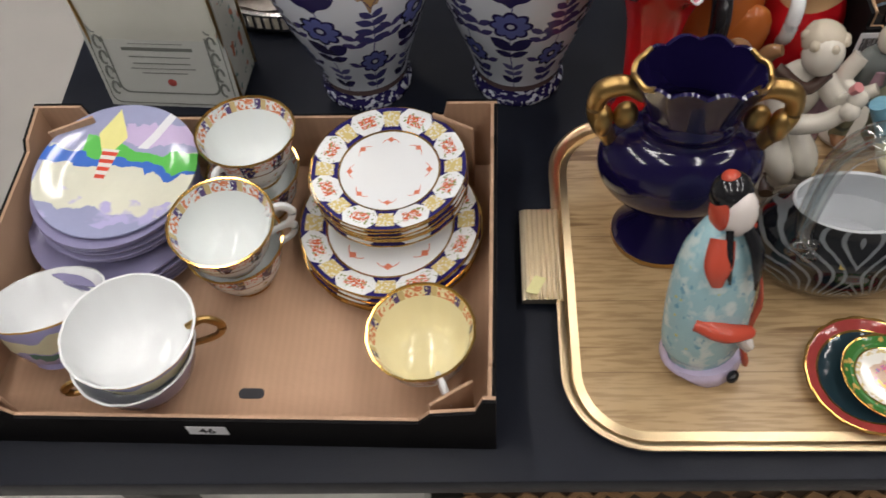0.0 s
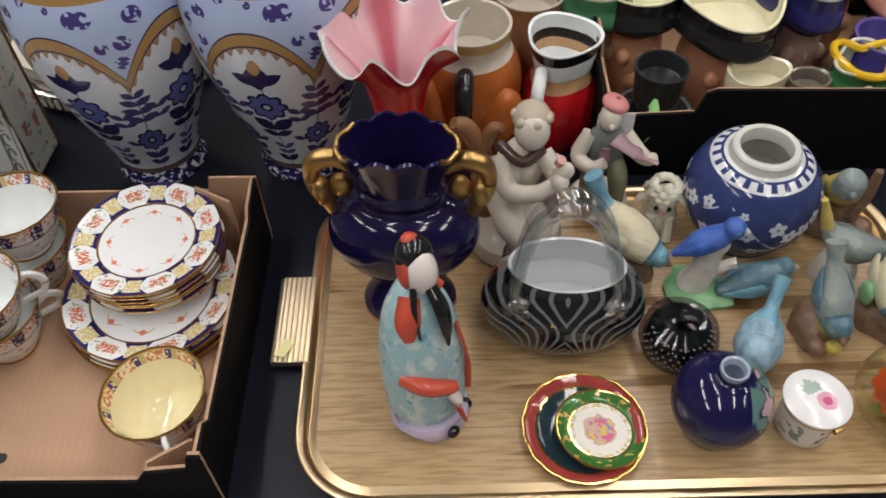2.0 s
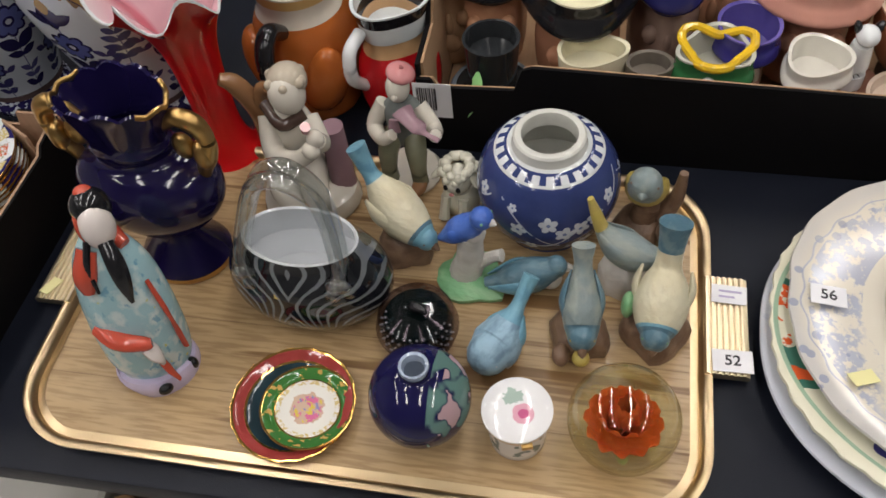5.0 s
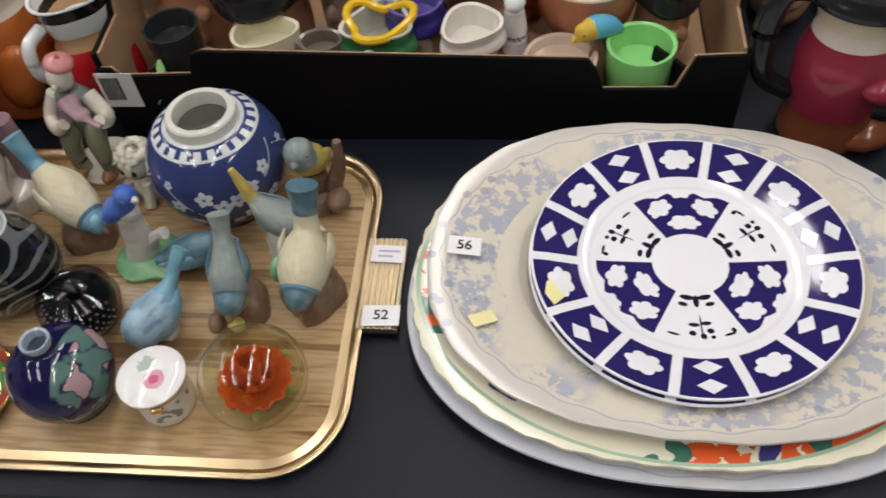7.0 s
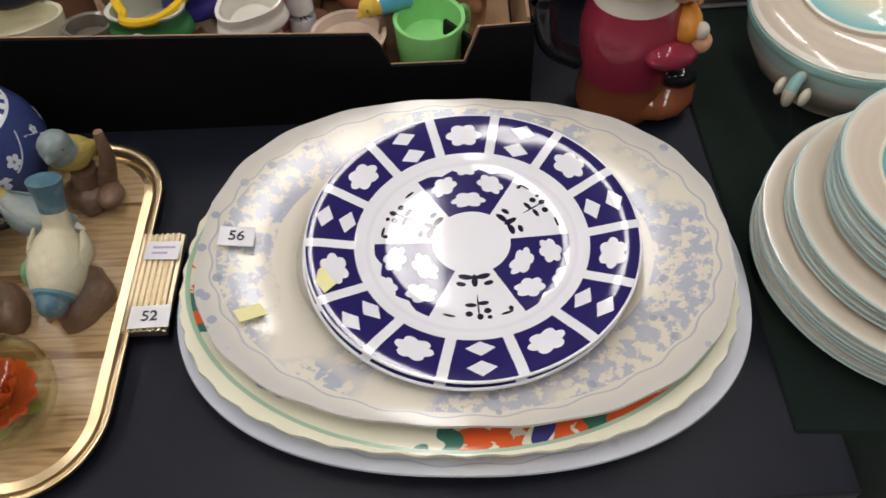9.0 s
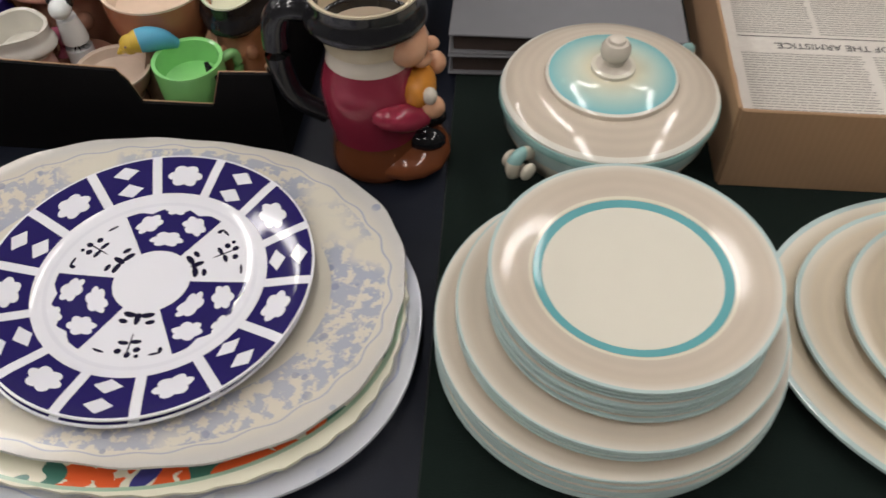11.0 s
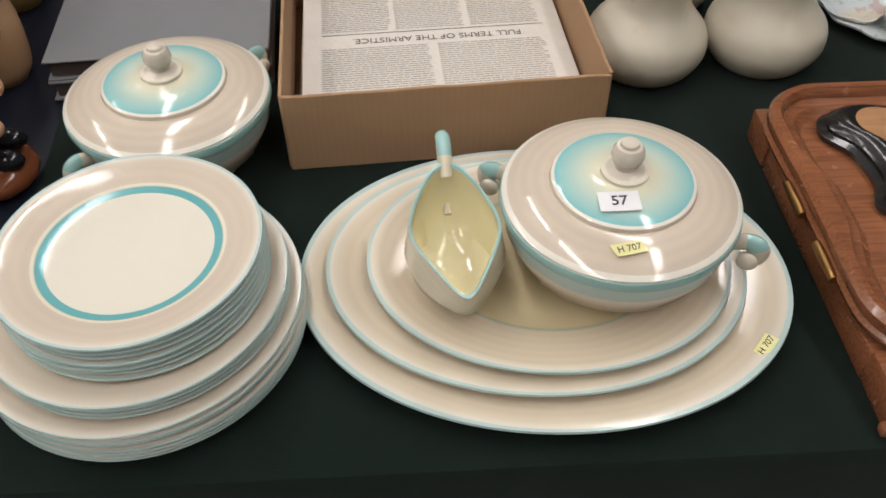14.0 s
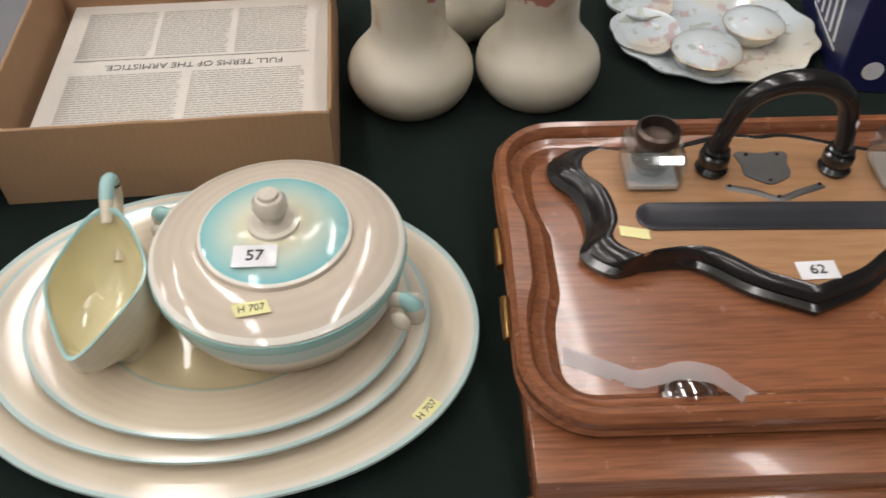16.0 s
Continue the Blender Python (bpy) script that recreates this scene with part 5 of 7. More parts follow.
bird("blue_tit", "slate and yellow blue tit on a brown stump, tail up", 0.636, 0.651, -84,
     [(-0.038, 0, 0.118, 0.013), (-0.028, 0, 0.100, 0.010), (-0.016, 0, 0.084, 0.014), (0.0, 0, 0.064, 0.022), (0.016, 0, 0.050, 0.020), (0.028, 0, 0.046, 0.016)],
     [b_grey, b_teal, b_brown, b_yellow], [(0.8, 0), (1.1, 1)], [([(0.010, 0.019, 0.058, 0.006), (-0.006, 0.021, 0.070, 0.009), (-0.026, 0.012, 0.092, 0.002)], 1)], rock(0.034, 0.034, 2, 1.0, 4),
     lambda bm: (ell(bm, (0.016, 0, 0.036), (0.016, 0.017, 0.014), mi=3), ell(bm, (0.034, -0.022, 0.02), (0.014, 0.010, 0.010), mi=2), ell(bm, (0.036, 0.0, 0.016), (0.010, 0.010, 0.008), mi=3)), beak=(0.050, 0, 0.038, 2))
bird("wren", "grey and yellow wren with upright tail on pale base", 0.674, 0.722, -18,
     [(-0.048, 0, 0.124, 0.004), (-0.040, 0, 0.104, 0.007), (-0.030, 0, 0.082, 0.010), (-0.012, 0, 0.066, 0.020), (0.010, 0, 0.060, 0.022), (0.030, 0, 0.062, 0.015), (0.038, 0, 0.062, 0.013)],
     [b_grey, b_yellow, b_white], [(0.3, 1), (1.1, 0)], [([(0.012, 0.018, 0.064, 0.006), (-0.008, 0.019, 0.07, 0.009), (-0.03, 0.010, 0.084, 0.002)], 0)], rock(0.026, 0.050, 2, 1.0, 5), beak=(0.060, 0, 0.060, 2))
bird("goldfinch", "small yellow and grey finch on a brown branch", 0.690, 0.798, -100,
     [(-0.022, 0, 0.050, 0.006), (-0.012, 0, 0.054, 0.014), (0.0, 0, 0.060, 0.019), (0.010, 0, 0.072, 0.016), (0.012, 0, 0.082, 0.0145)],
     [b_yellow, b_grey, b_brown], [(0.72, 0), (1.1, 1)], [([(0.004, 0.015, 0.070, 0.005), (-0.008, 0.017, 0.060, 0.008), (-0.026, 0.012, 0.048, 0.002)], 0)], rock(0.024, 0.022, 2, 1.0, 6),
     lambda bm: (loft([(0, 0.0, 0.01, 0.014), (0.0, 0.004, 0.04, 0.012)], 4, 10, bm, 2), loft([(-0.004, 0.018, 0.02, 0.010), (-0.006, 0.028, 0.05, 0.007), (-0.008, 0.030, 0.082, 0.004)], 4, 10, bm, 2), ell(bm, (0.012, 0.028, 0.018), (0.014, 0.012, 0.010), mi=2)), beak=(0.030, 0, 0.078, 1), size=1.12)
bird("cream_bird", "cream bisque bird with blue crown, tail straight up", 0.708, 0.664, -96,
     [(-0.050, 0, 0.134, 0.018), (-0.043, 0, 0.112, 0.0145), (-0.032, 0, 0.086, 0.015), (-0.018, 0, 0.074, 0.025), (0.002, 0, 0.060, 0.030), (0.022, 0, 0.050, 0.024), (0.034, 0, 0.046, 0.016)],
     [b_cream, b_teal, b_sky, b_brown, b_green], [(0.20, 1), (0.85, 0), (0.90, 2), (1.1, 1)], [([(0.0, 0.027, 0.060, 0.006), (-0.016, 0.030, 0.070, 0.010), (-0.030, 0.026, 0.084, 0.003)], 0)], rock(0.036, 0.036, 3, 1.0, 7),
     lambda bm: ell(bm, (0.0, -0.034, 0.048), (0.014, 0.008, 0.016), mi=4), beak=(0.052, 0, 0.036, 3))


def lamb():
    bm = loft([(0, 0.002, 0.0, 0.020), (0, 0, 0.02, 0.021), (0, -0.002, 0.036, 0.015)], 5, 16, None, 0)
    ell(bm, (0, -0.006, 0.050), (0.017, 0.018, 0.017), mi=0)
    rnd = random.Random(6)
    for i in range(34):
        a, b = rnd.uniform(0, 2 * PI), rnd.uniform(0.1, 1.1)
        ell(bm, (0.019 * math.cos(a) * math.cos(b), -0.001 + 0.018 * math.sin(a) * math.cos(b), 0.056 + 0.017 * math.sin(b)), (0.006, 0.006, 0.005), mi=0, seg=8)
    for s in (1, -1):
        loft([(s * 0.014, -0.002, 0.056, 0.005), (s * 0.024, -0.006, 0.050, 0.006), (s * 0.030, -0.008, 0.044, 0.003)], 4, 8, bm, 0, 0.5)
        ell(bm, (s * 0.007, -0.0225, 0.050), (0.003, 0.002, 0.004), mi=1, seg=8)
        loft([(s * 0.010, -0.016, 0.030, 0.006), (s * 0.011, -0.022, 0.012, 0.006), (s * 0.011, -0.026, 0.002, 0.007)], 4, 8, bm, 0)
    ell(bm, (0, -0.0245, 0.043), (0.003, 0.002, 0.002), mi=2, seg=8)
    o = part("lamb_ornament", bm, [Paint("lamb_glaze", (0.58, 0.56, 0.46), 0.15, grain=0.15).done(), black_gloss, m_pink_g])
    tagged(o, "small cream glazed lamb ornament with curly head", "figurine")
    o.matrix_world = pose(0.494, 0.810, TF, 0, 0, -12)


lamb()


def dome_weight():
    d = thing("bubble_paperweight", 0.480, 0.630, TF, 0, "dark glass apple paperweight full of small bubbles", "paperweight")
    smoke = clear_body("smoke_glass", (0.62, 0.56, 0.60))
    part("shell", lathe([(0, 0.0), (0.022, 0.0), (0.036, 0.012), (0.041, 0.03), (0.037, 0.048), (0.022, 0.060), (0.008, 0.0585), (0, 0.056)], 40), smoke, d)
    part("core", lathe([(0, 0.004), (0.02, 0.004), (0.032, 0.014), (0.036, 0.03), (0.031, 0.046), (0.016, 0.054), (0, 0.051)], 40), plain("dark_green_core", (0.006, 0.016, 0.014), 0.1), d, "dark green core")
    bub = bmesh.new()
    for k in range(7):
        z = 0.010 + 0.0062 * k
        r = 0.0363 * math.sqrt(max(0.0, 1 - ((z - 0.029) / 0.031) ** 2))
        for i in range(14):
            a = PI + PI * (i + 0.5 * (k % 2)) / 14
            ell(bub, (r * math.cos(a), r * math.sin(a), z), (0.0013,) * 3, seg=6)
    tagged(part("bubbles", bub, plain("bubble_silver", (0.45, 0.5, 0.5), 0.2), d), kind="stuff")
    part("stalk", loft([(-0.003, 0, 0.055, 0.003), (0.0, 0, 0.061, 0.0055), (0.008, -0.004, 0.064, 0.004), (0.013, -0.007, 0.061, 0.002)], 5, 10), black_gloss, d, "black glass stalk")


dome_weight()


def squat_vase():
    v = thing("squat_vase", 0.500, 0.545, TF, 0, "squat cobalt blue bud vase with green and pink flower", "vase")
    p = Paint("cobalt_flower", (0.010, 0.009, 0.055), 0.07, grain=0.1)
    n = p.noise(38, 2)
    side = (p.x > 0.014) * p.z.between(0.02, 0.092)
    p.lay(side * n.ramp(0.46, 0.52), (0.10, 0.19, 0.17))
    p.lay((p.x > 0.024) * (p.z > 0.055) * (n < 0.46), (0.42, 0.28, 0.30))
    prof = [(0, 0.003), (0.024, 0.003), (0.025, 0), (0.029, 0), (0.031, 0.006), (0.043, 0.030), (0.0465, 0.050), (0.040, 0.072), (0.022, 0.087), (0.0125, 0.091), (0.0115, 0.096)]
    part("body", lathe([tuple(float(q) for q in r) for r in spline(prof, 3)], 56), p.done(), v)
    part("neck", lathe([(0.0115, 0.0955), (0.0135, 0.102), (0.0130, 0.1045), (0.0105, 0.1035), (0.009, 0.096), (0.02, 0.08), (0, 0.07)], 32), plain("vase_mouth", (0.34, 0.40, 0.50), 0.1), v, "pale blue mouth")


squat_vase()


def pill_box():
    b = thing("trinket_box", 0.588, 0.541, TF, 0, "round white porcelain trinket box with rose on its lid", "box")
    p = Paint("rose_box", (0.72, 0.70, 0.68), 0.1, grain=0.05)
    p.lay(p.z.between(0.012, 0.036) * (p.y < 0) * p.noise(90, 2).ramp(0.56, 0.6), (0.22, 0.26, 0.24))
    part("body", lathe([(0, 0.0), (0.024, 0.0), (0.026, 0.003), (0.0265, 0.012), (0.0275, 0.046), (0.024, 0.047), (0, 0.047)], 40), p.done(), b)
    part("hinge_band", lathe([(0.0275, 0.0455), (0.0305, 0.046), (0.0305, 0.0495), (0.0275, 0.050)], 40), gold, b, "gilt metal band")
    q = Paint("rose_lid", (0.76, 0.76, 0.76), 0.08, grain=0.03)
    x, y = q.x - 0.006, q.y + 0.006
    d = (x * x + y * y).sqrt() + (q.noise(160) - 0.5) * 0.004
    q.lay(d < 0.0095, (0.68, 0.36, 0.44))
    q.lay(d < 0.0045, (0.55, 0.12, 0.25))
    x, y = q.x + 0.005, q.y - 0.010
    q.lay((x * x + y * y).sqrt() + (q.noise(190, 2) - 0.5) * 0.016 < 0.008, (0.38, 0.48, 0.42))
    part("lid", lathe([(0.028, 0.049), (0.0315, 0.050), (0.0315, 0.053), (0.026, 0.056), (0.012, 0.058), (0, 0.0585)], 48), q.done(), b, "white lid painted with a pink rose")
    part("clasp", block(0.010, 0.005, 0.006, 0.001, m=pose(0.012, -0.030, 0.043, 0, 0, 20)), gold, b)


pill_box()


def small_dishes():
    p = Paint("claret_dish", (0.30, 0.045, 0.04), 0.1, grain=0.15)
    r, a = p.polar()
    p.lay(r < 0.047, (0.016, 0.035, 0.045))
    e = ((r - 0.047).abs() < 0.001).op("MAXIMUM", r > 0.0575)
    p.lay(e, GOLD_C)
    p.metal(e * 0.9)
    d = part("claret_dish", lathe(plate_profile(0.0595, 0.013, 0.72, 0.003), 72, scallop(18, 0.02)), p.done())
    tagged(d, "small claret and dark green dish with gold scalloped edge", "dish")
    d.matrix_world = pose(0.374, 0.540, TF, 0, 0, 0)
    q = Paint("medallion_dish", (0.74, 0.72, 0.66), 0.08, grain=0.04)
    r, a = q.polar()
    q.lay(r > 0.0315, (0.045, 0.16, 0.035))
    q.lay((r > 0.0325) * (q.noise(120, 2) > 0.60), GOLD_C)
    q.lay(r.between(0.026, 0.0305) * (q.noise(330, 2) > 0.52), (0.60, 0.48, 0.22))
    rr = r + (q.noise(140, 2) - 0.5) * 0.012
    q.lay(rr < 0.0165, (0.56, 0.40, 0.30))
    q.lay((rr < 0.015) * (q.noise(150, 1) > 0.55), (0.62, 0.16, 0.30))
    q.lay((rr < 0.014) * (q.noise(170, 1, q.vector(q.y, q.x, 0.3)) > 0.58), (0.66, 0.50, 0.10))
    q.lay((rr < 0.014) * (q.noise(190, 1, q.vector(q.y, q.x, 3.3)) > 0.62), (0.25, 0.24, 0.42))
    e = ((r - 0.031).abs() < 0.0007).op("MAXIMUM", r > 0.0425)
    q.lay(e, GOLD_C)
    q.metal(e * 0.9)
    d = part("medallion_dish", lathe(plate_profile(0.0445, 0.009, 0.74, 0.0025), 64, scallop(14, 0.012)), q.done())
    tagged(d, "small green and gold dish with painted flower medallion", "dish")
    d.matrix_world = pose(0.389, 0.536, TF + 0.0065, -3, 4, 0)


small_dishes()


def flower_weight():
    w = thing("flower_paperweight", 0.680, 0.547, TF + 0.0, 0, "clear glass ball paperweight with an orange flower inside", "paperweight")
    amber = clear_body("amber_glass", (0.93, 0.92, 0.77), 0.02, 0.7, 0.06)
    part("ball", lathe([(0, 0.0), (0.012, 0.0006)] + [(0.049 * math.cos(b), 0.047 + 0.047 * math.sin(b)) for b in (radians(-78 + 8 * i) for i in range(21))] + [(0, 0.094)], 48), amber, w, "clear faintly amber glass ball")
    rnd = random.Random(11)
    orange = Paint("orange_petal", (1.0, 0.30, 0.07), 0.5, grain=0.25, grain_scale=90)
    orange.lay(orange.noise(60).ramp(0.5, 0.7) * 0.6, (1.0, 0.42, 0.12))
    orange = orange.done()
    for ring, (n, tilt, ln) in enumerate(((12, 18, 0.036), (10, 44, 0.038), (8, 68, 0.040))):
        for i in range(n):
            bm = bmesh.new()
            rows = []
            for u in range(6):
                t_ = u / 5
                wd = 0.0150 * math.sin(PI * min(1, 0.18 + 0.72 * t_)) * (1 + 0.1 * math.sin(9 * t_))
                rows.append([bm.verts.new((t_ * ln, v * wd, 0.006 * v * v + 0.008 * t_ * t_ + rnd.uniform(-0.0008, 0.0008))) for v in (-1, -0.5, 0, 0.5, 1)])
            for r0, r1 in zip(rows, rows[1:]):
                for v in range(4):
                    bm.faces.new((r0[v], r1[v], r1[v + 1], r0[v + 1]))
            bmesh.ops.solidify(bm, geom=bm.faces[:], thickness=0.0006)
            part("petal", bm, orange, w, m=pose(0, 0, 0.022 + ring * 0.006, 0, 0, 360 * i / n + 17 * ring) @ pose(0.003, 0, 0, 0, -tilt, 0))
    part("flower_heart", ell(bmesh.new(), (0, 0.0, 0.042), (0.006, 0.006, 0.008)), plain("flower_heart", (0.25, 0.25, 0.35), 0.4), w)
    for i in range(4):
        part("leaf", ell(bmesh.new(), (0.018 * math.cos(i * 1.6), 0.018 * math.sin(i * 1.6), 0.016), (0.014, 0.006, 0.002), (0, -20, math.degrees(i * 1.6))), plain("leaf_glass", (0.30, 0.36, 0.10), 0.4), w, "green leaf")


flower_weight()

settle(standing, (0.418, 0.667), (0.4425, 0.699), -3.4, 0.91)


# ---- tall china behind the carton and the tray ----
standing = names()


def tall_vases():
    prof = [(0, 0.006), (0.050, 0.006), (0.051, 0), (0.058, 0), (0.059, 0.010), (0.055, 0.022), (0.062, 0.055), (0.083, 0.120), (0.102, 0.190), (0.109, 0.245), (0.104, 0.295), (0.082, 0.340), (0.056, 0.370), (0.048, 0.395), (0.056, 0.425), (0.062, 0.435), (0.058, 0.435), (0.045, 0.40), (0.05, 0.37), (0, 0.36)]
    prof = [tuple(float(q) for q in r) for r in spline(prof, 3)]
    p = Paint("blue_garden_vase", (0.62, 0.66, 0.73), 0.1, grain=0.06)
    r, a = p.polar()
    n = 5
    navy, mid_blue, ochre = (0.022, 0.018, 0.085), (0.11, 0.13, 0.36), (0.36, 0.21, 0.075)
    ka = (a * (n / (2 * PI))).mod(1.0)
    h = p.z
    side = (ka - 0.5).abs() * 2
    arch = side.op("POWER", 2.2) * -0.062 + 0.268
    u = (ka - 0.5) * 0.122
    uv = ((ka + 0.5).mod(1.0) - 0.5) * 0.122
    low = h < arch - 0.010
    p.lay(h > arch, (0.40, 0.49, 0.70))
    teeth = ((u * 560).sin() * 0.004 + 0.014)
    p.lay((h < arch) * (arch - h < teeth), (0.30, 0.20, 0.12))
    p.lay((h - arch).abs() < 0.008, ochre)
    p.lay(((h - arch).abs() - 0.008).abs() < 0.0011, navy)

    def leaf(x, cx, cz, ln, wd, turn):
        c, sn = math.cos(radians(turn)), math.sin(radians(turn))
        du, dv = x - cx, h - cz
        e, f = (du * c + dv * sn) * (0.78 / ln), (dv * c - du * sn) * (0.62 / wd)
        return (e * e + f.abs()) < 1.0

    def bloom(x, cx, cz, rad):
        du, dv = x - cx, h - cz
        d = (du * du + dv * dv).sqrt()
        edge = (dv.op("ARCTAN2", du) * 4).cos().abs() * (rad * 0.22) + rad * 0.78
        p.lay(low * (d < edge), navy)
        p.lay(low * (d < edge - rad * 0.16) * (d > rad * 0.3), mid_blue)
        p.lay(low * (d < rad * 0.16), (0.5, 0.52, 0.6))

    def sprig(x, cx, leaves, col):
        m = None
        for cz, ln, wd, turn in leaves:
            for s_ in (1, -1):
                q = leaf(x, cx + s_ * ln * 0.9, cz + ln * 0.45, ln, wd, s_ * turn)
                m = q if m is None else m.op("MAXIMUM", q)
        p.lay(low * m, col)

    stem = ((u - (h * 40).sin() * 0.002).abs() < 0.0009) * h.between(0.03, 0.23)
    stem2 = ((uv - (h * 50).sin() * 0.002).abs() < 0.0009) * h.between(0.03, 0.18)
    p.lay(low * stem.op("MAXIMUM", stem2), (0.14, 0.14, 0.30))
    sprig(u, 0.0, ((0.206, 0.013, 0.005, 28), (0.122, 0.014, 0.0065, 38), (0.104, 0.011, 0.004, 20), (0.046, 0.010, 0.004, 30)), navy)
    sprig(u, 0.002, ((0.076, 0.009, 0.003, 35), (0.062, 0.008, 0.003, 25)), (0.10, 0.10, 0.26))
    sprig(uv, 0.0, ((0.186, 0.007, 0.003, 45), (0.172, 0.009, 0.0035, 30), (0.156, 0.010, 0.004, 25), (0.140, 0.010, 0.004, 25), (0.060, 0.011, 0.0045, 34), (0.044, 0.009, 0.0035, 20)), (0.05, 0.05, 0.17))
    sprig(u, 0.038, ((0.150, 0.008, 0.003, 40), (0.134, 0.008, 0.003, 30), (0.092, 0.008, 0.003, 30)), (0.06, 0.05, 0.17))
    sprig(u, -0.038, ((0.160, 0.008, 0.003, 40), (0.142, 0.008, 0.003, 30), (0.086, 0.008, 0.003, 30)), (0.06, 0.05, 0.17))
    p.lay(low * leaf(u, 0.0, 0.216, 0.016, 0.008, 90), navy)
    p.lay(low * leaf(u, 0.0, 0.231, 0.006, 0.007, 0), ochre)
    bloom(u, 0.0, 0.164, 0.026)
    bloom(uv, 0.0, 0.098, 0.023)
    p.lay((h < 0.034) * (h > 0.024), (0.12, 0.08, 0.08))
    p.lay((h < 0.024) * (p.noise(130) > 0.45), navy)
    p.lay((h > arch + 0.014) * (p.cells(38, p.vector(a * 0.1, h, 0.0)) < 0.36) * (p.noise(110, 2) > 0.46), (0.06, 0.045, 0.20))
    p.lay(((h - 0.318).abs() < 0.007), ochre)
    mat = p.done()
    v = part("tall_vase", lathe(prof, 80), mat)
    tagged(v, "tall white baluster vase with navy flowers and ochre arches", "vase", "pair of tall vases")
    v.matrix_world = pose(-0.128, 0.978, TOP, 0, 0, -70)
    copy_thing(v, pose(0.070, 0.978, TOP, 0, 0, -62))


tall_vases()
LEFT_STANDS = ((-0.155, 0.679), (-0.0725, 0.741), -3.2, 0.86)
settle(standing, *LEFT_STANDS)
standing = names()


def red_vase():
    v = thing("frilled_vase", 0.188, 0.868, TOP, 0, "red glass vase with frilled pink and white rim", "vase")
    red = Paint("ruby_glass", (0.62, 0.010, 0.012), 0.06, grain=0.1).done()
    p = Paint("pink_lining", (0.72, 0.46, 0.50), 0.1, grain=0.1)
    r, a = p.polar()
    p.lay((a * 4 + 0.6).sin().ramp(0.2, 0.9), (0.56, 0.16, 0.20))
    p.lay(r.ramp(0.062, 0.085), (0.74, 0.64, 0.64))
    prof = [(0.045, 0), (0.047, 0.006), (0.035, 0.02), (0.026, 0.05), (0.027, 0.10), (0.033, 0.15), (0.050, 0.19), (0.078, 0.222)]
    rows = [tuple(float(q) for q in r_) for r_ in spline(prof, 4)]

    def frill(a, r_, z):
        k = max(0.0, (z - 0.16) / 0.062) ** 1.5
        return 1 + 0.10 * k * math.sin(7 * a)

    def droop(bm):
        for w in bm.verts:
            k = max(0.0, (w.co.z - 0.16) / 0.062) ** 2
            w.co.z += 0.014 * k * math.sin(7 * math.atan2(w.co.y, w.co.x) + 1.2)
        return bm
    part("body", droop(lathe(rows, 84, frill)), red, v)
    part("lining", droop(lathe([(a_ - 0.0035, z_ + 0.001) for a_, z_ in rows[8:]], 84, frill)), p.done(), v, "pink and white cased lining")
    part("rim", droop(lathe([(rows[-1][0], rows[-1][1]), (rows[-1][0] - 0.001, rows[-1][1] + 0.0025), (rows[-1][0] - 0.0036, rows[-1][1] + 0.001)], 84, frill)), white_china, v, "white frilled edge")
    for o in v.children:
        o.data.transform(Matrix.Diagonal((0.95, 0.95, 1.15, 1)))


red_vase()
settle(standing, *TRAY_STANDS)
standing = names()


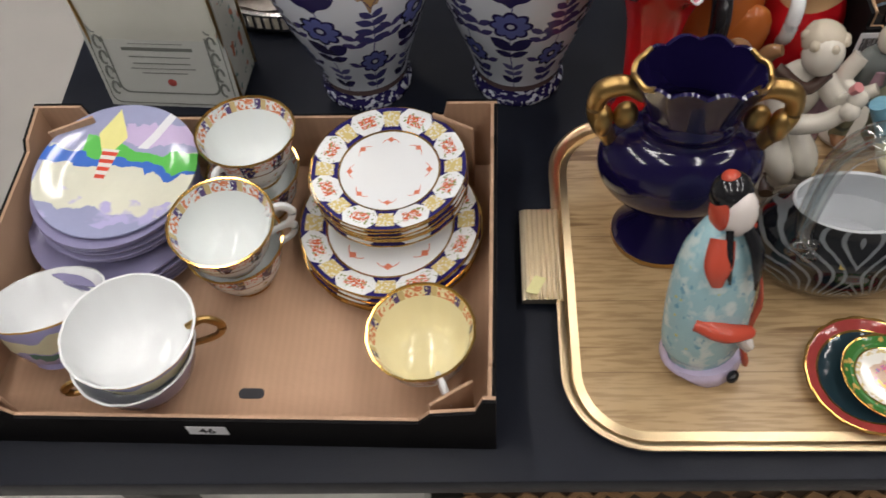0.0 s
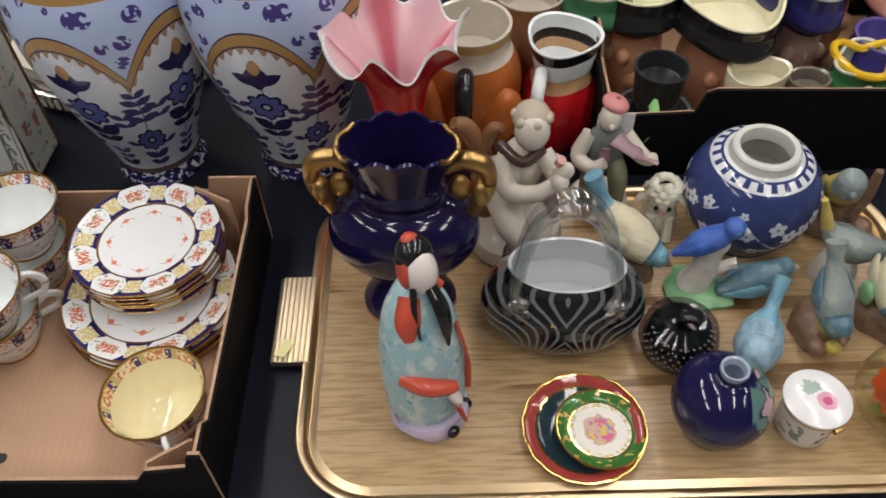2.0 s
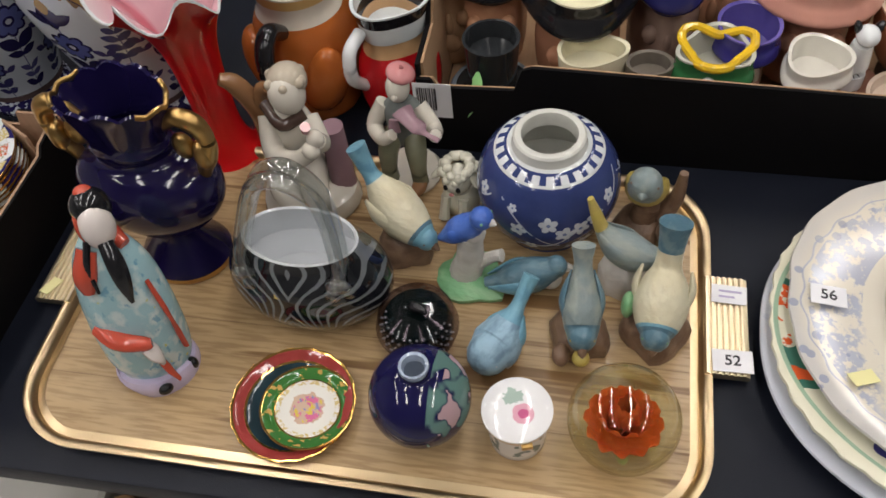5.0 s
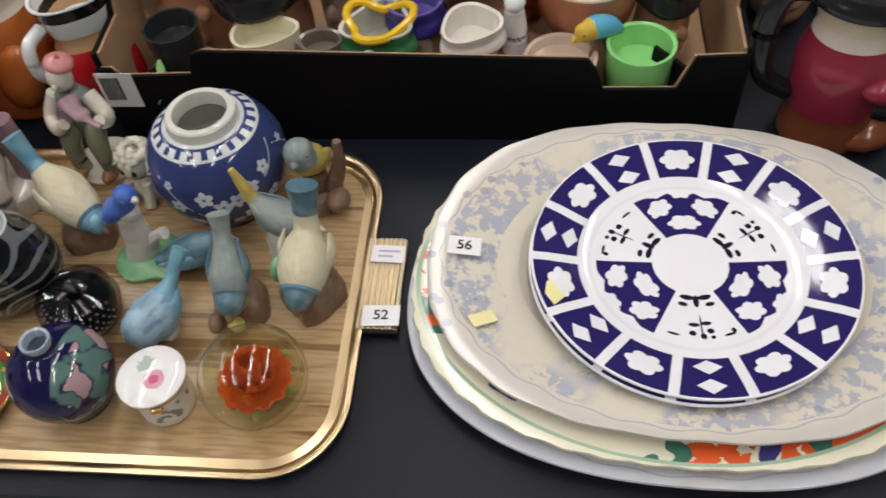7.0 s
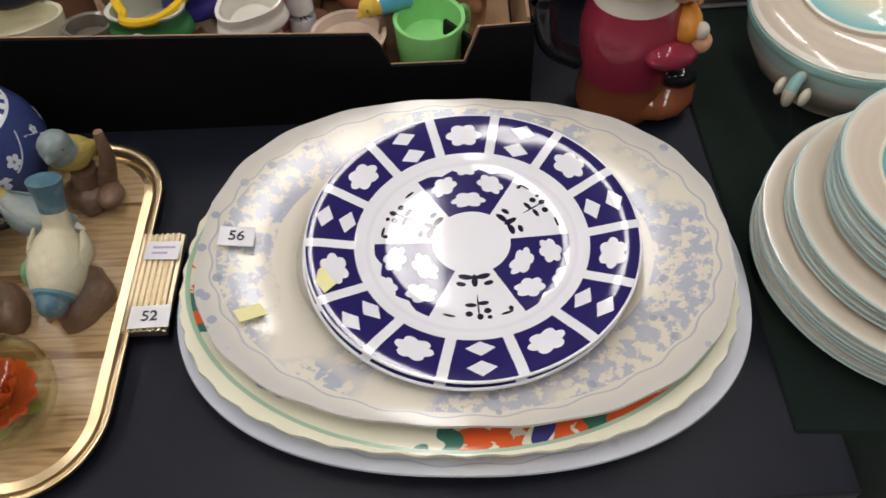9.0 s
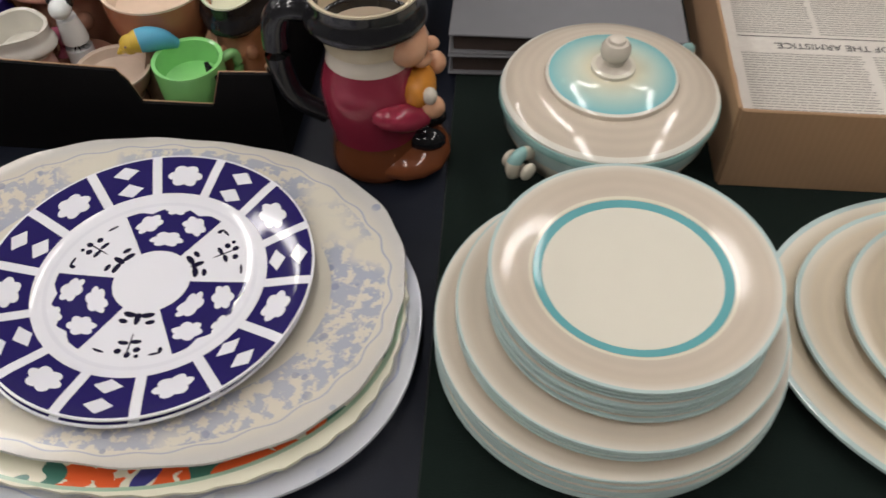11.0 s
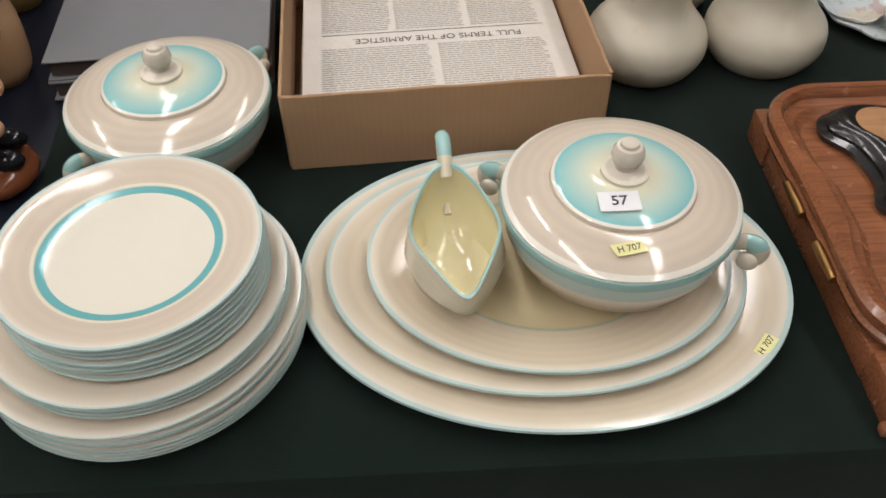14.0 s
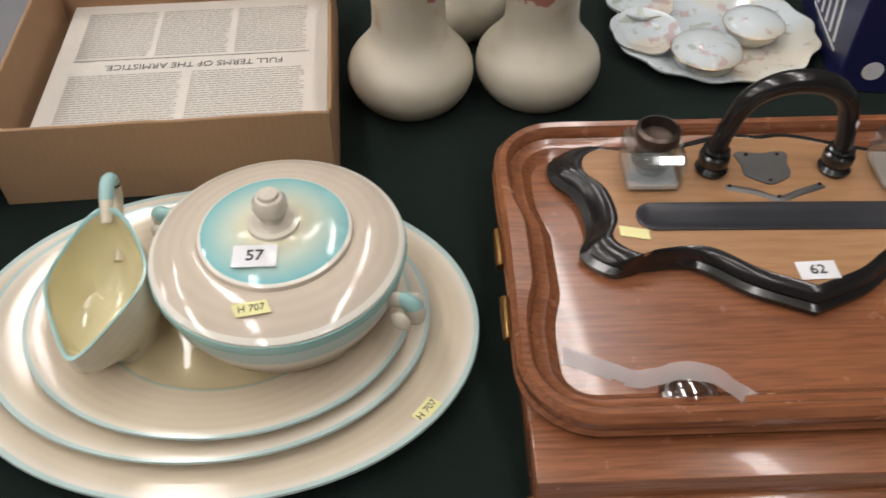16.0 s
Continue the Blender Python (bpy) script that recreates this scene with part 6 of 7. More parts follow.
def square_vase():
    v = thing("square_vase", -0.372, 0.985, TOP, -5, "white porcelain rectangular vase with gold edges and painted sides", "vase")
    p = Paint("painted_porcelain", (0.68, 0.68, 0.60), 0.12, grain=0.06)
    p.lay((p.x > 0.08) * (p.noise(45, 2) > 0.62), (0.55, 0.20, 0.12))
    p.lay((p.x > 0.08) * (p.noise(60, 2, p.vector(p.z, p.y, 0.2)) > 0.64), (0.25, 0.35, 0.30))
    part("body", block(0.172, 0.075, 0.245, 0.008, 3), p.done(), v)
    for sx in (1, -1):
        for sy in (1, -1):
            part("gilt_edge", loft([(sx * 0.085, sy * 0.0365, 0.004, 0.002), (sx * 0.085, sy * 0.0365, 0.12, 0.002), (sx * 0.085, sy * 0.0365, 0.241, 0.002)], 4, 8), gold, v)
    part("top_rim", rings_of(lambda o: rounded(0.172 + 2 * o, 0.075 + 2 * o, 0.01), [(-0.002, 0.244), (0.003, 0.245), (0.003, 0.251), (-0.004, 0.252), (-0.008, 0.246)]), gold, v)
    c = thing("certificate", -0.378, 0.938, TOP, -5, "printed certificate card with scrolled border, propped on the vase", "certificate")
    m = pose(0, 0, 0, 84, 0, 0)
    part("card", block(0.178, 0.25, 0.0012, 0.0003, 1, m=m @ pose(0, 0.125, 0)), Paint("certificate_card", (0.55, 0.56, 0.52), 0.6, grain=0.06).done(), c, smooth=False)
    grey = plain("border_grey", (0.16, 0.17, 0.15), 0.6)
    for o, w in ((0.006, 0.0014), (0.024, 0.0022)):
        out = rounded(0.178 - 2 * o, 0.25 - 2 * o, 0.012)
        bm = rings_of(lambda q: rounded(0.178 - 2 * o + 2 * q, 0.25 - 2 * o + 2 * q, 0.012), [(0, 0.0014), (w, 0.0014), (w, 0.0017), (0, 0.0017)], close=False)
        part("border_line", bm, grey, c, m=m @ pose(0, 0.125, 0), smooth=False)
    for sx in (1, -1):
        for k in range(9):
            part("border_scroll", loft([(sx * 0.073 + 0.005 * math.cos(q), 0.03 + k * 0.024 + 0.010 * math.sin(q), 0.0016, 0.0016) for q in (0, 1, 2, 3, 4, 5)], 3, 6), grey, c, m=m)
    for k in range(5):
        cx = -0.048 + 0.024 * k
        part("border_scroll", loft([(cx + 0.017 * math.cos(q), 0.186 + 0.010 * math.sin(q) + 0.006 * math.cos(1.3 * (k - 2)), 0.0016, 0.0008) for q in (2 * PI * i / 12 for i in range(13))], 3, 6), grey, c, m=m)
    for y, w, h in ((0.135, 0.05, 0.002), (0.055, 0.06, 0.0015), (0.062, 0.085, 0.0015), (0.070, 0.075, 0.0015), (0.080, 0.08, 0.0015), (0.092, 0.092, 0.005), (0.112, 0.045, 0.003), (0.125, 0.02, 0.002), (0.10, 0.07, 0.001)):
        part("print_line", block(w, h, 0.0003, 0, m=m @ pose(0, y, 0.0013)), grey, c, smooth=False)
    part("seal", lathe([(0, 0.0013), (0.006, 0.0013), (0.006, 0.0018), (0, 0.002)], 20), plain("dark_seal", (0.06, 0.03, 0.02), 0.4), c, "dark oval seal", m=m @ pose(-0.02, 0.150, 0))
    part("crest", lathe([(0, 0.0013), (0.006, 0.0013), (0.005, 0.0018), (0, 0.002)], 12), plain("red_crest", (0.35, 0.06, 0.05), 0.5), c, "small red crest", m=m @ pose(0.005, 0.040, 0))
    lot_tag("49", pose(-0.384, 0.932, 0.985, 86, 0, -5))


square_vase()


def gallery_tray():
    t = thing("gallery_tray", -0.24, 1.26, TOP, 0, "round silver plated tray with pierced gallery rim", "tray")
    silver = plain("silver_plate", (0.55, 0.53, 0.50), 0.25, metal=1.0, grain=0.2)
    part("plate", lathe([(0, 0.004), (0.19, 0.004), (0.195, 0.008), (0.195, 0.012), (0.188, 0.011), (0, 0.008)], 72), silver, t)
    part("top_rail", lathe([(0.194, 0.034), (0.198, 0.034), (0.199, 0.038), (0.194, 0.040), (0.192, 0.037)], 72), silver, t)
    first = None
    for i in range(100):
        a = 2 * PI * i / 100
        if first is None:
            first = part("gallery_bar", block(0.0025, 0.004, 0.026, 0), silver, t, smooth=False)
            o = first
        else:
            o = new("gallery_bar", first.data)
            o.parent = t
        o.matrix_basis = pose(0.1955 * math.cos(a), 0.1955 * math.sin(a), 0.010, 0, 0, math.degrees(a))
    d = part("doily", lathe([(0, 0), (0.15, 0), (0.155, 0.0015), (0, 0.002)], 60, scallop(20, 0.03)), Paint("lace", (0.45, 0.40, 0.35), 0.9, grain=0.5, grain_scale=200).done())
    tagged(d, "round greyish lace doily on the silver tray", "doily")
    d.matrix_world = pose(-0.26, 1.26, TOP + 0.0125)
    plates("side_plate", "cream china plate on the silver tray", -0.31, 1.20, TOP + 0.015, 0.08, 0.013, 0.006, 4, m_cream_g, group="cream plates")


gallery_tray()
settle(standing, *LEFT_STANDS)
standing = names()


# ---- character jugs: plain forms ----
def jug(label, x, y, z, rz, rows, colours, bands, rim_c, handle=None, handle_c=None, squash=1.0, bits=(), lobes=0.0, name="character_jug"):
    """A moulded jug: rows of radius and height; bands give the colour by height; bits are moulded ornaments."""
    j = thing(name, x, y, z, rz, label, "jug", "character jugs")
    mats = [c if not isinstance(c, tuple) else glaze(c) for c in colours]
    sm = [tuple(float(q) for q in r) for r in spline(rows, 4)]
    shape = lambda a, r, zz: (1 + lobes * math.cos(3 * a), squash * (1 + lobes * math.cos(3 * a)))
    H = sm[-1][1]
    bm = lathe([(0, sm[0][1])] + sm, 40, shape, mi=lambda k: next((b for e, b in bands if sm[min(k, len(sm) - 1)][1] / H < e), bands[-1][1]))
    part("body", bm, mats, j)
    for c, r, rot, idx in bits:
        part("moulding", ell(bmesh.new(), c, r, rot, 0, 14), mats[idx], j)
    R = sm[-1][0]
    inn = [(R, H), (R * 1.0, H + 0.002), (R - 0.004, H + 0.001), (R - 0.005, H * 0.88), (R * 0.8, H * 0.74), (0, H * 0.70)]
    part("lining", lathe(inn, 40, shape), glaze(rim_c), j, "pale glazed inside")
    if handle:
        part("handle", loft(handle, 6, 12), glaze(handle_c), j)
    return j


GLAZES = {}


def glaze(c):
    if not isinstance(c, tuple):
        return c
    if c not in GLAZES:
        p = Paint("jug_glaze", tuple(min(0.8, q * 1.18) for q in c), 0.13, grain=0.26, grain_scale=45)
        GLAZES[c] = p.done()
    return GLAZES[c]


BLK, FLESH, CRM, MAROON = (0.012, 0.012, 0.014), (0.50, 0.26, 0.15), (0.62, 0.56, 0.42), (0.25, 0.024, 0.048)
jug("tall brown-orange glazed jug with black handle and square rim", 0.272, 0.985, TOP, 0,
    [(0.050, 0), (0.056, 0.01), (0.062, 0.06), (0.064, 0.10), (0.058, 0.13), (0.050, 0.145), (0.047, 0.155), (0.049, 0.178)],
    [(0.36, 0.10, 0.02), (0.50, 0.32, 0.12), (0.55, 0.50, 0.42)], [(0.80, 0), (0.94, 2), (1.1, 1)], (0.50, 0.46, 0.38),
    [(-0.006, -0.050, 0.138, 0.009), (-0.010, -0.078, 0.158, 0.011), (-0.012, -0.098, 0.140, 0.011), (-0.012, -0.096, 0.100, 0.010), (-0.008, -0.060, 0.075, 0.008)], BLK,
    bits=[((0.03, -0.05, 0.07), (0.03, 0.02, 0.05), (0, 20, 0), 0), ((-0.045, -0.03, 0.08), (0.022, 0.03, 0.05), (0, -14, 0), 0)])
jug("white-lined jug with tricorn rim, red coat and white handle", 0.382, 0.980, TOP, 0,
    [(0.036, 0), (0.044, 0.01), (0.050, 0.04), (0.048, 0.08), (0.036, 0.105), (0.036, 0.125), (0.042, 0.150), (0.045, 0.160)],
    [(0.40, 0.008, 0.012), (0.62, 0.62, 0.60), BLK, (0.46, 0.28, 0.14)], [(0.64, 0), (0.84, 3), (1.1, 2)], (0.62, 0.66, 0.66),
    [(-0.028, -0.036, 0.135, 0.008), (-0.034, -0.064, 0.130, 0.008), (-0.036, -0.066, 0.095, 0.008), (-0.030, -0.044, 0.065, 0.007)], (0.66, 0.68, 0.70), lobes=0.07)
jug("brown mottled jug standing behind the others", 0.352, 1.09, TOP, 0, [(0.05, 0), (0.06, 0.03), (0.062, 0.09), (0.05, 0.13), (0.048, 0.15)], [(0.20, 0.10, 0.05), (0.40, 0.30, 0.22)], [(0.5, 1), (1.1, 0)], (0.45, 0.40, 0.33), bits=[((0.04, -0.03, 0.10), (0.02, 0.02, 0.03), (0, 0, 0), 0)])

settle(standing, *TRAY_STANDS)
# the black carton of jugs
standing = names()
BX, BY, BRZ = 0.785, 0.918, -4.5


def jug_carton():
    b = thing("jug_carton", BX, BY, TOP, BRZ, "open black cardboard carton packed with character jugs", "box")
    w, d, t = 0.655, 0.30, 0.004
    hw = w / 2

    def sheet(name, pts, m, mat=m_carton, tt=t):
        bm = bmesh.new()
        a, c = ([bm.verts.new((u, y, v)) for u, v in pts] for y in (0, tt))
        n = len(pts)
        for i in range(n):
            bm.faces.new((a[i], a[(i + 1) % n], c[(i + 1) % n], c[i]))
        bm.faces.new(a), bm.faces.new(c)
        part(name, bm, mat, b, m=m, smooth=False)

    pts = [(-hw, 0), (hw, 0), (hw, 0.112), (hw - 0.05, 0.110), (hw - 0.056, 0.092), (hw - 0.064, 0.070), (hw - 0.135, 0.070), (hw - 0.143, 0.095), (hw - 0.152, 0.108),
           (-hw + 0.118, 0.122), (-hw + 0.108, 0.118), (-hw + 0.100, 0.092), (-hw + 0.02, 0.090), (-hw + 0.015, 0.100), (-hw, 0.100)]
    sheet("front_panel", pts, pose(0, 0, 0))
    sheet("front_lining", [(u * 0.992, v - (0.001 if v > 0 else -0.002)) for u, v in pts], pose(0, t, 0), m_card, 0.003)
    sheet("back_panel", [(-hw, 0), (hw, 0), (hw, 0.14), (-hw, 0.14)], pose(0, d, 0))
    for s in (1, -1):
        side = [(0, 0), (d, 0), (d, 0.14), (0.07, 0.138), (0.06, 0.118), (0, 0.116)]
        sheet("side_panel", side, pose(s * hw + (0 if s > 0 else t), 0.004, 0, 0, 0, 90))
        sheet("side_lining", side, pose(s * (hw - 0.004) + (0 if s > 0 else 0.004), 0.008, -0.001, 0, 0, 90), m_card, 0.003)
        sheet("corner_flap", [(0, 0), (0.055, 0), (0.05, 0.084), (0, 0.086)], pose(s * (hw - 0.05), 0.012, 0, 0, 0, 128 if s > 0 else 52))
    part("base", block(w - 0.02, d - 0.02, 0.004, 0, m=pose(0, d / 2, 0)), m_card, b, smooth=False)
    lab = part("barcode_label", block(0.040, 0.0006, 0.046, 0, m=pose(-hw + 0.016, -0.0012, 0.050)), tag_white, b, "white barcode label", smooth=False)
    rnd = random.Random(3)
    x = -0.014
    k = 0
    while x < 0.008:
        wd = rnd.choice((0.0006, 0.001, 0.0014))
        part("bar", block(wd, 0.0004, 0.030, 0, m=pose(-hw + 0.014 + x, -0.0018, 0.060)), ink, lab, smooth=False)
        x += wd + rnd.choice((0.0007, 0.0012))
        k += 1


jug_carton()


def in_box(u, v):
    q = pose(BX, BY, 0, 0, 0, BRZ) @ Vector((u, v, 0))
    return q.x, q.y


def hat_jug(label, x, y, R, H, hat, face, rim_c, lobes=0.0, z=TOP + 0.006, rz=-90, brim=0.25, handle_c=None, squash=0.9):
    """A low face jug with a hat for a rim."""
    w = 0.98 + brim * 0.7
    rows = [(R * 0.62, 0), (R * 0.85, H * 0.12), (R * 0.92, H * 0.40), (R * 0.84, H * 0.60), (R * 0.88, H * 0.68), (R * (w + 0.10), H * 0.76), (R * (w + 0.08), H * 0.84), (R * w, H * 0.90), (R * (w + 0.02), H)]
    hc = handle_c or hat
    return jug(label, x, y, z, rz, rows, [face, hat, (0.2, 0.12, 0.09)], [(0.66, 0), (1.1, 1)], rim_c,
               [(-R * 0.85, 0, H * 0.65, 0.006), (-R * 1.3, 0, H * 0.68, 0.007), (-R * 1.4, 0, H * 0.45, 0.007), (-R * 0.85, 0, H * 0.22, 0.006)], hc, squash,
               [((R * 0.92, 0, H * 0.44), (R * 0.16, R * 0.13, H * 0.09), (0, 0, 0), 0), ((R * 0.80, R * 0.4, H * 0.48), (R * 0.2, R * 0.2, H * 0.07), (0, 0, 0), 0), ((R * 0.80, -R * 0.4, H * 0.48), (R * 0.2, R * 0.2, H * 0.07), (0, 0, 0), 0), ((R * 0.80, 0, H * 0.26), (R * 0.24, R * 0.34, H * 0.10), (0, 0, 0), 0)], lobes)


def top_hat():
    t = thing("top_hat_vase", 0.533, 0.990, TOP + 0.045, 0, "black top-hat pottery vase with pale green leaf", "vase")
    part("hat", lathe([(0, 0), (0.042, 0), (0.046, 0.003), (0.044, 0.007), (0.026, 0.010), (0.026, 0.02), (0.029, 0.066), (0.030, 0.070), (0.027, 0.070), (0.025, 0.05), (0, 0.045)], 40), [glaze((0.02, 0.022, 0.024))], t)
    part("brim", lathe([(0.030, 0.0075), (0.044, 0.0078), (0.047, 0.004), (0.047, 0.002)], 40), glaze((0.16, 0.20, 0.24)), t, "slate blue brim")
    part("leaf", loft([(-0.028, -0.040, 0.0, 0.010), (-0.020, -0.038, 0.018, 0.013), (-0.014, -0.034, 0.036, 0.008), (-0.012, -0.030, 0.050, 0.002)], 5, 12, flat=0.4), plain("leaf_green", (0.30, 0.62, 0.24), 0.2), t, "pale green leaf")
    k = thing("pottery_stand", 0.533, 0.990, TOP + 0.005, 0, "dark pottery pot under the top hat", "pot")
    part("pot", lathe([(0, 0), (0.03, 0), (0.034, 0.02), (0.03, 0.040), (0, 0.040)], 24), glaze((0.06, 0.05, 0.04)), k)


top_hat()
hat_jug("face jug with black hat and cream inside", 0.528, 1.095, 0.046, 0.150, BLK, FLESH, (0.72, 0.66, 0.42), 0.0)
hat_jug("large face jug in a black floppy hat, brown skin", 0.622, 1.050, 0.055, 0.150, BLK, (0.42, 0.20, 0.12), (0.74, 0.64, 0.45), 0.08)
hat_jug("face jug with navy tricorn hat and silver lining", 0.715, 1.070, 0.044, 0.160, (0.02, 0.02, 0.10), (0.30, 0.20, 0.16), (0.40, 0.42, 0.45), 0.14)
hat_jug("face jug with wide dusky pink hat", 0.862, 1.075, 0.056, 0.145, (0.55, 0.27, 0.21), (0.42, 0.22, 0.15), (0.62, 0.40, 0.33), 0.0, brim=0.35)
hat_jug("small blue-coated jug between larger ones", 0.790, 1.010, 0.030, 0.110, (0.025, 0.02, 0.16), (0.40, 0.24, 0.18), (0.1, 0.08, 0.3), 0.0)
hat_jug("face jug with red-brown hat", 0.765, 1.120, 0.045, 0.165, (0.30, 0.06, 0.04), FLESH, (0.60, 0.48, 0.36), 0.05)
hat_jug("green jug at the back of the carton", 0.45 + 0.03, 1.10, 0.038, 0.15, (0.05, 0.16, 0.08), (0.30, 0.18, 0.10), (0.35, 0.34, 0.24), 0.0)
hat_jug("orange-red jug at the back of the carton", 0.915, 1.130, 0.045, 0.155, (0.40, 0.05, 0.02), (0.40, 0.08, 0.03), (0.40, 0.30, 0.2), 0.0)
hat_jug("black-hatted jug with cream inside", 1.055, 1.020, 0.036, 0.120, BLK, FLESH, (0.74, 0.68, 0.52), 0.1)


def small_pots():
    c = jug("cream square-rimmed pottery jug", 0.634, 0.972, TOP + 0.048, 8, [(0.022, 0), (0.030, 0.01), (0.033, 0.035), (0.036, 0.065)], [(0.66, 0.62, 0.46)], [(1.1, 0)], (0.62, 0.58, 0.42), squash=0.72, lobes=0.06, name="cream_jug")
    jug("small dark bronze-glazed cup", 0.692, 0.966, TOP + 0.052, 0, [(0.018, 0), (0.024, 0.02), (0.024, 0.05)], [(0.12, 0.10, 0.08)], [(1.1, 0)], (0.14, 0.12, 0.10), squash=0.8, name="dark_cup")
    hat_jug("face jug with yellow-edged green tricorn hat", 0.754, 0.972, 0.034, 0.112, (0.03, 0.14, 0.05), (0.55, 0.30, 0.18), (0.42, 0.42, 0.36), 0.14, rz=200, brim=0.1, handle_c=(0.64, 0.60, 0.50), z=TOP + 0.005)
    y = thing("hat_trim", 0.754, 0.972, TOP + 0.118, 20, "yellow tricorn brim and white rosette of a jug", "jug trim")
    pts = [(0.032 * (1 + 0.22 * math.cos(3 * q)) * math.cos(q), 0.030 * (1 + 0.22 * math.cos(3 * q)) * math.sin(q), 0.004 * math.cos(3 * q), 0.0046) for q in (2 * PI * i / 18 for i in range(19))]
    part("brim", loft(pts, 2, 8), plain("yellow_trim", (0.72, 0.46, 0.02), 0.15), y)
    part("rosette", ell(bmesh.new(), (-0.022, -0.030, -0.016), (0.008, 0.006, 0.007)), white_china, y)
    hat_jug("small white jug with green and pink moulding", 0.848, 0.962, 0.030, 0.085, (0.60, 0.58, 0.54), (0.60, 0.40, 0.34), (0.58, 0.56, 0.50), 0.08, rz=230, brim=0.15, handle_c=(0.45, 0.12, 0.20), z=TOP + 0.030)
    d = part("spotted_dog", ell(ell(ell(loft([(0, 0, 0, 0.014), (0, 0, 0.03, 0.013), (0, -0.002, 0.052, 0.010)], 4, 12, None, 0), (0, -0.006, 0.064), (0.011, 0.013, 0.010), (0, 0, 0), 0), (0.009, 0.0, 0.068), (0.004, 0.006, 0.009), (0, 20, 0), 1), (-0.009, 0.0, 0.068), (0.004, 0.006, 0.009), (0, -20, 0), 1), [white_china, black_gloss])
    tagged(d, "small white china dog ornament with black ears", "dog ornament")
    d.matrix_world = pose(0.893, 0.985, TOP + 0.062)
    st = part("pottery_bowl", lathe([(0, 0), (0.028, 0), (0.034, 0.03), (0.032, 0.058), (0, 0.056)], 28), glaze((0.20, 0.10, 0.07)))
    tagged(st, "brown pottery bowl upside down under the dog", "bowl")
    st.matrix_world = pose(0.893, 0.985, TOP + 0.0045)
    jug("wide brown pottery bowl jug with pale inside", 0.972, 1.030, TOP + 0.045, 0, [(0.03, 0), (0.045, 0.02), (0.054, 0.05), (0.055, 0.075)], [(0.32, 0.12, 0.06)], [(1.1, 0)], (0.66, 0.52, 0.40), name="pottery_bowl")
    jug("shallow pinkish pottery dish", 0.938, 0.948, TOP + 0.0465, 0, [(0.02, 0), (0.032, 0.012), (0.038, 0.030)], [(0.36, 0.20, 0.16)], [(1.1, 0)], (0.50, 0.40, 0.32), name="pottery_dish")
    jug("brown pot below the shallow dish", 0.938, 0.948, TOP + 0.0045, 0, [(0.02, 0), (0.026, 0.02), (0.024, 0.040)], [(0.2, 0.1, 0.07)], [(1.1, 0)], (0.3, 0.2, 0.15), name="pottery_pot")
    jug("pot holding up the wide bowl jug", 0.972, 1.030, TOP + 0.0045, 0, [(0.03, 0), (0.034, 0.03), (0.03, 0.044)], [(0.12, 0.08, 0.06)], [(1.1, 0)], (0.3, 0.2, 0.15), name="pottery_pot")
    bird("parrot_spout", "small blue and yellow glazed parrot", 0.978, 0.962, 205, [(-0.030, 0, 0.082, 0.006), (-0.014, 0, 0.092, 0.013), (0.006, 0, 0.097, 0.015), (0.022, 0, 0.096, 0.011)], [plain("parrot_blue", (0.10, 0.38, 0.55), 0.12), plain("parrot_yellow", (0.60, 0.42, 0.06), 0.12), b_brown], [(0.75, 0), (1.1, 1)], None, rock(0.016, 0.083, 2), beak=(0.038, 0, 0.088, 1))
    g = jug("bright green glazed cup leaning in the carton notch", 1.018, 0.943, TOP + 0.006, 20, [(0.022, 0), (0.030, 0.012), (0.033, 0.045), (0.035, 0.085)], [(0.20, 0.50, 0.16)], [(1.1, 0)], (0.22, 0.54, 0.18), [(0.030, 0.010, 0.070, 0.005), (0.046, 0.016, 0.070, 0.005), (0.046, 0.016, 0.045, 0.005), (0.030, 0.010, 0.030, 0.005)], (0.24, 0.52, 0.2), name="green_cup")


    for x, y, h, r in ((0.634, 0.972, 0.042, 0.024), (0.692, 0.966, 0.046, 0.02), (0.848, 0.962, 0.024, 0.024)):
        q = part("pottery_pot", lathe([(0, 0), (r * 0.8, 0), (r, h * 0.5), (r * 0.9, h), (0, h)], 24), glaze((0.14, 0.08, 0.05)))
        tagged(q, "plain brown pottery pot under other china", "pot", "pottery pots")
        q.matrix_world = pose(x, y, TOP + 0.0045)


small_pots()
settle(standing, (0.785, 0.918), (0.795, 0.892), 0.8, 1.0)


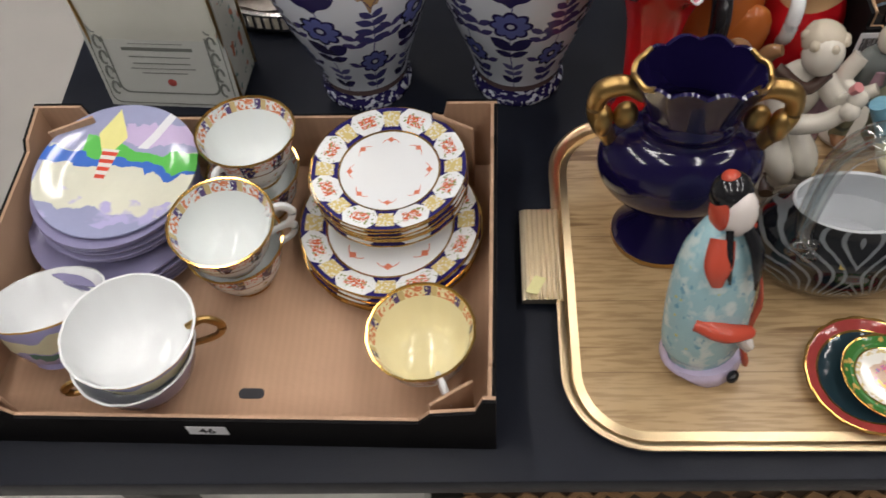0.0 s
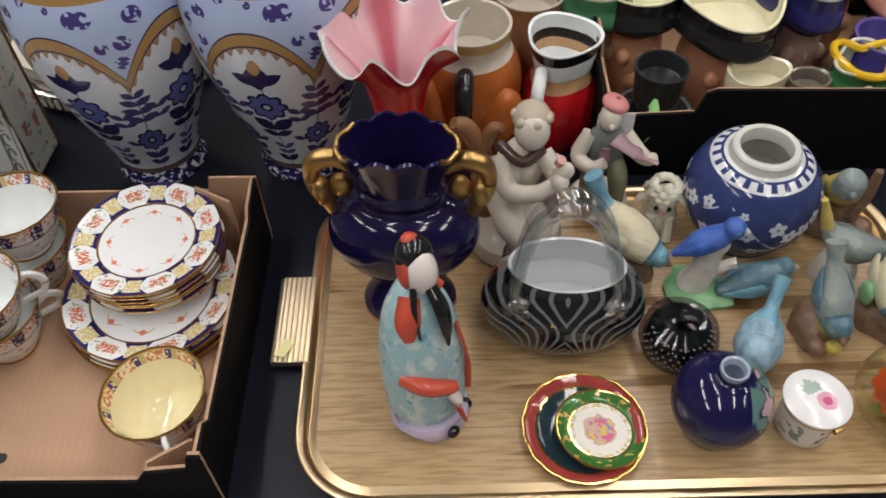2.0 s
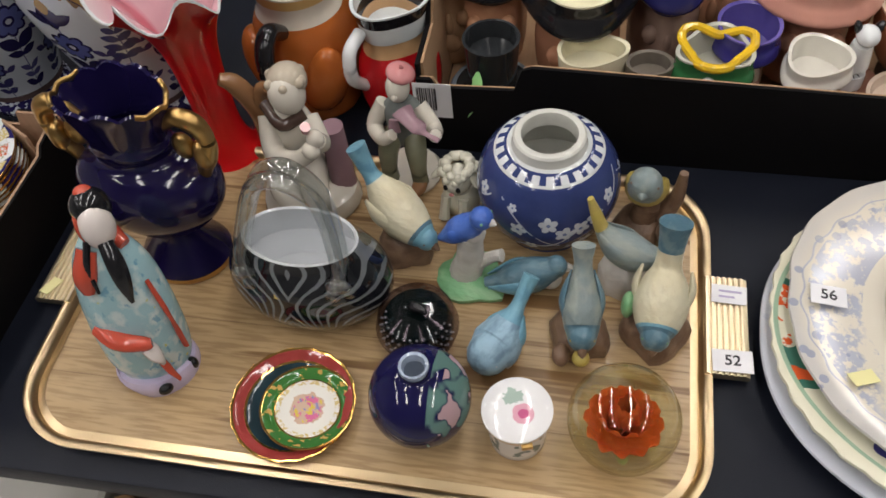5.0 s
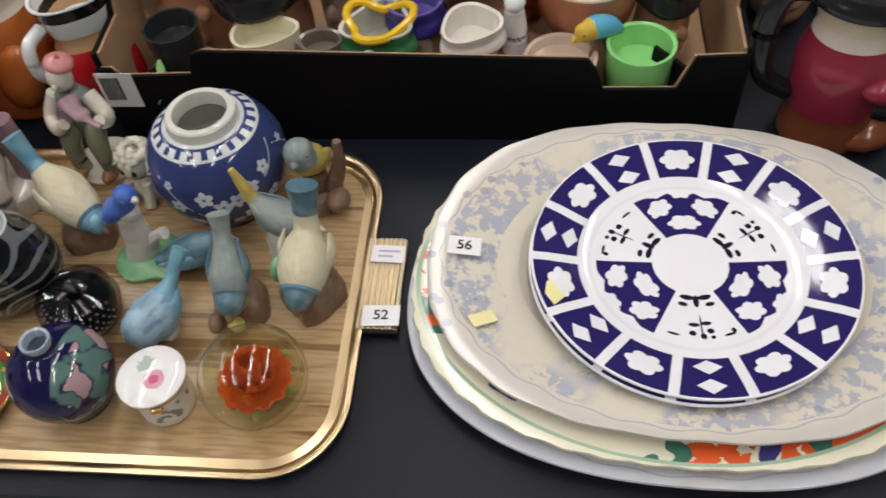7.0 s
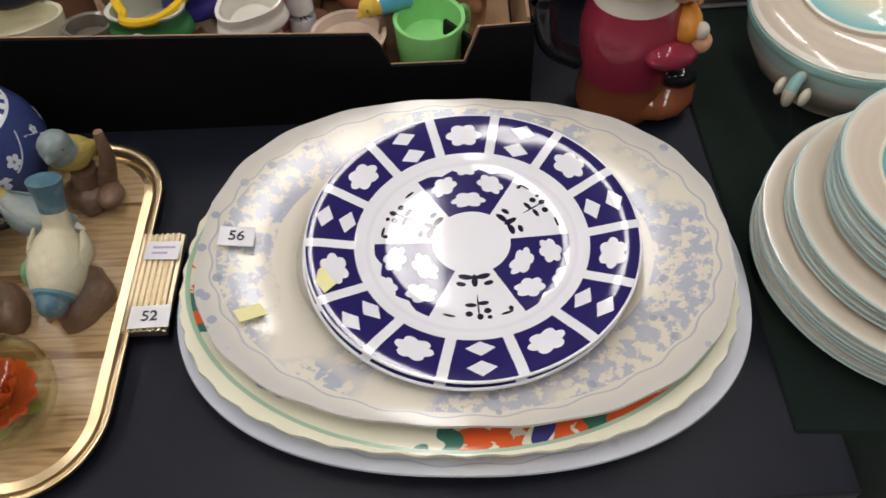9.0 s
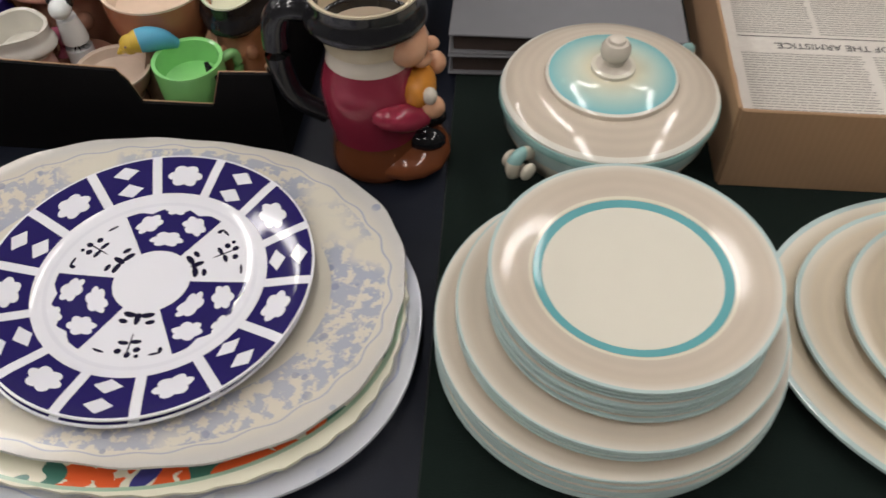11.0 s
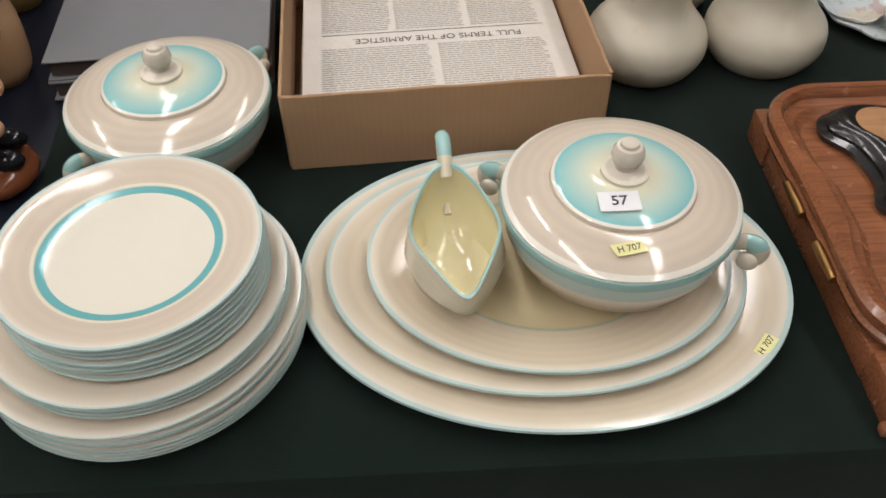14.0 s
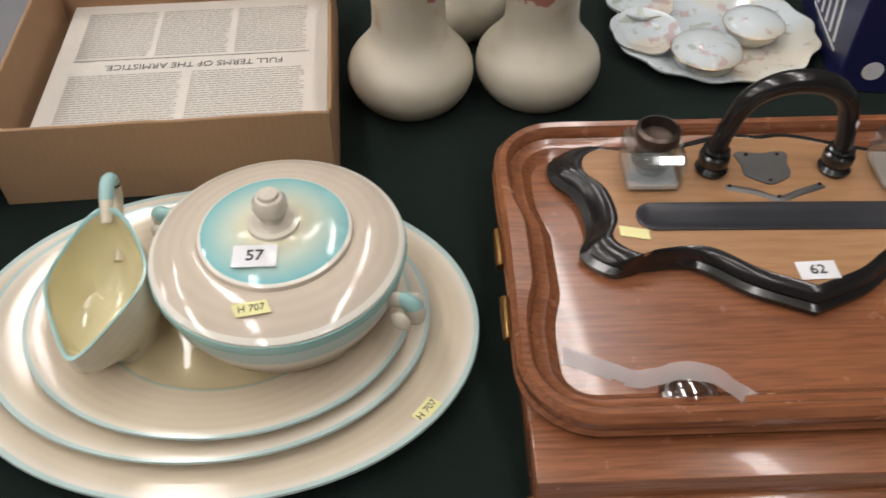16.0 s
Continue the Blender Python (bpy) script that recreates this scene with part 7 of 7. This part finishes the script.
def toby():
    R = 0.05
    rows = [(0.046, 0), (0.052, 0.012), (0.050, 0.035), (0.049, 0.05), (0.053, 0.080), (0.054, 0.110), (0.047, 0.135), (0.043, 0.15), (0.045, 0.172), (0.047, 0.178), (0.060, 0.182), (0.062, 0.190), (0.056, 0.200), (0.056, 0.212)]
    face = (0.60, 0.33, 0.20)
    j = jug("seated toby jug in maroon coat and black tricorn hat", 1.214, 0.878, TOP, 0, [(r * 0.88, h * 0.94) for r, h in rows], [(0.16, 0.05, 0.02), MAROON, (0.60, 0.54, 0.46), BLK, face, (0.55, 0.22, 0.03)], [(0.24, 0), (0.67, 1), (0.81, 2), (1.1, 3)], (0.58, 0.50, 0.36),
        [(-0.042, 0.0, 0.176, 0.010), (-0.074, 0.0, 0.178, 0.012), (-0.084, 0.0, 0.140, 0.012), (-0.076, 0.0, 0.085, 0.011), (-0.046, 0.0, 0.060, 0.010)], BLK, 0.92,
        [((0.036, -0.008, 0.152), (0.020, 0.026, 0.022), (0, 0, 0), 4), ((0.057, -0.008, 0.150), (0.008, 0.006, 0.007), (0, 0, 0), 4), ((0.048, -0.008, 0.134), (0.010, 0.012, 0.007), (0, 0, 0), 4), ((0.044, -0.01, 0.105), (0.018, 0.026, 0.020), (0, 0, 0), 5), ((0.030, -0.036, 0.088), (0.030, 0.016, 0.014), (0, 14, 20), 1), ((0.058, -0.026, 0.092), (0.012, 0.010, 0.012), (0, 0, 0), 4), ((0.060, 0.014, 0.112), (0.010, 0.010, 0.012), (0, 0, 0), 4), ((0.056, -0.030, 0.108), (0.007, 0.007, 0.009), (0, 0, 0), 2), ((0.050, -0.014, 0.040), (0.020, 0.012, 0.012), (0, 0, 0), 3), ((0.050, 0.014, 0.046), (0.020, 0.012, 0.012), (0, 0, 0), 3), ((0.030, 0, 0.018), (0.045, 0.046, 0.022), (0, 0, 0), 0)], name="toby_jug")


toby()
hat_jug("teal-coated pottery jug behind the maroon one", 1.215, 1.080, 0.045, 0.17, (0.012, 0.16, 0.18), (0.50, 0.30, 0.16), (0.5, 0.44, 0.32), 0.0, z=TOP)
hat_jug("maroon and gold pottery jug at the back", 1.20, 1.26, 0.055, 0.19, (0.20, 0.01, 0.03), (0.36, 0.22, 0.08), (0.4, 0.3, 0.2), 0.0, z=TOP)
hat_jug("pale green leaf-moulded pottery jug", 1.020, 1.155, 0.042, 0.16, (0.22, 0.36, 0.20), (0.24, 0.38, 0.22), (0.4, 0.42, 0.3), 0.06, brim=0.1)


# ---- the green-cloth table ----
CT = 0.7545


def albums():
    grey = Paint("grey_cloth_cover", (0.17, 0.17, 0.18), 0.7, grain=0.15, grain_scale=60).done()
    page = Paint("album_pages", (0.085, 0.06, 0.05), 0.85, grain=0.3).done()
    for i, (dx, rz) in enumerate(((0, 0), (0.004, -1.2))):
        a = thing("photo_album", 1.415 + dx, 1.16, CT + i * 0.026, -2 + rz, "grey cloth-covered album with dark brown pages", "album", "stacked albums")
        part("page_block", block(0.246, 0.30, 0.020, 0.001, 1, m=pose(0, 0, 0.003)), page, a, smooth=False)
        part("cover", block(0.256, 0.31, 0.003, 0.001, 1, m=pose(0, 0, 0.0232)), grey, a, smooth=False)
        part("back_cover", block(0.256, 0.31, 0.003, 0.001, 1), grey, a, smooth=False)
    part("emblem", loft([(-0.02, 0, 0, 0.002), (-0.005, 0.006, 0, 0.003), (0.008, -0.004, 0, 0.003), (0.02, 0.003, 0, 0.0015)], 4, 6, flat=0.2), plain("faded_gilt", (0.26, 0.22, 0.14), 0.5), a, "faded gilt emblem", m=pose(0.0, -0.03, 0.0266))


albums()


def pillar_vases():
    p = Paint("ivory_vase", (0.60, 0.55, 0.44), 0.32, grain=0.08, grain_scale=20)
    p.lay(p.z.ramp(0.06, 0.085) * p.noise(26, 4).ramp(0.55, 0.7) * (p.z < 0.13) * p.x.abs().ramp(0.015, 0.035) * 0.7, (0.42, 0.28, 0.14))
    p.lay((p.z > 0.13) * (p.noise(38, 3) > 0.62), (0.40, 0.16, 0.12))
    prof = [(0, 0.003), (0.046, 0.003), (0.047, 0), (0.052, 0), (0.062, 0.010), (0.0715, 0.030), (0.069, 0.052), (0.055, 0.070), (0.043, 0.088), (0.040, 0.115), (0.042, 0.16), (0.047, 0.22), (0.045, 0.26), (0.030, 0.29), (0.034, 0.31), (0.030, 0.31), (0.02, 0.29), (0, 0.28)]
    v = part("pillar_vase", lathe([tuple(float(q) for q in r) for r in spline(prof, 3)], 64), p.done())
    tagged(v, "matt ivory pillar vase with bulbous foot and faint flowers", "vase", "pillar vases")
    v.matrix_world = pose(1.984, 0.966, CT)
    copy_thing(v, pose(2.131, 0.958, CT, 0, 0, 140))
    copy_thing(v, pose(2.055, 1.11, CT, 0, 0, 60))


pillar_vases()


def trinket_set():
    p = Paint("sky_flower_china", (0.60, 0.66, 0.68), 0.1, grain=0.05)
    n = p.noise(48, 2)
    p.lay(p.noise(9, 1).ramp(0.48, 0.6), (0.66, 0.62, 0.52))
    p.lay(n.ramp(0.60, 0.66) * 0.55, (0.46, 0.24, 0.24))
    p.lay((p.noise(52, 2, p.vector(p.y, p.x, p.z)) > 0.65) * 0.5, (0.30, 0.34, 0.22))
    mat = p.done()
    o = part("dressing_tray", lathe(plate_profile(0.128, 0.016, 0.72, 0.004), 96, lambda a, r, z: (1 + 0.025 * math.sin(13 * a), 0.86 * (1 + 0.025 * math.sin(13 * a)))), mat)
    tagged(o, "scalloped pale blue china tray with small flowers", "tray")
    o.matrix_world = pose(2.374, 1.020, CT, 0, 0, -6)
    for x, y, R, H in ((2.337, 0.957, 0.040, 0.036), (2.419, 1.010, 0.036, 0.030)):
        b = thing("powder_box", x, y, CT + 0.005, 0, "small round pale blue china box with flowered lid", "box", "powder boxes")
        part("body", lathe([(0, 0), (R * 0.62, 0), (R * 0.9, H * 0.4), (R * 0.95, H * 0.7), (0, H * 0.7)], 40), mat, b)
        part("lid", lathe([(R * 0.95, H * 0.7), (R * 1.05, H * 0.75), (R * 0.9, H * 0.95), (R * 0.4, H * 1.1), (0, H * 1.13)], 40), mat, b)
        part("gilt_edge", lathe([(R * 1.0, H * 0.69), (R * 1.07, H * 0.74), (R * 1.0, H * 0.78)], 40), gold, b)
    d = part("pin_dish", lathe(plate_profile(0.042, 0.012, 0.6, 0.003), 48, scallop(6, 0.08)), mat)
    tagged(d, "small lobed flowered pin dish", "dish", "pin dishes")
    d.matrix_world = pose(2.284, 1.022, CT + 0.012, 6, 0, 0)
    copy_thing(d, pose(2.296, 1.086, CT + 0.012, 0, 4, 40))
    b = thing("navy_box", 2.582, 0.985, CT, -14, "navy blue carton with white stripes and emblem", "box")
    part("body", block(0.16, 0.22, 0.135, 0.002, 1), Paint("navy_card", (0.014, 0.016, 0.075), 0.35, grain=0.1).done(), b, smooth=False)
    for k in range(5):
        part("stripe", block(0.0006, 0.008, 0.075, 0, m=pose(-0.0805, -0.06 + k * 0.022, 0.035, -14, 0, 0)), tag_white, b, smooth=False)
    for k in range(2):
        part("stripe", block(0.0006, 0.11, 0.003, 0, m=pose(-0.0805, -0.016, 0.028 + 0.092 * k)), tag_white, b, smooth=False)
    part("emblem", lathe([(0, 0), (0.012, 0), (0.012, 0.0006), (0, 0.0006)], 20), tag_white, b, "white round emblem", m=pose(-0.045, -0.1102, 0.03, 90, 0, 0))


trinket_set()


def butler_tray():
    RZ = -6.5
    lo = thing("tray_stand", 2.330, 0.588, CT, RZ, "folded mahogany tray stand under the tray", "tray stand")
    m_dk = m_mahog
    for y in (-0.158, 0.165):
        part("rail", block(0.60, 0.054, 0.038, 0.003, 2, m=pose(0, y, 0)), m_dk, lo)
    part("moulding", block(0.612, 0.012, 0.012, 0.004, 2, m=pose(0, -0.187, 0.001)), m_dk, lo, "moulded lower edge")
    for x in (-0.285, 0.285):
        part("cross_rail", block(0.030, 0.268, 0.034, 0.003, 2, m=pose(x, 0, 0.0)), m_dk, lo)
    t = thing("mahogany_tray", 2.331, 0.609, CT + 0.038, RZ, "mahogany tray with moulded raised edge and brass hinges", "tray")
    w, d, rc = 0.606, 0.342, 0.060

    def out(o):
        pts = []
        for x, y in rounded(w + 2 * o, d + 2 * o, rc + o, 12):
            pts.append((x, y))
        full = []
        for i in range(len(pts)):
            a, b = pts[i], pts[(i + 1) % len(pts)]
            n = max(1, int(math.hypot(b[0] - a[0], b[1] - a[1]) / 0.012)) if math.hypot(b[0] - a[0], b[1] - a[1]) > 0.05 else 1
            m = 20 if n > 1 else 1
            full += [(a[0] + (b[0] - a[0]) * k / m, a[1] + (b[1] - a[1]) * k / m) for k in range(m)]
        res = []
        for x, y in full:
            if abs(x) > w / 2 - 0.05 and abs(y) < 0.085:
                k = 0.5 + 0.5 * math.cos(PI * y / 0.085)
                x -= math.copysign(0.010 * min(1.0, 1.6 * k), x) * (1 if o < -0.004 else 0.15)
            res.append((x, y))
        return res
    prof = [(-0.004, 0), (0.002, 0.004), (0.004, 0.010), (0.001, 0.014), (0.003, 0.018), (0.003, 0.026), (-0.002, 0.032), (-0.008, 0.031), (-0.012, 0.026), (-0.013, 0.020), (-0.018, 0.017), (-0.024, 0.0165), (-0.028, 0.012), (-0.034, 0.0075)]
    part("moulded_rim", rings_of(out, prof, close=False), m_dk, t)
    part("base_panel", prism(out(-0.030), 0.0005, 0.0072), m_dk, t, smooth=False)
    br = plain("old_brass", (0.34, 0.19, 0.07), 0.35, metal=1.0, grain=0.3)
    for y in (0.02, -0.06):
        part("hinge", loft([(-0.3075, y - 0.022, 0.008, 0.0045), (-0.3075, y, 0.008, 0.005), (-0.3075, y + 0.022, 0.008, 0.0045)], 4, 10), br, t, "old brass hinge")
    return CT + 0.038 + 0.0072


FZ = butler_tray()


def inkstand():
    RZ = -8.0
    s = thing("inkstand", 2.289, 0.652, FZ, RZ, "shaped wooden desk inkstand with black moulding and arched handle", "inkstand")
    half = spline([(0.0, 0.105), (-0.03, 0.108), (-0.075, 0.094), (-0.12, 0.082), (-0.165, 0.090), (-0.186, 0.078), (-0.188, 0.055), (-0.170, 0.030), (-0.164, -0.010), (-0.172, -0.038), (-0.150, -0.058), (-0.128, -0.052), (-0.085, -0.050), (-0.045, -0.078), (0.0, -0.098)], 5)
    left = [(float(a) * 1.06, float(b) * 1.04) for a, b in half]
    outline = left + [(-a, b) for a, b in left[-2:0:-1]]
    sc = lambda k, dy=0.0: [(a * k, b * k + dy) for a, b in outline]
    rings = lambda o: sc(1 + o / 0.12)
    blk = plain("ebonised_wood", (0.012, 0.011, 0.011), 0.22, coat=0.3, grain=0.3)
    part("moulding", rings_of(rings, [(-0.003, 0), (0.004, 0.002), (0.005, 0.008), (-0.001, 0.012), (0.001, 0.016), (-0.003, 0.022), (-0.008, 0.0255), (-0.0115, 0.0262), (-0.0135, 0.0254)], close=False), blk, s, "black ebonised moulding")
    p = Paint("walnut_top", (0.40, 0.22, 0.11), 0.3, grain=0.12)
    p.lay(p.noise(160, 4, p.vector(p.x * 0.1, p.y, p.z)).ramp(0.42, 0.65) * 0.5, (0.28, 0.14, 0.06))
    part("top_board", prism(rings(-0.0130), 0.001, 0.0254), p.done(), s, "light brown wooden top", smooth=False)
    Z = 0.0256
    groove = plain("pen_groove", (0.035, 0.036, 0.042), 0.25)
    part("pen_tray", rings_of(lambda o: rounded(0.285 + 2 * o, 0.034 + 2 * o, 0.0165 + o), [(0, Z - 0.001), (0, Z + 0.0015), (-0.003, Z + 0.0018), (-0.006, Z + 0.0004), (-0.012, Z + 0.0002)]), groove, s, "black hollowed pen tray", m=pose(0.004, -0.010, 0))
    pl = spline([(-0.026, 0.018), (-0.018, 0.022), (0, 0.019), (0.018, 0.022), (0.026, 0.018), (0.022, 0.004), (0.022, -0.010), (0.010, -0.020), (0, -0.024), (-0.010, -0.020), (-0.022, -0.010), (-0.022, 0.004), (-0.026, 0.018)], 3)
    steel = plain("dull_pewter", (0.16, 0.155, 0.15), 0.4, metal=0.7, grain=0.2)
    part("plaque", prism([(float(a), float(b)) for a, b in pl[:-1]], Z, Z + 0.0014), steel, s, "dull pewter shield plaque", smooth=False, m=pose(-0.006, 0.055, 0))
    part("ribbon_plaque", loft([(-0.045, 0.006, Z, 0.004), (-0.02, 0.0, Z, 0.004), (0.0, -0.010, Z, 0.0035), (0.02, -0.002, Z, 0.004), (0.045, 0.008, Z, 0.004)], 4, 8, flat=0.4), steel, s, "pewter ribbon plaque", m=pose(-0.004, 0.022, 0))
    for dx, dy in ((-0.020, 0.072), (0.010, 0.072), (-0.006, 0.036), (-0.046, 0.028), (0.038, 0.030), (-0.004, 0.014)):
        part("pin", ell(bmesh.new(), (dx, dy, Z + 0.0018), (0.0018, 0.0018, 0.0012), seg=8), black_gloss, s)
    part("handle", loft([(-0.058, 0.052, Z + 0.010, 0.010), (-0.056, 0.052, Z + 0.040, 0.0085), (-0.044, 0.052, Z + 0.080, 0.0095), (-0.018, 0.052, Z + 0.099, 0.0105), (0.018, 0.052, Z + 0.099, 0.0105), (0.044, 0.052, Z + 0.080, 0.0095), (0.056, 0.052, Z + 0.040, 0.0085), (0.058, 0.052, Z + 0.010, 0.010)], 6, 16), blk, s, "black arched handle")
    for q in (-0.058, 0.058):
        part("handle_foot", lathe([(0, Z), (0.014, Z), (0.0155, Z + 0.004), (0.012, Z + 0.008), (0.0145, Z + 0.014), (0.014, Z + 0.020), (0.011, Z + 0.022), (0.0125, Z + 0.026), (0, Z + 0.030)], 24), blk, s, m=pose(q, 0.052, 0))
    for i, q in enumerate((-0.118, 0.118)):
        w = thing("inkwell", 2.289, 0.652, FZ, RZ, "square cut-glass inkwell with brass collar", "inkwell", "inkwells")
        w.matrix_world = pose(2.289, 0.652, FZ, 0, 0, RZ) @ pose(q, 0.046, Z + 0.0005)
        cut = clear_body("cut_glass", (0.88, 0.90, 0.90), 0.02, 0.6, 0.28)
        part("block", block(0.052, 0.052, 0.040, 0.005, 1), cut, w, smooth=False)
        part("well", lathe([(0, 0.008), (0.014, 0.009), (0.019, 0.02), (0.015, 0.034), (0.012, 0.0405)], 24), cut, w)
        # White slab inside the glass paints in the bright glints of its base.
        part("base_facet", block(0.046, 0.046, 0.006, 0.001, 1, m=pose(0, 0, 0.001)), plain("glint_white", (0.6, 0.62, 0.62), 0.15), w, smooth=False)
        part("collar", lathe([(0.0125, 0.040), (0.018, 0.041), (0.0205, 0.046), (0.020, 0.054), (0.0165, 0.056), (0.0150, 0.052), (0.0145, 0.046), (0, 0.044)], 32), plain("bronze_collar", (0.10, 0.075, 0.06), 0.3, metal=0.8), w, "dark bronze collar")
    lot_tag("62", pose(2.289, 0.652, FZ, 0, 0, RZ) @ pose(0.004, -0.075, Z + 0.0004, 0, 0, 3), 0.034, 0.020)
    slip(pose(2.289, 0.652, FZ, 0, 0, RZ) @ pose(-0.143, -0.030, Z + 0.0004, 0, 0, -12), "", 0.026, 0.012)


inkstand()


def taped_stopper():
    s = thing("glass_stopper", 2.143, 0.489, FZ, -8, "small clear glass lid taped to the tray", "glass lid")
    part("glass", lathe([(0, 0), (0.022, 0), (0.0235, 0.004), (0.021, 0.007), (0.012, 0.009), (0.013, 0.016), (0.008, 0.019), (0, 0.019)], 36), clear_body("lid_glass", (0.90, 0.88, 0.86), 0.05, 0.7, 0.24), s)
    # Pale opaque ring set inside the clear lid.
    part("inner_ring", lathe([(0.017, 0.001), (0.0185, 0.003), (0.017, 0.005)], 36), plain("pale_ring", (0.72, 0.70, 0.68), 0.2), s)
    t = thing("sticky_tape", 2.143, 0.494, FZ, -18, "strip of cloudy sticky tape across the glass lid", "tape")
    rows = spline([(-0.092, 0.018, 0.0006), (-0.068, 0.012, 0.0006), (-0.040, 0.004, 0.0008), (-0.022, 0.003, 0.010), (-0.008, 0.004, 0.0198), (0.012, 0.004, 0.0200), (0.028, -0.002, 0.010), (0.046, -0.006, 0.0010), (0.068, -0.004, 0.0006), (0.090, 0.0, 0.0006)], 4)
    bm = bmesh.new()
    a, b = [], []
    for k, q in enumerate(rows):
        x, y, z = (float(v) for v in q)
        x *= 1.06 if x < 0 else 1.42
        wob = 0.0006 * math.sin(k * 1.7)
        a.append(bm.verts.new((x, y - 0.0085, z + wob)))
        b.append(bm.verts.new((x, y + 0.0085, z - wob + 0.0008)))
    for i in range(len(a) - 1):
        bm.faces.new((a[i], a[i + 1], b[i + 1], b[i]))
    bmesh.ops.solidify(bm, geom=bm.faces[:], thickness=0.0002)
    mat = bpy.data.materials.new("cloudy_tape")
    mat.use_nodes = True
    bs = mat.node_tree.nodes["Principled BSDF"]
    bs.inputs["Base Color"].default_value = (0.72, 0.66, 0.66, 1)
    bs.inputs["Alpha"].default_value = 0.42
    bs.inputs["Roughness"].default_value = 0.25
    part("strip", bm, mat, t)


taped_stopper()


# ---- below the tables ----
def wicker_basket():
    b = thing("wicker_basket", 0.42, 0.69, 0.0, 0, "brown woven wicker hamper under the table", "basket")
    cane = Paint("cane", (0.30, 0.17, 0.08), 0.5, grain=0.35, grain_scale=60).done()
    # Dark solid core stands for the shade between the canes.
    part("inner_body", block(0.76, 0.42, 0.33, 0.01), plain("weave_gap_shade", (0.06, 0.035, 0.02), 0.8), b)
    rod = loft([(-0.385, 0, 0, 0.006)] + [(-0.385 + 0.77 * i / 44, 0.005 * (1 if i % 2 else -1), 0, 0.006) for i in range(1, 44)] + [(0.385, 0, 0, 0.006)], 2, 6)
    first = part("weave", rod, cane, b)
    n = 0
    for k in range(26):
        for top_ in ((0, 1) if k < 20 else (0,)):
            o = first if n == 0 else new("weave", first.data)
            o.parent = b
            fl = 1 if k % 2 else -1
            o.matrix_basis = (pose(0, -0.214, 0.015 + k * 0.0125) if not top_ else pose(0, -0.205 + k * 0.021, 0.334)) @ Matrix.Diagonal((1, fl, 1, 1))
            n += 1
    for i in range(22):
        part("stake", loft([(-0.37 + i * 0.0352, -0.214, 0.0, 0.005), (-0.37 + i * 0.0352, -0.214, 0.17, 0.005), (-0.37 + i * 0.0352, -0.214, 0.338, 0.005)], 3, 6), cane, b)


wicker_basket()


def storage_tub():
    t = thing("storage_tub", -0.22, 0.70, 0.0, 0, "pale plastic storage tub with lid under the table", "tub")
    pale = plain("pale_plastic", (0.60, 0.58, 0.53), 0.4)
    part("body", rings_of(lambda o: rounded(0.40 + 2 * o, 0.36 + 2 * o, 0.03), [(-0.03, 0), (-0.02, 0.01), (0, 0.27)]), pale, t)
    part("lid", rings_of(lambda o: rounded(0.42 + 2 * o, 0.38 + 2 * o, 0.035), [(0, 0.27), (0.004, 0.275), (0.004, 0.29), (-0.004, 0.296), (-0.02, 0.293), (-0.03, 0.290)]), pale, t)


storage_tub()
